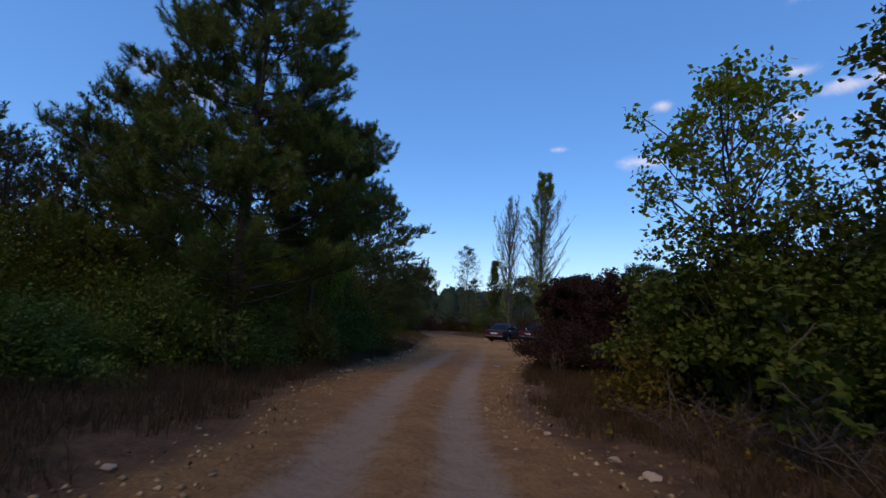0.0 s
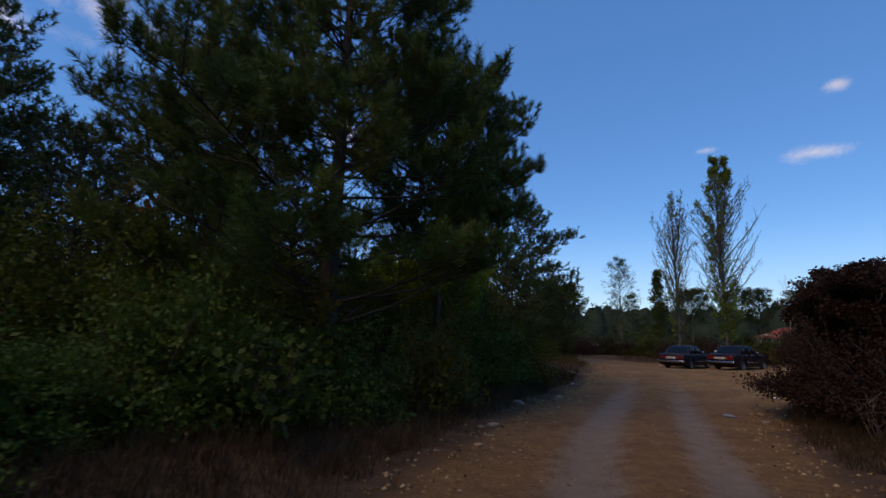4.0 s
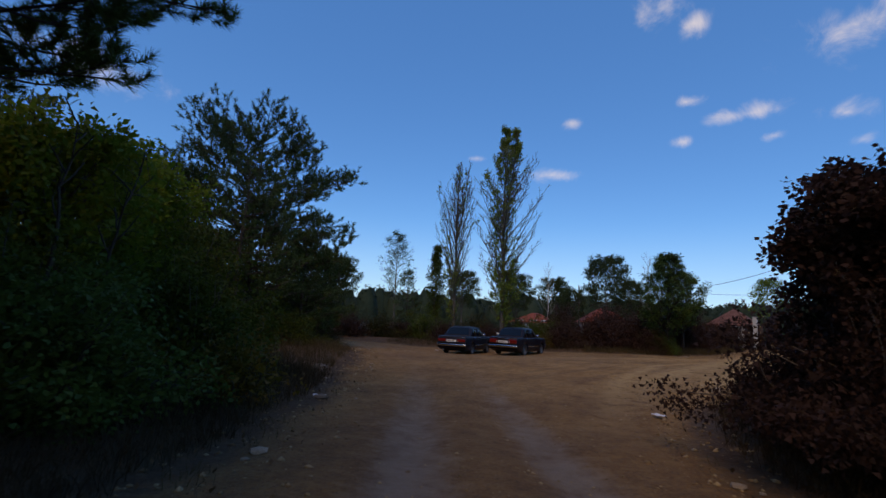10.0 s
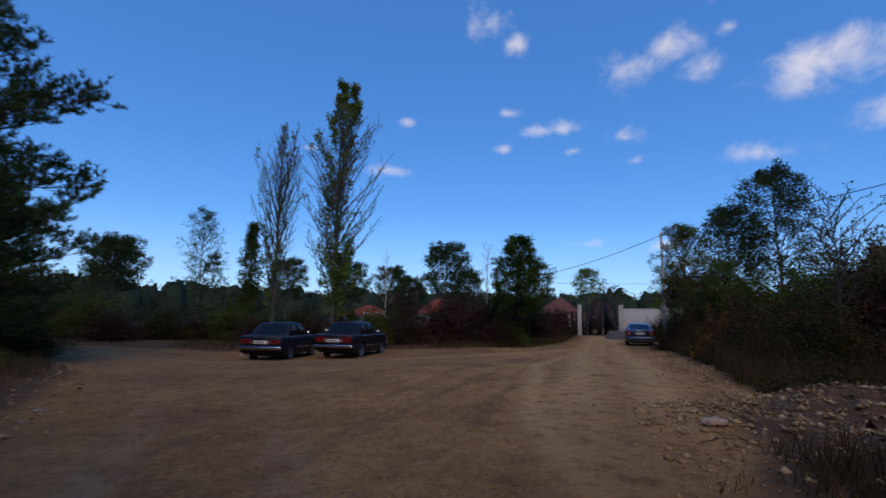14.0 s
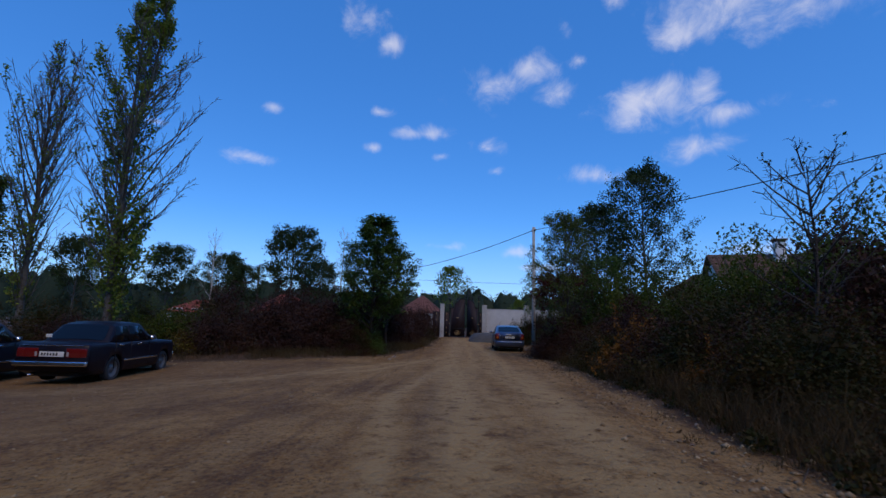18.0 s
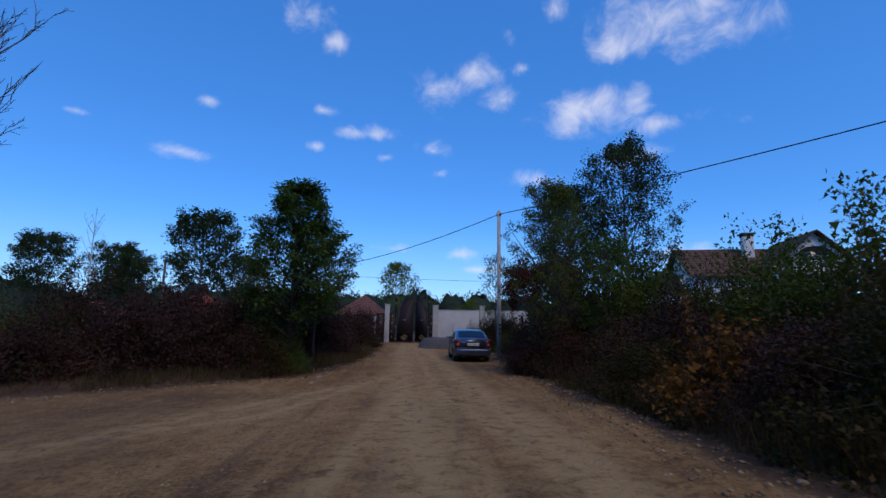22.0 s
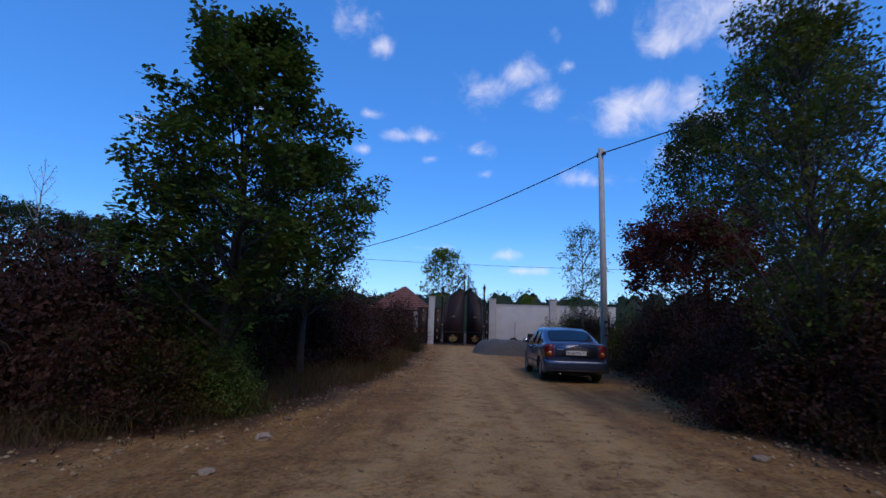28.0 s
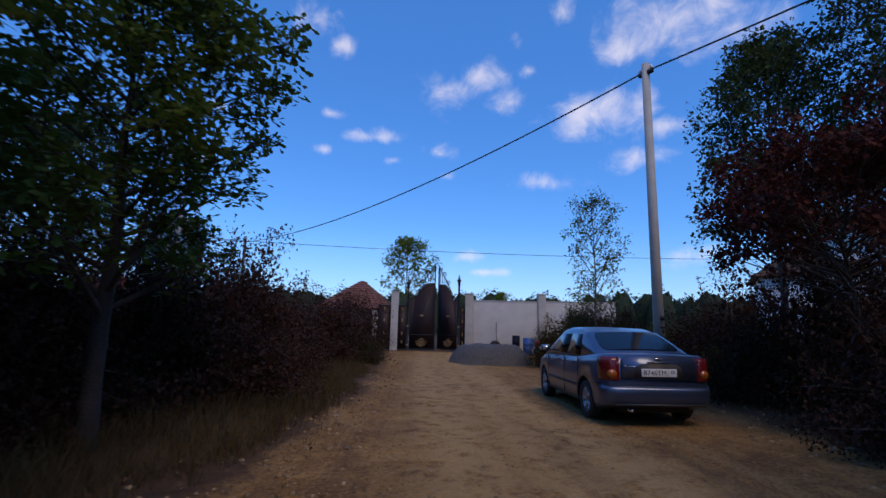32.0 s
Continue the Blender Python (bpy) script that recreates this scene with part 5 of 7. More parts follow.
# what: x, y, turn, size, squash
ROWS_OF_SHRUBS = {
    "green": [(10.2, 27.0, 60, 1.3, 1.35), (8.9, 32.4, 100, 1.1, 1.05), (2.9, 9.3, 160, 1.3, 1.15), (4.0, 8.6, 220, 1.3, 1.4), (1.7, 10.6, 20, 1.15, 1.2), (-13.4, 14.2, 90, 1.3, .9), (-12.4, 20.4, 200, 1.05, 1.0), (-14.6, 19.4, 20, 1.2, .7), (-14.9, 24.2, 130, .9, .8), (-16.5, 23.5, 300, 1.6, 1.3), (-15.4, 28.2, 60, .8, .7), (-18.5, 30.5, 10, 1.3, 1.0),
              (-7.6, 1.2, 210, .9, .9), (-10.2, 3.3, 30, 1.1, 1.0), (-13.2, 6.2, 160, 1.3, 1.0), (-15.8, 11.2, 70, 1.3, 1.0), (4.6, 9.2, 300, 1.3, 1.5),
              (9.6, 31.6, 15, 1.25, 1.3), (10.6, 29.4, 75, 1.3, 1.5), (12.2, 34.2, 200, 1.3, 1.3), (-19.5, 12, 60, 1.7, 1.2), (-18.5, 6.5, 120, 1.6, 1.1), (-17, 19, 40, 1.8, 1.4), (-20, 17, 0, 1.8, 1.2), (-14.5, 1.5, 200, 1.4, 1.1), (-20, 24.5, 80, 1.7, 1.3), (-22, 29, 0, 1.6, 1.2), (11.2, 37.6, 150, 1.25, 1.3), (14.4, 41.6, 40, 1.3, 1.2), (-20.5, 44.5, 80, 1.3, .8), (-13.5, 45.5, 200, 1.2, .75), (-6.0, 45.8, 20, 1.0, .8), (16.5, 50.3, 90, .75, .85), (-16.6, 15, 10, 1.5, 1.2)],
    "oakish": [(1.65, 44.4, 60, .62, 1.2), (2.05, 43.75, 200, .42, 1.2), (1.3, 45.3, 300, .7, 1.1), (-8.1, 4.4, 10, .8, .85), (-9.4, 8.3, 10, .9, .9), (-8.8, 5.4, 80, .7, .75), (-11.2, 8.2, 100, 1.2, 1.1), (-8.9, 9.4, 220, .85, .9), (-9.6, 12.8, 330, .8, .8), (-12.8, 10.8, 150, 1.4, 1.0), (-10.6, 16.2, 40, .9, .9), (-13.0, 21.8, 260, .9, .75), (-14.0, 27.4, 20, .7, .7),
               (1.3, 46.4, 80, .9, 1.0), (12.6, 39.4, 120, 1.2, 1.1), (8.2, 28.8, 240, 1.2, 1.25), (-24, 43.5, 0, 1.3, .8), (-11.0, 13.9, 200, 1.0, .75)],
    "red": [(-2.1, 17.0, 140, .95, 1.15), (-1.5, 18.6, 250, .95, 1.2), (.4, 16.4, 30, 1.15, 1.15), (.9, 14.3, 70, .8, 1.0), (2.4, 15.2, 190, 1.1, 1.1), (1.2, 17.4, 90, 1.1, 1.0), (-15.5, 45.8, 40, .95, .75), (7.0, 31.7, 170, .95, .9)],
    "wine": [(9.2, 38.9, 20, .6, 1.1), (9.1, 40.5, 130, .55, 1.05), (18.0, 52.6, 80, .7, 1.5), (.9, 43.5, 60, .6, 1.2), (8.8, 36.6, 30, .85, .95), (1.2, 44.9, 70, .5, 1.15), (2.7, 47.0, 10, .5, 1.2), (11.2, 60.3, 10, .9, 1.45), (10.0, 58.2, 90, .85, 1.35), (8.8, 56.4, 40, .9, 1.3), (17.3, 53.0, 30, .55, 1.5), (9.0, 38.5, 50, .62, 1.0), (9.7, 39.7, 200, .8, 1.1), (10.7, 41.7, 20, .8, 1.15), (11.6, 43.0, 120, .75, 1.1), (4.2, 49.5, 170, .85, 1.45), (2.9, 48.6, 20, .8, 1.45), (6.6, 53.0, 60, .85, 1.0), (5.6, 51.2, 200, .85, 1.75), (5.6, 49.9, 300, .75, .9), (.3, 44.6, 30, 1.05, 1.1), (-2.2, 43.9, 120, 1.0, 1.1), (-4.3, 43.6, 210, .85, 1.05), (-.6, 49.5, 20, 1.3, 1.2), (-4.0, 50, 200, 1.3, 1.2), (3.0, 53.5, 90, 1.3, 1.15), (6.5, 56.5, 50, 1.2, 1.1), (5.0, 51.2, 80, .95, 1.45), (7.2, 55.5, 10, .95, 1.2), (9.4, 58.8, 140, 1.0, .95), (-8.8, 44.2, 300, .9, .8), (-11.9, 44.0, 60, .9, .8),
             (8.3, 34.8, 250, 1.0, 1.1), (6.6, 27.6, 200, 1.15, 1.3), (5.6, 31.0, 0, .85, .9), (4.6, 28.6, 50, .8, .9), (10.2, 39.4, 20, 1.05, 1.0), (12.8, 43.6, 90, 1.0, 1.25), (14.6, 45.4, 200, .9, 1.55), (15.6, 48.2, 300, .85, .9), (7.6, 33.0, 140, .9, .85), (-18.2, 42.6, 10, 1.0, .8), (1.6, 47.5, 60, 1.1, 1.35), (-1, 46.8, 170, 1.1, 1.25), (10.5, 62, 70, 1.1, .9), (15.5, 43.0, 10, 1.1, 1.3), (17.0, 45.6, 60, 1.1, 1.6), (15.9, 47.6, 10, .9, 1.5), (16.6, 49.0, 70, .9, 1.1), (17.4, 53.5, 30, .7, 1.05), (14.4, 46.6, 130, .75, 1.2)],
    "mix": [(16.6, 54.8, 40, .6, 1.45), (17.1, 53.9, 250, .7, 1.5), (18.9, 54.7, 130, .9, 1.3), (17.6, 52.2, 120, .55, 1.45), (18.4, 53.2, 20, .65, 1.5), (-16.8, 44.6, 40, 1.1, .8), (-22.5, 46.5, 90, 1.3, .8), (-26.5, 46, 10, 1.4, .8), (-30, 44, 200, 1.4, .8), (-29, 40.5, 100, 1.3, .8), (-33, 41, 30, 1.4, .9), (3.6, 27.2, 80, .9, .85), (6.9, 34.4, 300, .8, .8), (9.4, 36.0, 150, .95, 1.0), (10.4, 34.6, 40, 1.1, 1.15), (13.4, 37.0, 90, 1.2, 1.4), (-4.8, 47.8, 10, 1.1, .95), (-10.2, 47.2, 240, 1.2, .8), (2.2, 49.6, 130, 1.2, .9), (8.0, 30.4, 70, 1.1, 1.15), (1.2, 43.6, 20, .7, .85), (2.6, 48.3, 100, .6, .9), (2.0, 46.6, 10, .68, .95), (1.0, 44.6, 200, .62, 1.0),
            (-16, 33.2, 180, .9, .7), (10.2, 57.2, 20, .6, .8), (17.8, 51.0, 60, .85, .95), (18.3, 49.9, 10, .95, 1.1), (18.6, 54.4, 10, .95, 1.05), (20.6, 57.0, 110, 1.0, 1.1), (22.5, 59.2, 10, 1.0, 1.1), (16.4, 52.9, 90, .6, .9), (5.2, 25.4, 0, .8, .6)],
    "yellow": [(14.9, 48.4, 0, .6, .9), (-8.8, 6.0, 40, .7, .7), (-9.8, 18.2, 20, .9, .9), (14.7, 47.2, 70, .9, .9), (9.9, 28.0, 30, 1.5, 1.3), (-5.3, 43.2, 80, .8, .8), (-8.6, 11.4, 0, 1.1, 1.2)],
    "maple": [(1.0, 11.5, 110, .85, .95), (3.9, 8.3, 250, 1.0, 1.1), (3.1, 7.3, 100, .9, .95), (.95, 9.7, 200, .85, 1.1), (2.9, 6.9, 40, .7, 1.0), (4.3, 5.6, 300, .9, 1.1), (2.3, 10.2, 60, 1.0, 1.2)],
    "orange": [(-17.4, 9.6, 0, 1.9, 1.8), (4.1, 28.9, 40, .7, .8)],
}
# plainer bushes for the depth of the wood and the hedges' far side
behind = {
    "green": make_shrub("shrub", "dark green bush in the depth of the wood", M_LEAF_GREEN, -17.5, 25.5, group=HEDGE, rx=1.8, ry=1.7, h=2.7, clumps=220, per=46, leaf_len=.074, stems=6, sprays=6),
    "wine": make_shrub("smoke_bush", "wine-red bush behind the hedge", M_LEAF_WINE, 1.2, 50.5, group=HEDGE, rx=1.7, ry=1.6, h=2.2, clumps=210, per=40, leaf_len=.066, sprays=8),
    "mix": make_shrub("shrub", "brownish green bush behind the hedge", M_LEAF_MIX, -7.5, 49.5, group=HEDGE, rx=1.7, ry=1.6, h=2.2, clumps=210, per=44, leaf_len=.064, sprays=8),
}
WALKED = [(0, 0), (-4.4, 7.8), (-6, 14.7), (-4, 23), (-.7, 30.7), (4.2, 41.4)]
for key, spots in ROWS_OF_SHRUBS.items():
    for x, y, turn, size, squash in spots:
        deep_in = float(beyond_edge(np.array([x]), np.array([y]))[0]) > 4.6 or float(line_dist(np.array([x]), np.array([y]), WALKED)[0]) > 8.5
        kind_of = {"green": "green", "oakish": "green", "wine": "wine", "mix": "mix"}.get(key)
        put_copy(behind[kind_of] if deep_in and kind_of else protos[key], stand(x, y, turn, size, squash=squash))

# far woods along the horizon ---------------------------------------
far = Buf()
du, dv = np.meshgrid(np.arange(9) * 6.283 / 9, np.array([0, .35, .65, .88]), indexing="xy")
dome_faces = np.array([(r * 9 + c, r * 9 + (c + 1) % 9, (r + 1) * 9 + (c + 1) % 9, (r + 1) * 9 + c) for r in range(3) for c in range(9)])
for i in range(420):
    a = radians(-95 + 200 * (i + rng.random()) / 420)
    dist = 160 + 80 * rng.random()
    x, y = math.sin(a) * dist, 25 + math.cos(a) * dist
    hh = 10.5 + 4 * rng.random()
    w = 4 + 2.5 * rng.random()
    rad = w * np.sqrt(1 - dv ** 2) * (.8 + .4 * rng.random(dv.shape))
    far.add(np.stack([x + rad * np.cos(du), y + rad * np.sin(du), hh * dv * (.85 + .25 * rng.random(dv.shape))], -1).reshape(-1, 3), dome_faces)
    d = unit(rng.normal(size=(22, 3)))
    d[:, 2] = np.abs(d[:, 2])
    leaf_cloud(far, np.array([x, y, 0]) + d * np.array([w, w, hh]), 1.3, 12, .7, flat=.1, narrow=.9, simple=True)
for i in range(220):
    a = radians(-95 + 200 * (i + rng.random()) / 220)
    dist = 78 + 30 * rng.random()
    c = np.array([math.sin(a) * dist, 25 + math.cos(a) * dist, 0.7]) + rng.normal(size=(16, 3)) * np.array([2.4, 2.4, .5])
    leaf_cloud(far, c, .8, 16, .32, flat=.1, narrow=.9, simple=True)
tagged(part("far_woods", far, M_FAR), "dark line of distant woods along the horizon", "woods", kind="stuff")

# grass, litter and stones -------------------------------------------


def scatter(n, lo, hi, x0=-15, x1=18, y0=-3, y1=63):
    """Random places at lo to hi metres beyond the edge of the open dirt."""
    x, y = x0 + (x1 - x0) * rng.random(n), y0 + (y1 - y0) * rng.random(n)
    o = beyond_edge(x, y)
    ok = (o > lo) & (o < hi)
    return x[ok], y[ok], o[ok]


def grass(name, label, n, lo, hi, height, mat, tuft=7, **zone):
    x, y, o = scatter(n, lo, hi, **zone)
    keep = fbm(x * 0.7, y * 0.7, 31) + 0.3 * np.clip(o, 0, 1) > 0.46
    keep &= ((x - .8) / 4.6) ** 2 + ((y - 23.4) / 2.5) ** 2 > .4 + .8 * rng.random(len(x))
    x, y = x[keep], y[keep]
    z = ground_z(x, y)
    m = len(x) * tuft
    c = np.repeat(np.stack([x, y, z - 0.02], 1), tuft, 0) + rng.normal(size=(m, 3)) * np.array([.06, .06, 0])
    lean = rng.normal(size=(m, 3)) * np.array([.3, .3, 0]) + np.array([0, 0, 1])
    ln = (height * (0.45 + 0.8 * rng.random(m)))[:, None]
    side = unit(np.cross(lean, rng.normal(size=(m, 3)))) * 0.0042
    bend = rng.normal(size=(m, 3)) * np.array([.22, .22, 0]) * ln
    mid, tip = c + unit(lean) * ln * 0.55, c + unit(lean) * ln + bend
    b = Buf()
    b.add(np.stack([c - side, c + side, mid + side * .8, mid - side * .8, tip], 1).reshape(-1, 3), (np.arange(m)[:, None] * 5 + np.array([0, 1, 2, 3])))
    b.f.append(np.arange(m)[:, None] * 5 + np.array([3, 2, 4]))
    tagged(part(name, b, mat), label, "grass", kind="stuff")


grass("dry_grass", "tall dry straw-coloured grass along the track", 30000, .4, 2.6, .36, M_DRYGRASS, y0=20, y1=60)
grass("lane_grass", "tawny dry grass at the foot of the hedge", 9000, .15, 2.4, .36, M_DRYGRASS, x0=-3, x1=10, y0=41, y1=57)
grass("verge_grass", "tall withered grass below the hedge", 4000, .3, 3.0, .5, M_REDGRASS, x0=0, x1=9, y0=24.6, y1=35)
grass("straw_grass", "tall upright straw-coloured stalks below the hedge", 1500, .35, 1.8, .8, M_DRYGRASS, 9, x0=1, x1=10, y0=25.5, y1=42)
grass("brown_grass", "brown withered grass on the shaded verges", 25000, .3, 4.4, .3, M_REDGRASS, y0=-3, y1=22, x0=-14, x1=4)
grass("short_grass", "short dry tufts at the edge of the dirt", 9000, -.25, .6, .14, M_DRYGRASS, 9)

b = Buf()
x, y = 2.6 + 1.5 * rng.normal(size=150), 26.2 + .8 * rng.normal(size=150)
ok = beyond_edge(x, y) > .25
x, y = x[ok], y[ok]
x2, y2, o2 = scatter(2600, .3, 2.2, x0=0, x1=10, y0=25, y1=42)
some = fbm(x2 * .6, y2 * .6, 44) > .5
x, y = np.concatenate([x, x2[some]]), np.concatenate([y, y2[some]])
c = np.stack([x, y, ground_z(x, y) + .09], 1)
leaf_cloud(b, c, .13, 34, .06, narrow=.7)
tagged(part("weeds", b, M_LEAF_MIX), "low green weeds beside the rubble and below the hedge", "weeds", kind="stuff")
b = Buf()
x, y, o = scatter(46000, -.6, 2.4)
leaf_cloud(b, np.stack([x, y, ground_z(x, y) + .012], 1)[:22000], .03, 1, .06, droop=0, flat=.85)
tagged(part("leaf_litter", b, M_LITTER), "brown fallen leaves along the verges", "leaves", kind="stuff")


def pebble_mesh(k):
    bm = bmesh.new()
    bmesh.ops.create_icosphere(bm, subdivisions=1 if k < 6 else 2, radius=1)
    for v in bm.verts:
        v.co *= 0.75 + 0.5 * rng.random()
    sx = 0.8 + 0.5 * rng.random()
    for v in bm.verts:
        v.co.x *= sx
        v.co.z *= 0.5 + 0.1 * rng.random()
    if k >= 6:
        bmesh.ops.planar_faces(bm, faces=bm.faces[:], iterations=3)
    return bm


def stone_bank(name, label, x, y, r, rough=False):
    bases = []
    for k in range(6):
        if rough:
            v = np.array([(1, 0, 0), (0, 1, 0), (-1, 0, 0), (0, -1, 0), (0, 0, .6), (0, 0, -.6)]) * (.7 + .6 * rng.random((6, 1)))
            bases.append((v, np.array([(0, 1, 4), (1, 2, 4), (2, 3, 4), (3, 0, 4), (1, 0, 5), (2, 1, 5), (3, 2, 5), (0, 3, 5)])))
            continue
        bm = pebble_mesh(k)
        bm.verts.index_update()
        bases.append((np.array([v.co[:] for v in bm.verts]), np.array([[v.index for v in f.verts] for f in bm.faces])))
        bm.free()
    z = ground_z(x, y)
    b = Buf()
    for k, (v, f) in enumerate(bases):
        sel = np.arange(len(x)) % 6 == k
        n = int(sel.sum())
        a = rng.random(n) * 6.28
        ca, sa = np.cos(a)[:, None], np.sin(a)[:, None]
        vx, vy, vz = v[None, :, 0], v[None, :, 1], v[None, :, 2]
        rr = r[sel][:, None]
        out = np.stack([x[sel][:, None] + (vx * ca - vy * sa) * rr, y[sel][:, None] + (vx * sa + vy * ca) * rr, z[sel][:, None] + (vz + 0.12) * rr], -1)
        b.add(out.reshape(-1, 3), (np.arange(n)[:, None, None] * len(v) + f[None]).reshape(-1, 3))
    tagged(part(name, b, M_GRAVEL), label, "gravel", kind="stuff")


x, y, o = scatter(230000, -1.2, .75)
keep = rng.random(len(x)) < np.exp(-((o + .15) / .55) ** 2) * (.3 + .9 * fbm(x * .8, y * .8, 5) + np.where((x > -1) & (y > 24.5) & (y < 46), 1.0, 0))
x, y = x[keep], y[keep]
stone_bank("edge_gravel", "loose pale limestone rubble along the track's edges", x, y, .007 + .042 * rng.random(len(x)) ** 4, True)
x, y, o = scatter(120000, -9, -.1)
keep = fbm(x * .5, y * .5, 15) + .3 * rng.random(len(x)) > .62
x, y = x[keep], y[keep]
stone_bank("road_gravel", "small stones lying on the dirt", x, y, .006 + .022 * rng.random(len(x)) ** 4, True)
x, y = .7 + 2.6 * rng.normal(size=9000), 23.5 + 1.4 * rng.normal(size=9000)
ok = beyond_edge(x, y) > -.6
stone_bank("rubble_patch", "spread of broken limestone rubble beside the clearing", x[ok], y[ok], .008 + .06 * rng.random(ok.sum()) ** 7, True)
b = Buf()
for k in range(420):
    x, y = .8 + 2.3 * rng.normal(), 23.7 + 1.2 * rng.normal()
    if float(beyond_edge(np.array([x]), np.array([y]))[0]) > -.1:
        a = rng.random() * 6.28
        tube(b, arc((x, y, gz(x, y)), (math.cos(a), math.sin(a), .1 + .5 * rng.random()), .15 + .35 * rng.random(), 3, -.3, .12), [.006, .005, .004, .002], 3, False)
tagged(part("dry_twigs", b, M_TWIG), "dry brown twigs lying among the rubble", "twigs", kind="stuff")

stone_meshes = []
for k in range(6, 11):
    me = bpy.data.meshes.new("stone")
    bm = pebble_mesh(k)
    bm.to_mesh(me)
    bm.free()
    me.materials.append(M_STONE)
    stone_meshes.append(me)
STONES = [(-10.5, 22.4, 0.19), (-7.05, 11.3, 0.079), (-6.35, 9.8, 0.058), (-7.1, 11.0, 0.05), (-8.1, 14.0, 0.14), (-8.2, 16.4, 0.086), (-8.95, 19.3, 0.1), (-3.6, 15.6, 0.086), (-3.8, 16.9, 0.065), (2.55, 42.1, 0.094), (1.95, 40.85, 0.072),
          (3.3, 24.8, 0.16), (7.35, 39.4, 0.086), (.15, 5.1, 0.086), (-.2, 5.6, 0.065), (-1.05, 6.6, 0.058), (-2.0, 22.9, 0.12)]
for k, (x, y, r) in enumerate(STONES):
    s = tagged(new("stone", stone_meshes[k % 5]), "pale rough limestone rock at the track's edge", "stone", "loose rocks")
    s.matrix_basis = pose(x, y, gz(x, y) + r * .22, 0, 0, k * 67) @ Matrix.Diagonal((r, r, r, 1))
for k in range(46):
    while True:
        x, y, o = scatter(1, -.7, .45)
        if len(x):
            break
    r = .025 + .035 * rng.random() ** 2
    s = tagged(new("stone", stone_meshes[k % 5]), "pale limestone cobble in the roadside rubble", "stone", "loose rocks")
    s.matrix_basis = pose(x[0], y[0], gz(x[0], y[0]) + r * .2, 0, 0, k * 41) @ Matrix.Diagonal((r, r, r, 1))

# ---------------------------------------------------------------- cars


def loft(rings, closed_ends=True):
    """Joins rings of equal length into a skin."""
    b = Buf()
    n, k = len(rings), len(rings[0])
    i, j = np.meshgrid(np.arange(n - 1), np.arange(k), indexing="ij")
    q = (j + 1) % k
    b.add(np.asarray(rings).reshape(-1, 3), np.stack([i * k + j, i * k + q, (i + 1) * k + q, (i + 1) * k + j], -1).reshape(-1, 4))
    if closed_ends:
        b.f.append(np.array([list(range(k))[::-1]]))
        b.f.append(np.array([list(range(k))]) + (n - 1) * k)
    return b


def body_ring(y, hw, zb, zt, soft):
    """One cross-section of a car's lower body, both sides."""
    zs = [zb, zb, zb + .03, .34, .56, zt - .12, zt - .05, zt - .012, zt + .01]
    xs = [0, hw * .88, hw * .955, hw * .992, hw, hw * (1 - .012 * soft), hw * (1 - .035 * soft), hw * (1 - .085 * soft), 0]
    zs = [max(z, zb + .004 * i) for i, z in enumerate(zs)]
    half = [(x, y, z) for x, z in zip(xs, zs)]
    return half + [(-x, yy, z) for x, yy, z in half[-2:0:-1]]


def wheel(car, x, y, r, side, spokes, name="wheel"):
    w = thing(name, pose(x, y, r), "", "")
    w.parent = car
    for k in ("label", "category"):
        if k in w:
            del w[k]
    b = Buf()
    lathe(b, [(r * .66, -.085), (r * .9, -.092), (r * .985, -.07), (r, -.03), (r, .03), (r * .985, .07), (r * .9, .092), (r * .66, .085), (r * .66, -.085)], 32, "x")
    part("tyre", b, M_RUBBER, w)
    b = Buf()
    lathe(b, [(.0, .05), (r * .2, .055), (r * .24, .03), (r * .56, .02), (r * .6, .06), (r * .665, .075), (r * .665, -.07), (0, -.07)], 28, "x")
    if side < 0:
        for v in b.v:
            v[:, 0] *= -1
    part("rim", b, M_ALLOY if spokes else M_HUB, w)
    if spokes:
        b = Buf()
        for k in range(spokes):
            a = k * 6.283 / spokes
            d = np.array([0, math.cos(a), math.sin(a)])
            s = np.array([0, -math.sin(a), math.cos(a)])
            q = [d * r * .15 + s * .03, d * r * .15 - s * .03, d * r * .6 - s * .018, d * r * .6 + s * .018]
            x0, x1 = .045 * side, .078 * side
            vs = [p + np.array([x0, 0, 0]) for p in q] + [p + np.array([x1, 0, 0]) for p in q]
            b.add(vs, [(0, 1, 2, 3), (4, 7, 6, 5), (0, 4, 5, 1), (1, 5, 6, 2), (2, 6, 7, 3), (3, 7, 4, 0)])
        part("spokes", b, M_ALLOY, w)
    return w


def text_mesh(word, size, extrude=0.002):
    cu = bpy.data.curves.new("print", "FONT")
    cu.body, cu.size, cu.extrude, cu.align_x, cu.align_y, cu.resolution_u = word, size, extrude, "CENTER", "CENTER", 3
    tmp = bpy.data.objects.new("print", cu)
    scene.collection.objects.link(tmp)
    me = bpy.data.meshes.new_from_object(tmp.evaluated_get(bpy.context.evaluated_depsgraph_get()))
    bpy.data.objects.remove(tmp)
    bpy.data.curves.remove(cu)
    me.materials.clear()
    return me


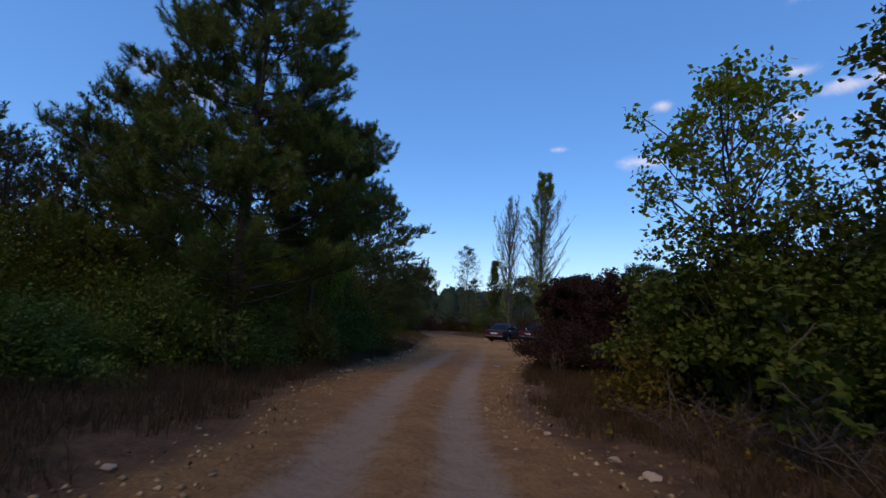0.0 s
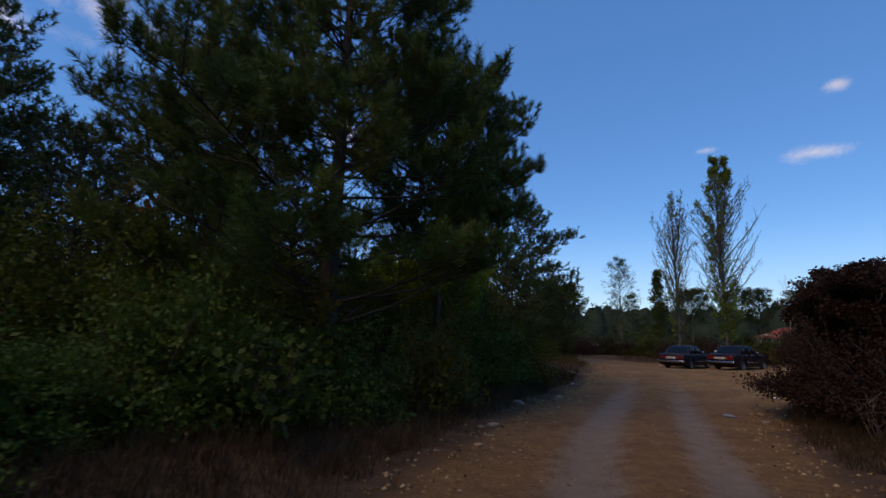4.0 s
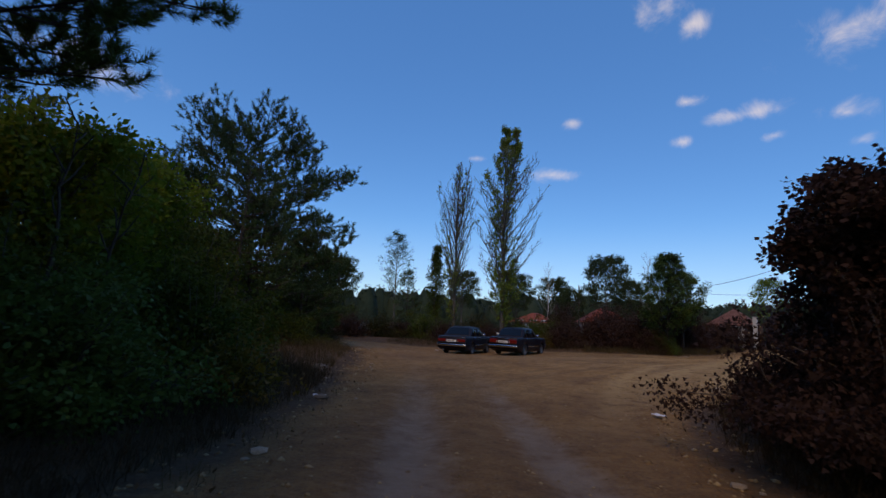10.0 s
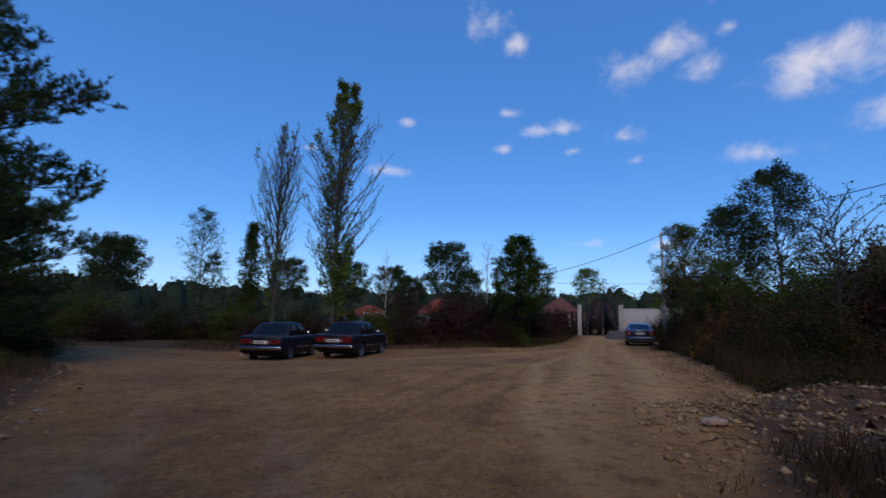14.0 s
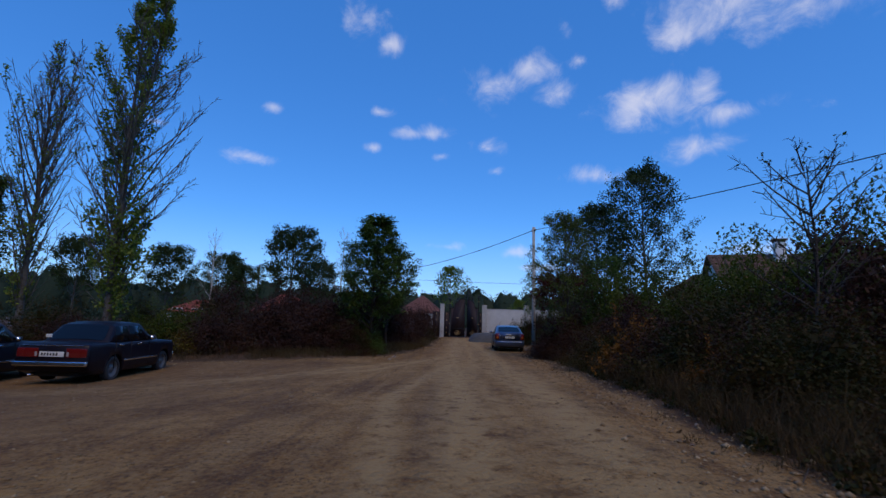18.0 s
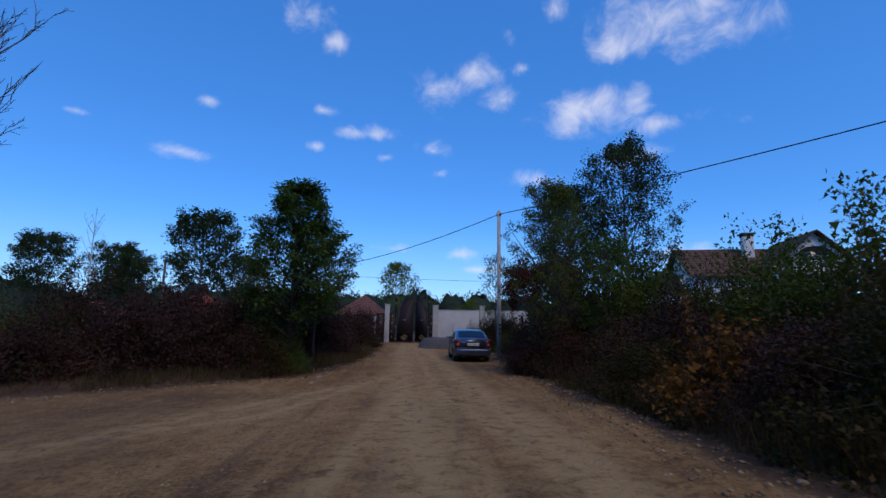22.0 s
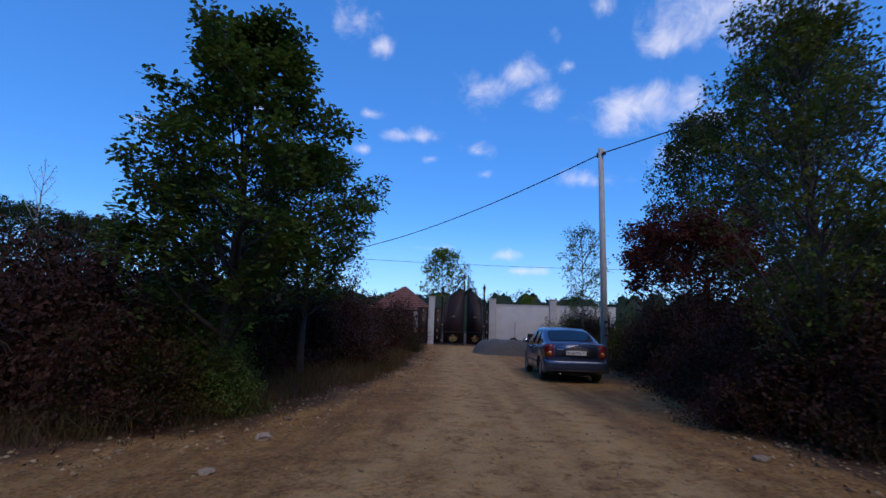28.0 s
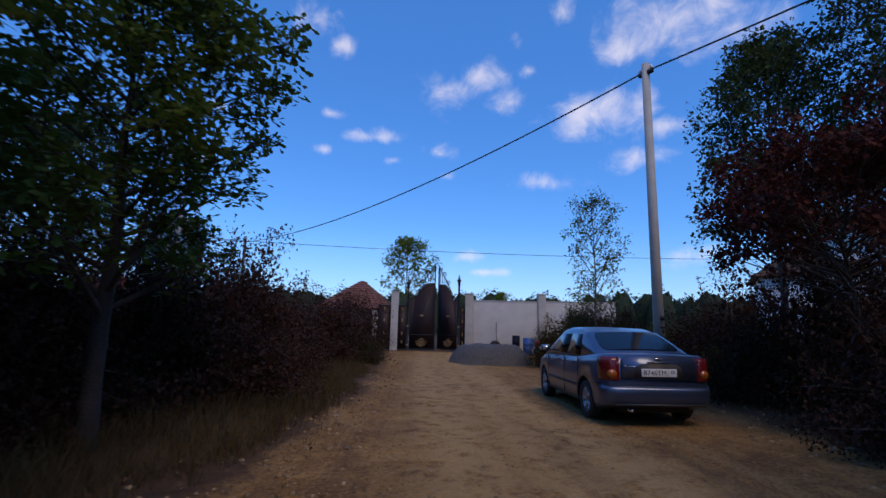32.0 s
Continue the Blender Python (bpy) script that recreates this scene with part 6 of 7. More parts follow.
def number_plate(car, y, z, digits, region):
    b = Buf()
    box(b, -.26, .26, y - .012, y, z - .056, z + .056, .004)
    p = part("number_plate", b, M_PLATE, car)
    if digits:
        part("lettering", text_mesh(digits, .1), M_PRINT, p, m=pose(-.065, y - .0135, z - .004, 90))
        part("lettering", text_mesh(region, .068), M_PRINT, p, m=pose(.2, y - .0135, z + .012, 90))
    else:
        b = Buf()
        for k, w in enumerate((.05, .045, .045, .045, .05, .05)):
            box(b, -.22 + k * .062, -.22 + k * .062 + w * .75, y - .014, y - .0115, z - .03, z + .03)
        part("lettering", b, M_PRINT, p)
    b = Buf()
    box(b, .127, .13, y - .014, y - .0115, z - .05, z + .05)
    part("plate_line", b, M_PRINT, p)


def build_car(name, label, m, paint, spec):
    """Origin on the ground under the rear axle, y forwards."""
    car = thing(name, m, label, "car", "parked cars")
    y0, y1, base, hw, r = spec["rear"], spec["front"], spec["base"], spec["half"], spec["wheel"]
    ys = np.unique(np.concatenate([np.linspace(y0, y1, 44), np.linspace(-.4, .4, 21), np.linspace(base - .4, base + .4, 21), [y0 + .02, y0 + .05, y1 - .05, y1 - .02]]))
    top = lambda y: float(np.interp(y, spec["top_y"], spec["top_z"]))
    plan = lambda y: hw * float(np.interp(y, spec["plan_y"], spec["plan_w"]))
    rings = []
    for y in ys:
        zb = .2 + .12 * max(0, (y0 + .35 - y) / .35) + .05 * max(0, (y - y1 + .35) / .35)
        for yw in (0, base):
            d = abs(y - yw)
            if d < r + .055:
                zb = max(zb, r + math.sqrt((r + .055) ** 2 - d * d) - .005)
        rings.append(body_ring(y, plan(y), zb, top(y), spec["soft"]))
    part("body", loft(rings).mesh("body", spec["soft"] > .9), paint, car)
    b = Buf()
    box(b, -hw * .62, hw * .62, y0 + .15, y1 - .12, .19, .62)
    part("underside", b, M_UNDER, car)
    # cabin
    roof = lambda y: float(np.interp(y, spec["roof_y"], spec["roof_z"]))
    cy = np.unique(np.concatenate([np.linspace(spec["roof_y"][0], spec["roof_y"][-1], 40), spec["roof_y"]]))
    tum = spec["tumble"]

    def side_x(y, z):
        f = (z - .9) / .5
        return plan(y) * (.945 - tum * max(f, 0))

    rings = []
    for y in cy:
        zr = max(roof(y), top(y) - .005)
        zb = top(y) - .02
        ze = max(zr - .055, zb + .002)
        half = [(0, y, zb), (side_x(y, zb), y, zb), (side_x(y, ze), y, ze), (side_x(y, zr) * .955, y, max(zr - .02, ze + .001)), (side_x(y, zr) * .8, y, max(zr - .002, ze + .002)), (0, y, max(zr + .012, ze + .003))]
        rings.append(half + [(-x, yy, z) for x, yy, z in half[-2:0:-1]])
    part("cabin", loft(rings).mesh("cabin", True), paint, car)

    def screen(a, c, name):
        """Glass laid into the sloping front or rear of the cabin."""
        b = Buf()
        rows, cols = 8, 9
        v = []
        for i in range(rows):
            y = a + (c - a) * i / (rows - 1)
            w = side_x(y, roof(y)) * .85 * (1 - .07 * abs(2 * i / (rows - 1) - 1) ** 5)
            for j in range(cols):
                u = -1 + 2 * j / (cols - 1)
                v.append((w * u, y - .006 * (1 if a < 1 else -1), roof(y) + .024 - .022 * u * u))
        b.add(v, [(i * cols + j, i * cols + j + 1, (i + 1) * cols + j + 1, (i + 1) * cols + j) for i in range(rows - 1) for j in range(cols - 1)])
        me = b.mesh(name, True)
        return part(name, me, M_GLASS, car)

    screen(spec["rear_glass"][0], spec["rear_glass"][1], "rear_window")
    screen(spec["front_glass"][0], spec["front_glass"][1], "windscreen")
    for sgn in (-1, 1):
        for a0, a1, c0, c1 in spec["side_glass"]:
            z0, z1 = spec["glass_z"]
            v = []
            for y, z in ((a0, z0), (a1, z0), (c1, z1), (c0, z1)):
                v.append((sgn * (side_x(y, z) + .006), y, z))
            inner = [(x - sgn * .012, y, z) for x, y, z in v]
            b = Buf()
            b.add(v + inner, [(0, 1, 2, 3), (7, 6, 5, 4), (0, 4, 5, 1), (1, 5, 6, 2), (2, 6, 7, 3), (3, 7, 4, 0)])
            part("side_window", b, M_GLASS, car)
        for yh in spec["handles"]:
            b = Buf()
            x = sgn * (plan(yh) * .992)
            box(b, min(x, x + sgn * .03), max(x, x + sgn * .03), yh - .09, yh + .09, spec["handle_z"] - .015, spec["handle_z"] + .02, .008)
            part("door_handle", b, M_CHROME if spec["chrome"] else paint, car)
        for ya, yb in spec["doors"]:
            for yd in {ya, yb}:
                b = Buf()
                x = sgn * (plan(yd) + .0015)
                box(b, min(x, x - sgn * .02), max(x, x - sgn * .02), yd - .003, yd + .003, .3, spec["glass_z"][0] - .03)
                part("door_gap", b, M_UNDER, car)
        b = Buf()
        xm, ym = sgn * (hw + .07), spec["mirror_y"]
        box(b, xm - .085, xm + .085, ym - .04, ym + .06, spec["glass_z"][0] + .0, spec["glass_z"][0] + .12, .03)
        box(b, min(sgn * hw * .9, xm), max(sgn * hw * .9, xm), ym - .01, ym + .03, spec["glass_z"][0] + .01, spec["glass_z"][0] + .04)
        mir = part("wing_mirror", b, paint if not spec["chrome"] else M_BLACK, car)
        b = Buf()
        box(b, xm - .07, xm + .07, ym - .047, ym - .041, spec["glass_z"][0] + .02, spec["glass_z"][0] + .1)
        part("mirror_glass", b, M_CHROME, mir)
        for yw in (0, base):
            wheel(car, sgn * (hw - .115), yw, r, sgn, spec["spokes"])
        b = Buf()
        box(b, min(sgn * hw * .985, sgn * (hw + .012)), max(sgn * hw * .985, sgn * (hw + .012)), r + .08, base - r - .12, .46, .5, .004)
        part("side_moulding", b, M_BLACK if not spec["chrome"] else M_CHROME, car)
    # bumpers
    for yy, d, nm in ((y0, -1, "rear_bumper"), (y1, 1, "front_bumper")):
        b = Buf()
        w = hw * (.97 if spec["chrome"] else .99 if d < 0 else .74)
        if spec["chrome"]:
            box(b, -w, w, min(yy, yy + d * .09), max(yy, yy + d * .09), .43, .53, .02)
        else:
            half = [(w, -.3), (w * .998, -.2), (w * .985, -.11), (w * .955, -.04), (w * .9, .005), (w * .8, .035), (w * .6, .055), (w * .3, .066)]
            prof = [(-x, e) for x, e in half] + [(0, .07)] + half[::-1]
            rings = []
            for x, e in prof:
                o = yy + d * e
                i = yy - d * .12
                i = min(i, o - .02) if d > 0 else max(i, o + .02)
                rings.append([(x, i, .3), (x, o - d * .06, .29), (x, o - d * .02, .33), (x, o - d * .012, .42), (x, o, .47), (x, o - d * .004, .53), (x, o - d * .02, .565), (x, i, .6)])
            b = loft(rings).mesh(nm, True)
        bp = part(nm, b, paint if not spec["chrome"] else M_CHROME, car)
        if spec["chrome"]:
            b = Buf()
            box(b, -w * .98, w * .98, min(yy + d * .092, yy + d * .105), max(yy + d * .092, yy + d * .105), .455, .5, .004)
            part("rubber_strip", b, M_BLACK, bp)
        else:
            b = Buf()
            box(b, -w * .8, w * .8, min(yy + d * .04, yy + d * .066), max(yy + d * .04, yy + d * .066), .305, .335)
            part("bumper_line", b, M_BLACK, bp)
    b = Buf()
    tube(b, [(-.42, y0 + .3, .24), (-.42, y0 - .04, .235)], [.024, .024], 10)
    part("exhaust", b, M_CHROME, car)
    return car, plan, top


def modern_sedan():
    spec = dict(rear=-.78, front=3.36, base=2.52, half=.84, wheel=.292, soft=1.0, tumble=.21, chrome=False, spokes=5,
                top_y=[-.78, -.7, -.55, -.2, .4, 2.3, 2.75, 3.2, 3.36], top_z=[.9, 1.01, 1.035, 1.01, .95, .91, .85, .7, .55],
                plan_y=[-.78, -.72, -.5, 0, 1, 2.4, 3.0, 3.25, 3.36], plan_w=[.86, .92, .975, 1, 1, .99, .93, .82, .66],
                roof_y=[-.42, .4, .75, 1.3, 1.62, 2.5], roof_z=[1.02, 1.36, 1.415, 1.43, 1.39, .92],
                rear_glass=(-.3, .33), front_glass=(1.72, 2.42), side_glass=[(.3, .98, .5, 1.0), (1.06, 2.1, 1.08, 1.6)], glass_z=(.955, 1.3),
                handles=(.55, 1.45), handle_z=.83, doors=[(.28, 1.03), (2.1, 2.1)], mirror_y=2.0)
    x, y = 10.95, 46.72
    car, plan, top = build_car("parked_car", "grey-blue metallic four-door sedan parked facing the gate", pose(x, y, gz(x, y) - .01, 0, 0, -27.3), M_SILVERBLUE, spec)
    for s in (-1, 1):
        foot = [(.585, -.803), (.64, -.806), (.71, -.797), (.775, -.738), (.808, -.66), (.822, -.58), (.7, -.5), (.585, -.6)]
        rings = []
        for z, inset, cut in ((.655, .93, 0), (.67, 1, 0), (.93, 1, 0), (.985, .95, .0)):
            rings.append([(s * (.58 + (x - .58) * inset), y + (.02 if z > .95 else 0), z) for x, y in foot])
        lamp = part("tail_lamp", loft(rings), M_TAIL, car)
        b = Buf()
        tube(b, [(s * .68, -.74, .75), (s * .685, -.806, .75)], [.075, .062], 18)
        part("indicator", b, M_AMBER, lamp)
        b = Buf()
        tube(b, [(s * .612, -.78, .9), (s * .612, -.8045, .9)], [.02, .018], 14)
        part("reversing_lamp", b, M_CLEARLAMP, lamp)
    b = Buf()
    prof = [(-.56, .67), (-.55, .93), (-.5, 1.005), (.5, 1.005), (.55, .93), (.56, .67)]
    plate(b, prof, -.808, -.76)
    panel = part("boot_panel", b, M_SILVERBLUE, car)
    b = Buf()
    plate(b, [(-.38, .69), (-.34, .85), (-.26, .895), (0, .91), (.26, .895), (.34, .85), (.38, .69)], -.811, -.807)
    part("plate_recess", b, M_BLACK, panel)
    b = Buf()
    box(b, -.16, .16, -.822, -.8, .915, .93, .006)
    part("boot_handle", b, M_SILVERBLUE, panel)
    b = Buf()
    box(b, -.05, .05, -.818, -.806, .955, .978, .006)
    part("badge", b, M_CHROME, panel)
    b = Buf()
    for k in range(5):
        box(b, -.5 + k * .033, -.474 + k * .033, -.8105, -.806, .845 + .004 * (k % 2), .862 + (.02 if k == 0 else 0))
    part("script", b, M_CHROME, panel)
    number_plate(car, -.815, .772, "B746TM", "82")


def old_sedan(x, y, turn, z, paint, label, boxy):
    spec = dict(rear=-1.0, front=3.02, base=2.424, half=.805, wheel=.295, soft=.75, tumble=.2, chrome=True, spokes=0,
                top_y=[-1.0, -.97, -.9, -.2, 0, 1.7, 2.9, 3.0, 3.02], top_z=[.86, .91, .93, .95, .93, .94, .9, .88, .8],
                plan_y=[-1.0, -.95, -.7, 0, 2.4, 2.9, 3.02], plan_w=[.95, .975, .99, 1, 1, .97, .95],
                roof_y=[-.28, .12, .4, 1.0, 1.32, 1.86], roof_z=[.94, 1.34, 1.405, 1.42, 1.39, .94],
                rear_glass=(-.24, .1), front_glass=(1.38, 1.82), side_glass=[(.0, .62, .16, .64), (.7, 1.5, .72, 1.24)], glass_z=(.955, 1.32),
                handles=(.2, 1.0), handle_z=.86, doors=[(-.02, .66), (1.55, 1.55)], mirror_y=1.45)
    car, plan, top = build_car("parked_car", label, pose(x, y, z, 0, 0, turn), paint, spec)
    for s in (-1, 1):
        b = Buf()
        lo, hi = ((.62, .82) if boxy else (.64, .78))
        box(b, min(s * .3, s * .72), max(s * .3, s * .72), -1.022, -.99, lo, hi, .008)
        lamp = part("tail_lamp", b, M_TAIL, car)
        b = Buf()
        box(b, min(s * .6, s * .74), max(s * .6, s * .74), -1.025, -.985, lo + .01, hi - .01, .008)
        part("indicator", b, M_TAIL, lamp)
        b = Buf()
        box(b, min(s * .31, s * .36), max(s * .31, s * .36), -1.026, -.99, lo + .02, hi - .08, .006)
        part("reversing_lamp", b, M_CLEARLAMP, lamp)
    number_plate(car, -1.02, .69, "", "")
    b = Buf()
    box(b, -.66, .66, -1.008, -.98, .875, .89, .003)
    part("boot_trim", b, M_CHROME, car)
    if boxy:
        b = Buf()
        box(b, -.74, -.6, -.235, -.222, 1.0, 1.08, .004)
        part("sticker", b, M_PLATE, car, m=pose(.0, 0.02, .02))


modern_sedan()
old_sedan(-9.75, 37.1, -12, gz(-9.75, 37.1) - .01, M_LADA_A, "old dark blue boxy sedan with chrome bumper parked by the hedge", False)
old_sedan(-7.07, 37.5, -20, gz(-7.07, 37.5) - .01, M_LADA_B, "old violet-black boxy sedan parked beside another car", True)

# ---------------------------------------------------------------- gate and wall
GATE = pose(16.95, 64.45, -.2, 0, 0, -30.3)


def at_gate(x, y=0.0, z=0.0, turn=0.0):
    return GATE @ pose(x, y, z, 0, 0, turn)


def gate_post(x, w, h):
    ob = thing("gate_post", at_gate(x), "square pale concrete gate post", "post", "gate posts")
    b = Buf()
    box(b, -w / 2, w / 2, -w / 2, w / 2, -.3, h, .015)
    part("shaft", b, M_CONCRETE, ob)
    b = Buf()
    box(b, -w / 2 - .03, w / 2 + .03, -w / 2 - .03, w / 2 + .03, h, h + .07, .015)
    part("cap", b, M_CONCRETE, ob)


for x, w, h in ((-1.98, .38, 3.1), (2.06, .44, 3.05), (6.0, .42, 3.1), (-3.05, .3, 2.0)):
    gate_post(x, w, h)


def wall_panel(x0, x1, h, label, name):
    ob = thing(name, at_gate((x0 + x1) / 2), label, "wall", kind="structure")
    b = Buf()
    w = (x1 - x0) / 2
    box(b, -w, w, -.09, .09, -.3, h, .01)
    part("panel", b, M_PLASTER, ob)
    b = Buf()
    box(b, -w, w, -.12, .12, h, h + .05, .01)
    part("coping", b, M_CONCRETE, ob)


wall_panel(2.29, 5.78, 2.72, "smooth white plastered boundary wall with thin coping", "wall_boundary")
wall_panel(6.22, 10.0, 2.75, "pale boundary wall half hidden by bushes", "wall_boundary_side")


def scroll(buf, x, z, r, turns=1.5, thick=.018, flip=1, y=0.0):
    a = np.linspace(0, turns * 6.283, 22)
    rr = r * (1 - a / a[-1] * .8)
    tube(buf, np.stack([x + flip * rr * np.cos(a), np.full_like(a, y), z + rr * np.sin(a)], 1), np.full(22, thick), 5)


def gate_leaf(m, w, flip, label):
    """A leaf hinged at x = 0, meeting edge at x = w; sheet below, bars and scrolls above an arched top."""
    ob = thing("gate_leaf", m, label, "gate", "entrance gate leaves")
    arch = lambda u: 2.75 + .85 * math.sqrt(max(1 - max((.85 - max(u, .25)) / .6, 0) ** 2, 0))
    n = 18
    b = Buf()
    plate(b, [(0.06 * flip, .1), (w * flip, .1)][::1] + [(flip * w * (1 - k / n) + .06 * flip * k / n, arch(1 - k / n)) for k in range(n + 1)], -.012, .012)
    part("sheet", b, M_GATE, ob)
    b = Buf()
    tube(b, [(flip * w * k / n, 0, arch(k / n) + .03) for k in range(n + 1)], np.full(n + 1, .028), 8)
    part("arched_rail", b, M_IRON, ob)
    for z0, z1 in ((.06, .12), (.82, .87)):
        b = Buf()
        box(b, min(0, flip * w), max(0, flip * w), -.03, .03, z0, z1, .005)
        part("rail", b, M_IRON, ob)
    b = Buf()
    box(b, flip * w - .035, flip * w + .035, -.035, .035, .04, 4.6, .006)
    lathe(b, [(.0, 4.75), (.05, 4.68), (.02, 4.6), (.05, 4.58)], 10, centre=(flip * w, 0, 0))
    part("meeting_stile", b, M_IRON, ob)
    top = lambda u: 2.8 + 1.75 * max(u - .3, 0) ** .6 / .7 ** .6
    for k in range(7):
        u = .36 + .092 * k
        b = Buf()
        tube(b, [(flip * w * u, 0, arch(u)), (flip * w * u, 0, top(u))], [.021, .021], 6)
        part("bar", b, M_IRON, ob)
    b = Buf()
    tube(b, [(flip * w * u, 0, top(u)) for u in np.linspace(.36, 1, 14)], np.full(14, .026), 6)
    part("top_rail", b, M_IRON, ob)
    for u, r in ((.5, .13), (.72, .15), (.9, .12), (.25, .1)):
        b = Buf()
        scroll(b, flip * w * u, top(u) + r * .8 if u > .3 else 2.9, r, thick=.024, flip=flip)
        part("scroll", b, M_IRON, ob)
    for s in (-1, 1):
        b = Buf()
        for dx, dz, r in ((0, .52, .16), (-.2, .42, .12), (.2, .42, .12), (-.12, .3, .09), (.12, .3, .09)):
            scroll(b, flip * w * .5 + dx, dz, r, 1.2, .016, 1 if dx >= 0 else -1, s * .024)
        for k in range(7):
            a = -1.2 + k * .4
            tube(b, [(flip * w * .5, s * .024, .2), (flip * w * .5 + math.sin(a) * .28, s * .026, .2 + math.cos(a) * .42)], [.02, .006], 5)
        part("flower_ornament", b, M_GOLD, ob, "old gold scrolled flower ornament")
        b = Buf()
        box(b, flip * w * .5 - .13, flip * w * .5 + .13, s * .03 - .015, s * .03 + .015, 1.85, 1.9, .008)
        lathe(b, [(0, 1.8), (.05, 1.84), (.05, 1.9), (0, 1.94)], 8, centre=(flip * w * .5, s * .03, 0))
        part("rosette", b, M_GOLD, ob)
    return ob


def iron_column(x, h):
    ob = thing("gate_column", at_gate(x), "slim dark iron gate column with gilded rings", "column", "gate columns")
    b = Buf()
    lathe(b, [(.075, -.2), (.075, .1), (.056, .14), (.056, h - .5), (.07, h - .46), (.07, h - .3), (.12, h - .26), (.12, h - .2), (.05, h - .16), (.06, h - .08), (.02, h), (0, h + .12)], 12)
    part("shaft", b, M_IRON, ob)
    for z in (.3, 1.3, h - .62):
        b = Buf()
        lathe(b, [(.057, z - .04), (.078, z), (.057, z + .04)], 12)
        part("ring", b, M_GOLD, ob)


iron_column(-1.27, 3.85)
iron_column(1.5, 4.05)
gate_leaf(at_gate(-1.22), 1.4, 1, "closed dark brown sheet-metal gate leaf with gilded scrollwork")
gate_leaf(at_gate(1.45, 0, 0, -38), 1.35, -1, "dark brown metal gate leaf standing ajar")
for x0, x1 in ((-1.8, -1.33), (1.57, 1.84), (-2.88, -2.2)):
    ob = thing("gate_side_panel", at_gate((x0 + x1) / 2), "narrow fixed dark iron panel beside the gate", "gate panel", "gate side panels")
    w = (x1 - x0) / 2
    b = Buf()
    box(b, -w, w, -.012, .012, .1, 2.35)
    part("sheet", b, M_GATE, ob)
    b = Buf()
    box(b, -w, w, -.025, .025, 2.35, 2.42, .005)
    part("top_rail", b, M_IRON, ob)
    b = Buf()
    box(b, -w, w, -.025, .025, .04, .1, .005)
    part("bottom_rail", b, M_IRON, ob)
    for z in (.45, .9, 1.6, 2.2):
        b = Buf()
        lathe(b, [(0, z - .12), (.05, z - .03), (.03, z), (.05, z + .03), (0, z + .12)], 8, centre=(0, -.04, 0))
        part("ornament", b, M_GOLD, ob)

# things in front of the wall
b = Buf()
n = 26
for_heap = np.linspace(-1, 1, n)
HX, HY = np.meshgrid(for_heap, for_heap)
rad = np.sqrt(HX ** 2 + HY ** 2)
hz = np.clip(.98 - rad, 0, .33) / .33
hz = .74 * hz ** .5 * (1 + .25 * (fbm(HX * 4 + 7, HY * 4, 4) - .5)) - .06
b.add(np.stack([HX * 1.65, HY * 1.45, hz], -1).reshape(-1, 3), [(i * n + j, i * n + j + 1, (i + 1) * n + j + 1, (i + 1) * n + j) for i in range(n - 1) for j in range(n - 1)])
hx, hy = 15.5, 57.0
heap = part("spoil_heap", b.mesh("spoil_heap", True), M_CEMENT, m=pose(hx, hy, gz(hx, hy), 0, 0, -30))
tagged(heap, "flat-topped heap of grey crushed gravel by the wall", "heap", kind="stuff")

ob = thing("old_tyre", at_gate(3.45, -.28, .33, 0), "black car tyre with pale rim leaning on the wall", "tyre")
b = Buf()
lathe(b, [(.17, -.08), (.26, -.095), (.3, -.05), (.3, .05), (.26, .095), (.17, .08), (.17, -.08)], 28, "y")
part("tyre", b, M_RUBBER, ob)
b = Buf()
lathe(b, [(0, -.03), (.07, -.03), (.08, -.0), (.14, .0), (.172, -.05), (.172, .05), (0, .02)], 24, "y")
part("rim", b, M_ALLOY, ob)
ob = thing("shovel", at_gate(3.52, -.16, .1, 0), "long thin-handled shovel leaning on the wall", "shovel")
b = Buf()
tube(b, [(0, -.25, .3), (.02, .02, 1.5)], [.016, .016], 6)
part("handle", b, M_TWIG, ob)
b = Buf()
plate(b, [(-.1, 0), (.1, 0), (.11, .28), (0, .34), (-.11, .28)], -.26, -.245)
part("blade", b, M_IRON, ob)


def barrel(x, y, r, h, mat, label, name="barrel"):
    ob = thing(name, at_gate(x, y), label, name.replace("_", " "))
    b = Buf()
    lathe(b, [(0, 0), (r * .92, 0), (r, .03), (r, h * .32), (r * 1.04, h * .34), (r, h * .36), (r, h * .64), (r * 1.04, h * .66), (r, h * .68), (r, h - .03), (r * .95, h)], 22)
    part("drum", b, mat, ob)
    b = Buf()
    lathe(b, [(r * .95, h), (r * .97, h + .02), (r * .9, h + .02), (0, h + .01)], 22)
    part("lid", b, mat, ob)


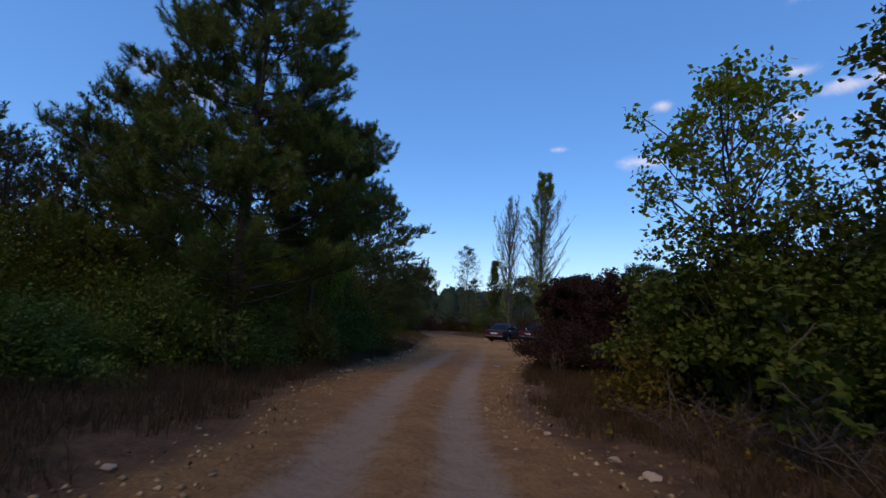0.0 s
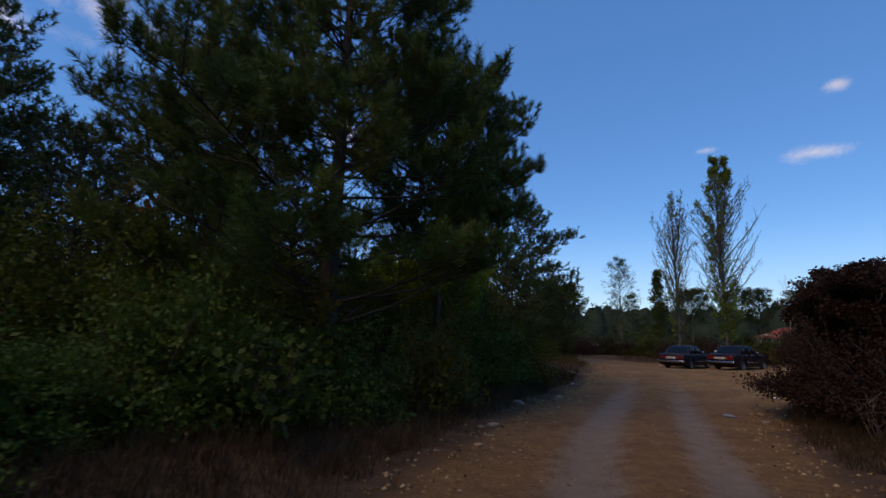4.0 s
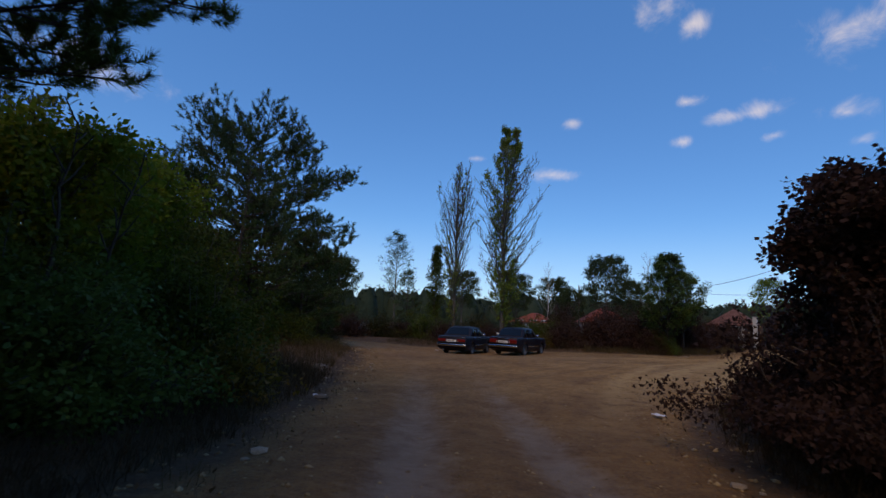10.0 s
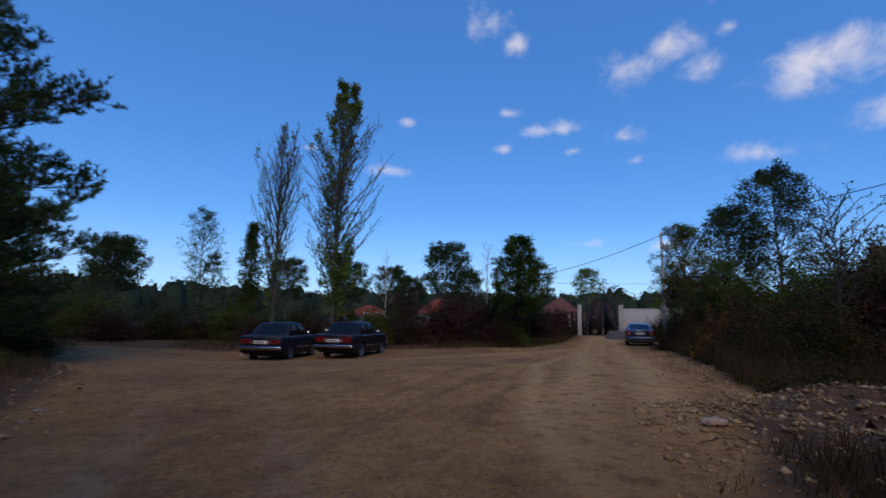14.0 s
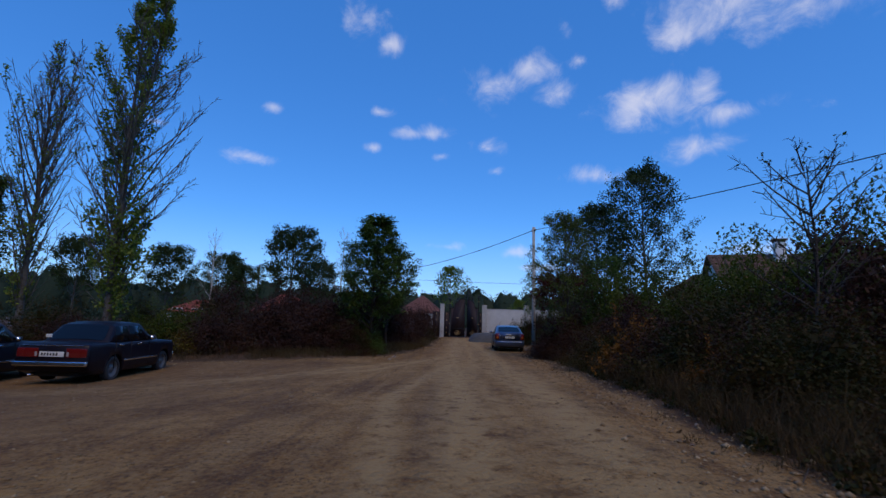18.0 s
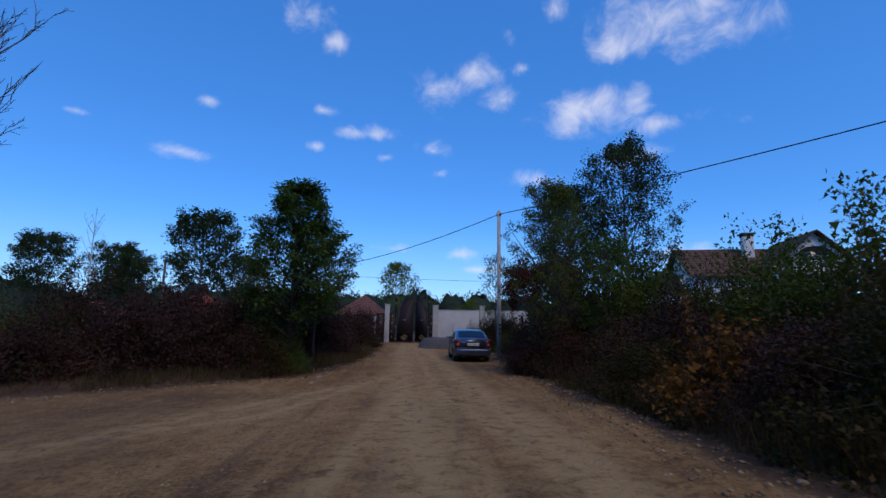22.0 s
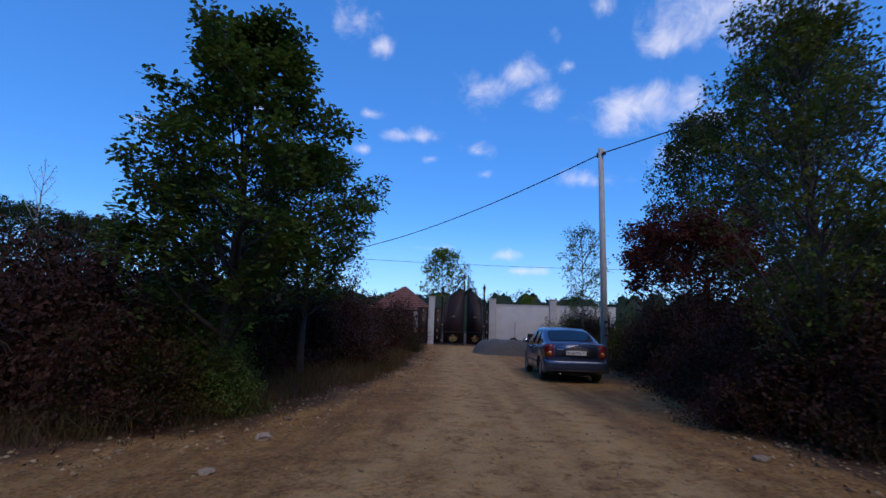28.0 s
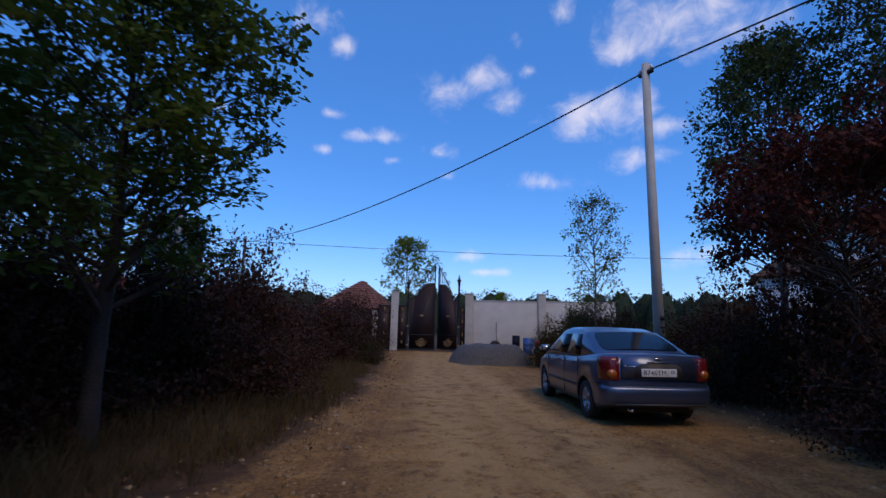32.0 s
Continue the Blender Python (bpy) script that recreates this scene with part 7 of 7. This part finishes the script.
barrel(5.0, -1.6, .28, .8, M_BLUE, "blue plastic barrel by the wall")
barrel(4.5, -.7, .2, .9, M_LADA_A, "dark blue drum in front of the wall")
for x, y, w, h, mat, lab in ((2.95, -.6, .75, .45, M_BLUE, "blue plastic crate by the wall"), (5.45, -1.2, .5, .7, M_RED, "faded red plastic crate"), (5.7, -2.0, .7, .5, M_IRON, "dark metal box beside the barrel")):
    ob = thing("crate", at_gate(x, y), lab, "crate", "clutter by the wall")
    b = Buf()
    box(b, -w / 2, w / 2, -.22, .22, 0, .04, .01)
    part("bottom", b, mat, ob)
    for sx, sy in ((0, -.2), (0, .2), (-1, 0), (1, 0)):
        b = Buf()
        if sx:
            box(b, sx * w / 2 - .02, sx * w / 2 + .02, -.18, .18, .04, h, .008)
        else:
            box(b, -w / 2, w / 2, sy - .02, sy + .02, .04, h, .008)
        part("side", b, mat, ob)
ob = new("sack", stone_meshes[2].copy())
ob.data.materials.clear()
ob.data.materials.append(M_CARDBOARD)
tagged(ob, "pale lumpy building sack beside the gravel heap", "sack")
ob.matrix_basis = at_gate(5.2, -3.2, .22, 20) @ Matrix.Diagonal((.4, .32, .5, 1))

# ---------------------------------------------------------------- pole and wires


def pole(x, y, h, r, label, mat=M_CONCRETE):
    ob = thing("utility_pole", pose(x, y, gz(x, y)), label, "utility pole", "utility poles")
    b = Buf()
    tube(b, [(0, 0, -.4), (0, 0, h * .5), (0, 0, h)], [r, r * .85, r * .7], 8)
    part("shaft", b, mat, ob)
    b = Buf()
    box(b, -.05, .05, -r - .06, r + .06, h - .28, h - .2, .01)
    part("bracket", b, M_IRON, ob)
    for s in (-1, 1):
        b = Buf()
        lathe(b, [(.0, h - .2), (.035, h - .2), (.045, h - .13), (.025, h - .1), (0, h - .06)], 10, centre=(0, s * (r + .03), 0))
        part("insulator", b, M_PALE, ob)


pole(13.73, 48.23, 7.74, .125, "tall grey concrete utility pole at the lane's edge")
# faded stencil marks on the lane's pole, facing the road
mast = [o for o in bpy.data.objects if o.name == "utility_pole"][0]
for z, w, hgt in ((1.62, .05, .1), (1.45, .06, .05), (1.34, .02, .09), (1.2, .05, .07)):
    b = Buf()
    box(b, -w, w, -.165, -.15, z, z + hgt)
    part("stencil_mark", b, M_BLACK, mast, m=pose(0, 0, 0, 0, 0, -22.5))
pole(8.3, 72.7, 6.4, .12, "distant wooden utility pole", M_BARK_GREY)
pole(15.9, 12.0, 7.9, .16, "grey concrete utility pole behind the bushes")
pole(-1.2, 72.0, 6.2, .12, "thin wooden pole behind the hedge", M_BARK_GREY)


def wire(a, b, sag, r, label):
    k = np.linspace(0, 1, 28)[:, None]
    pts = np.array(a) * (1 - k) + np.array(b) * k
    pts[:, 2] -= (4 * k * (1 - k))[:, 0] * sag
    buf = Buf()
    tube(buf, pts, np.full(28, r), 6)
    tagged(part("overhead_cable", buf, M_CABLE), label, "cable", "overhead cables")


top = gz(13.73, 48.23) + 7.55
wire((13.73, 48.23, top), (8.3, 72.7, 6.0), .8, .02, "thick black overhead cable from pole to pole")
wire((13.73, 48.23, top), (15.9, 12.0, 7.5), .5, .02, "thick black overhead cable above the hedge")
wire((-1.2, 72.0, 5.7), (38.2, 52.0, 5.3), .55, .013, "thin overhead wire that crosses behind the gate")
wire((8.3, 72.7, 6.1), (-1.2, 72.0, 5.9), .3, .012, "thin distant overhead wire")

# ---------------------------------------------------------------- houses


def tiled_slope(parent, a, b, c, d, mat, rows, cols):
    """A roof slope of overlapping courses; a, b along the eave, d, c along the ridge."""
    a, b, c, d = map(np.array, (a, b, c, d))
    nrm = unit(np.cross(b - a, d - a))
    buf = Buf()
    for i in range(rows):
        f0, f1 = i / rows, (i + 1.15) / rows
        f1 = min(f1, 1)
        for u0, u1 in zip(np.linspace(0, 1, cols + 1)[:-1], np.linspace(0, 1, cols + 1)[1:]):
            q = [(a + (b - a) * u) * (1 - f) + (d + (c - d) * u) * f for u, f in ((u0, f0), (u1, f0), (u1, f1), (u0, f1))]
            q = [q[0] + nrm * .06, q[1] + nrm * .06, q[2] + nrm * .015, q[3] + nrm * .015]
            lo = [p - nrm * .05 for p in q]
            buf.add(q + lo, [(0, 1, 2, 3), (7, 6, 5, 4), (0, 4, 5, 1), (1, 5, 6, 2), (2, 6, 7, 3), (3, 7, 4, 0)])
    return part("roof_slope", buf, mat, parent)


def window(parent, x, y, z, w, h, arched=False):
    fr = Buf()
    box(fr, x - w / 2 - .06, x + w / 2 + .06, y - .05, y + .02, z - .06, z, .008)
    for s in (-1, 1):
        box(fr, x + s * (w / 2 + .03) - .03, x + s * (w / 2 + .03) + .03, y - .05, y + .02, z, z + h, .008)
    box(fr, x - .025, x + .025, y - .045, y + .02, z, z + h)
    box(fr, x - w / 2 - .06, x + w / 2 + .06, y - .05, y + .02, z + h, z + h + .06, .008)
    ob = part("window", fr, M_HOUSE_WALL, parent)
    p = Buf()
    if arched:
        plate(p, [(x - w / 2, z), (x + w / 2, z)] + [(x + w / 2 * math.cos(a), z + h + w * .32 * math.sin(a)) for a in np.linspace(0, math.pi, 12)], y - .03, y + .01)
    else:
        box(p, x - w / 2, x + w / 2, y - .03, y + .01, z, z + h)
    part("pane", p, M_PANE, ob)


def small_house(x, y, turn, w, d, eave, ridge, wall_mat, roof_mat, label):
    ob = thing("house", pose(x, y, gz(x, y) - .1, 0, 0, turn), label, "house", "houses behind the hedge")
    for x0, x1, y0, y1 in ((-w / 2, w / 2, -d / 2, -d / 2 + .25), (-w / 2, w / 2, d / 2 - .25, d / 2), (-w / 2, -w / 2 + .25, -d / 2 + .25, d / 2 - .25), (w / 2 - .25, w / 2, -d / 2 + .25, d / 2 - .25)):
        b = Buf()
        box(b, x0, x1, y0, y1, -.3, eave)
        part("wall", b, wall_mat, ob)
    o, k = .4, d * .42
    A, B, C, D_ = (-w / 2 - o, -d / 2 - o, eave), (w / 2 + o, -d / 2 - o, eave), (w / 2 + o, d / 2 + o, eave), (-w / 2 - o, d / 2 + o, eave)
    R0, R1 = (-w / 2 + k, 0, ridge), (w / 2 - k, 0, ridge)
    for q in ((A, B, R1, R0), (C, D_, R0, R1), (D_, A, R0, R0), (B, C, R1, R1)):
        tiled_slope(ob, *q, roof_mat, 12, 10)
    for u in (-.3, .05, .32):
        window(ob, w * u, -d / 2 - .01, .9, 1.0, 1.2)
    return ob


small_house(15.4, 71.0, -30, 4.0, 4.6, 2.2, 4.1, M_BRICK, M_ROOF_BRICK, "low brick house with a brick-red hipped tile roof")
small_house(1.8, 74.5, 10, 5, 5, 1.9, 3.7, M_PLASTER, M_ROOF_RED, "low house with a bright red tiled roof behind the hedge")
small_house(-6.5, 88, -10, 6, 6, 1.7, 3.2, M_PLASTER, M_ROOF_RED, "distant small house with a red roof")


def big_house():
    ob = thing("house", pose(41.6, 50.2, gz(41.6, 50.2) - .1, 0, 0, -42), "large pale plastered house with brown tiled roof and balcony", "house", "houses behind the hedge")
    w, d, e, r = 10.0, 8.0, 6.0, 8.5
    for x0, x1, y0, y1 in ((-w / 2, w / 2, -d / 2, -d / 2 + .3), (-w / 2, w / 2, d / 2 - .3, d / 2), (w / 2 - .3, w / 2, -d / 2 + .3, d / 2 - .3), (-w / 2, -w / 2 + .3, -d / 2 + .3, d / 2 - .3)):
        b = Buf()
        box(b, x0, x1, y0, y1, -.3, e)
        part("wall", b, M_HOUSE_WALL, ob)
    for s in (-1, 1):
        b = Buf()
        n = [(s * w / 2, -d / 2, e), (s * w / 2, d / 2, e), (s * w / 2, 0, r)]
        n2 = [(x - s * .3, y, z) for x, y, z in n]
        b.add(n + n2, [(0, 1, 2), (5, 4, 3)])
        b.add(n + n2, [(0, 3, 4, 1), (1, 4, 5, 2), (2, 5, 3, 0)])
        part("gable", b, M_HOUSE_WALL, ob)
    o = .55
    tiled_slope(ob, (-w / 2 - o, -d / 2 - o, e - .3), (w / 2 + o, -d / 2 - o, e - .3), (w / 2 + o, 0, r + .05), (-w / 2 - o, 0, r + .05), M_ROOF_BROWN, 16, 20)
    tiled_slope(ob, (w / 2 + o, d / 2 + o, e - .3), (-w / 2 - o, d / 2 + o, e - .3), (-w / 2 - o, 0, r + .05), (w / 2 + o, 0, r + .05), M_ROOF_BROWN, 16, 20)
    # projecting wing with arched gable window and balcony
    x0, x1, y0 = .3, 4.9, -6.2
    for q in ((x0, x1, y0, y0 + .3), (x0, x0 + .3, y0 + .3, -d / 2), (x1 - .3, x1, y0 + .3, -d / 2)):
        b = Buf()
        box(b, *q, -.3, 6.6)
        part("wall", b, M_HOUSE_WALL, ob)
    xm = (x0 + x1) / 2
    b = Buf()
    plate(b, [(x0, 6.6), (x1, 6.6), (xm, 8.7)], y0, y0 + .3)
    part("gable", b, M_HOUSE_WALL, ob)
    for s in (-1, 1):
        xe = xm + s * ((x1 - x0) / 2 + .5)
        q = ((xe, y0 - .5, 6.3), (xe, 0, 6.3), (xm, 0, 8.9), (xm, y0 - .5, 8.9))
        tiled_slope(ob, *(q if s > 0 else (q[1], q[0], q[3], q[2])), M_ROOF_BROWN, 12, 12)
    window(ob, xm, y0 - .01, 6.3, 2.4, .7, True)
    window(ob, xm - .9, y0 - .01, 3.0, 1.1, 1.6)
    window(ob, xm + 1.1, y0 - .01, 3.0, 1.1, 1.6)
    b = Buf()
    box(b, x0 - .2, x1 + .2, y0 - 1.1, y0, 5.55, 5.8, .03)
    bal = part("balcony", b, M_HOUSE_WALL, ob)
    b = Buf()
    box(b, x0 - .15, x1 + .15, y0 - 1.05, y0 - .9, 6.45, 6.56, .02)
    part("handrail", b, M_HOUSE_WALL, bal)
    for k in range(14):
        b = Buf()
        lathe(b, [(.05, 5.8), (.06, 5.85), (.04, 5.92), (.085, 6.08), (.04, 6.28), (.06, 6.4), (.05, 6.46)], 8, centre=(x0 + .1 + k * (x1 - x0 - .2) / 13, y0 - .97, 0))
        part("baluster", b, M_HOUSE_WALL, bal)
    for u in (-4.6, -2.6, -.6):
        window(ob, u, -d / 2 - .01, 3.2, 1.1, 1.5)
    b = Buf()
    box(b, -.3, .5, -1.6, -.9, 7.2, 9.4, .02)
    ch = part("chimney", b, M_HOUSE_WALL, ob)
    b = Buf()
    box(b, -.45, .65, -1.75, -.75, 9.55, 9.7, .02)
    for sx in (-.25, .45):
        for sy in (-1.55, -.95):
            box(b, sx - .07, sx + .07, sy - .07, sy + .07, 9.4, 9.55)
    part("chimney_cap", b, M_ROOF_BROWN, ch)


big_house()
small_house(38.91, 55.66, -60, 5.5, 5.5, 4.7, 6.9, M_HOUSE_WALL, M_ROOF_BROWN, "pale plastered house with a dark roof behind the trees")

# litter on the ground ------------------------------------------------
def bottle(x, y, turn, mat, label):
    z = gz(x, y)
    ob = thing("bottle", pose(x, y, z + .033, 90, 0, turn), label, "bottle", "litter")
    b = Buf()
    lathe(b, [(0, 0), (.029, .0), (.033, .015), (.033, .15), (.029, .172), (.012, .217), (.012, .232)], 14)
    part("bottle_body", b, mat, ob)
    b = Buf()
    lathe(b, [(.0135, .23), (.0135, .248), (0, .25)], 12)
    part("cap", b, M_BLUE, ob)


bottle(-4.35, 15.9, 70, M_BOTTLE, "crushed clear plastic bottle with blue cap on the dirt")
for x, y, a in ((-9.0, 19.35, 30), (5.7, 33.3, 80), (-11.2, 38.6, 10), (-3.75, 20.1, 120)):
    b = Buf()
    k = 8
    U, V = np.meshgrid(np.linspace(-.1, .1, k), np.linspace(-.07, .07, k))
    b.add(np.stack([U, V, .03 + .06 * (fbm(U * 20 + x, V * 20 + y, 2) - .3)], -1).reshape(-1, 3), [(i * k + j, i * k + j + 1, (i + 1) * k + j + 1, (i + 1) * k + j) for i in range(k - 1) for j in range(k - 1)])
    bag = part("plastic_bag", b, M_PALE, m=pose(x, y, gz(x, y), 0, 0, a))
    tagged(bag, "crumpled pale plastic wrapper lying in the verge", "litter", "litter")
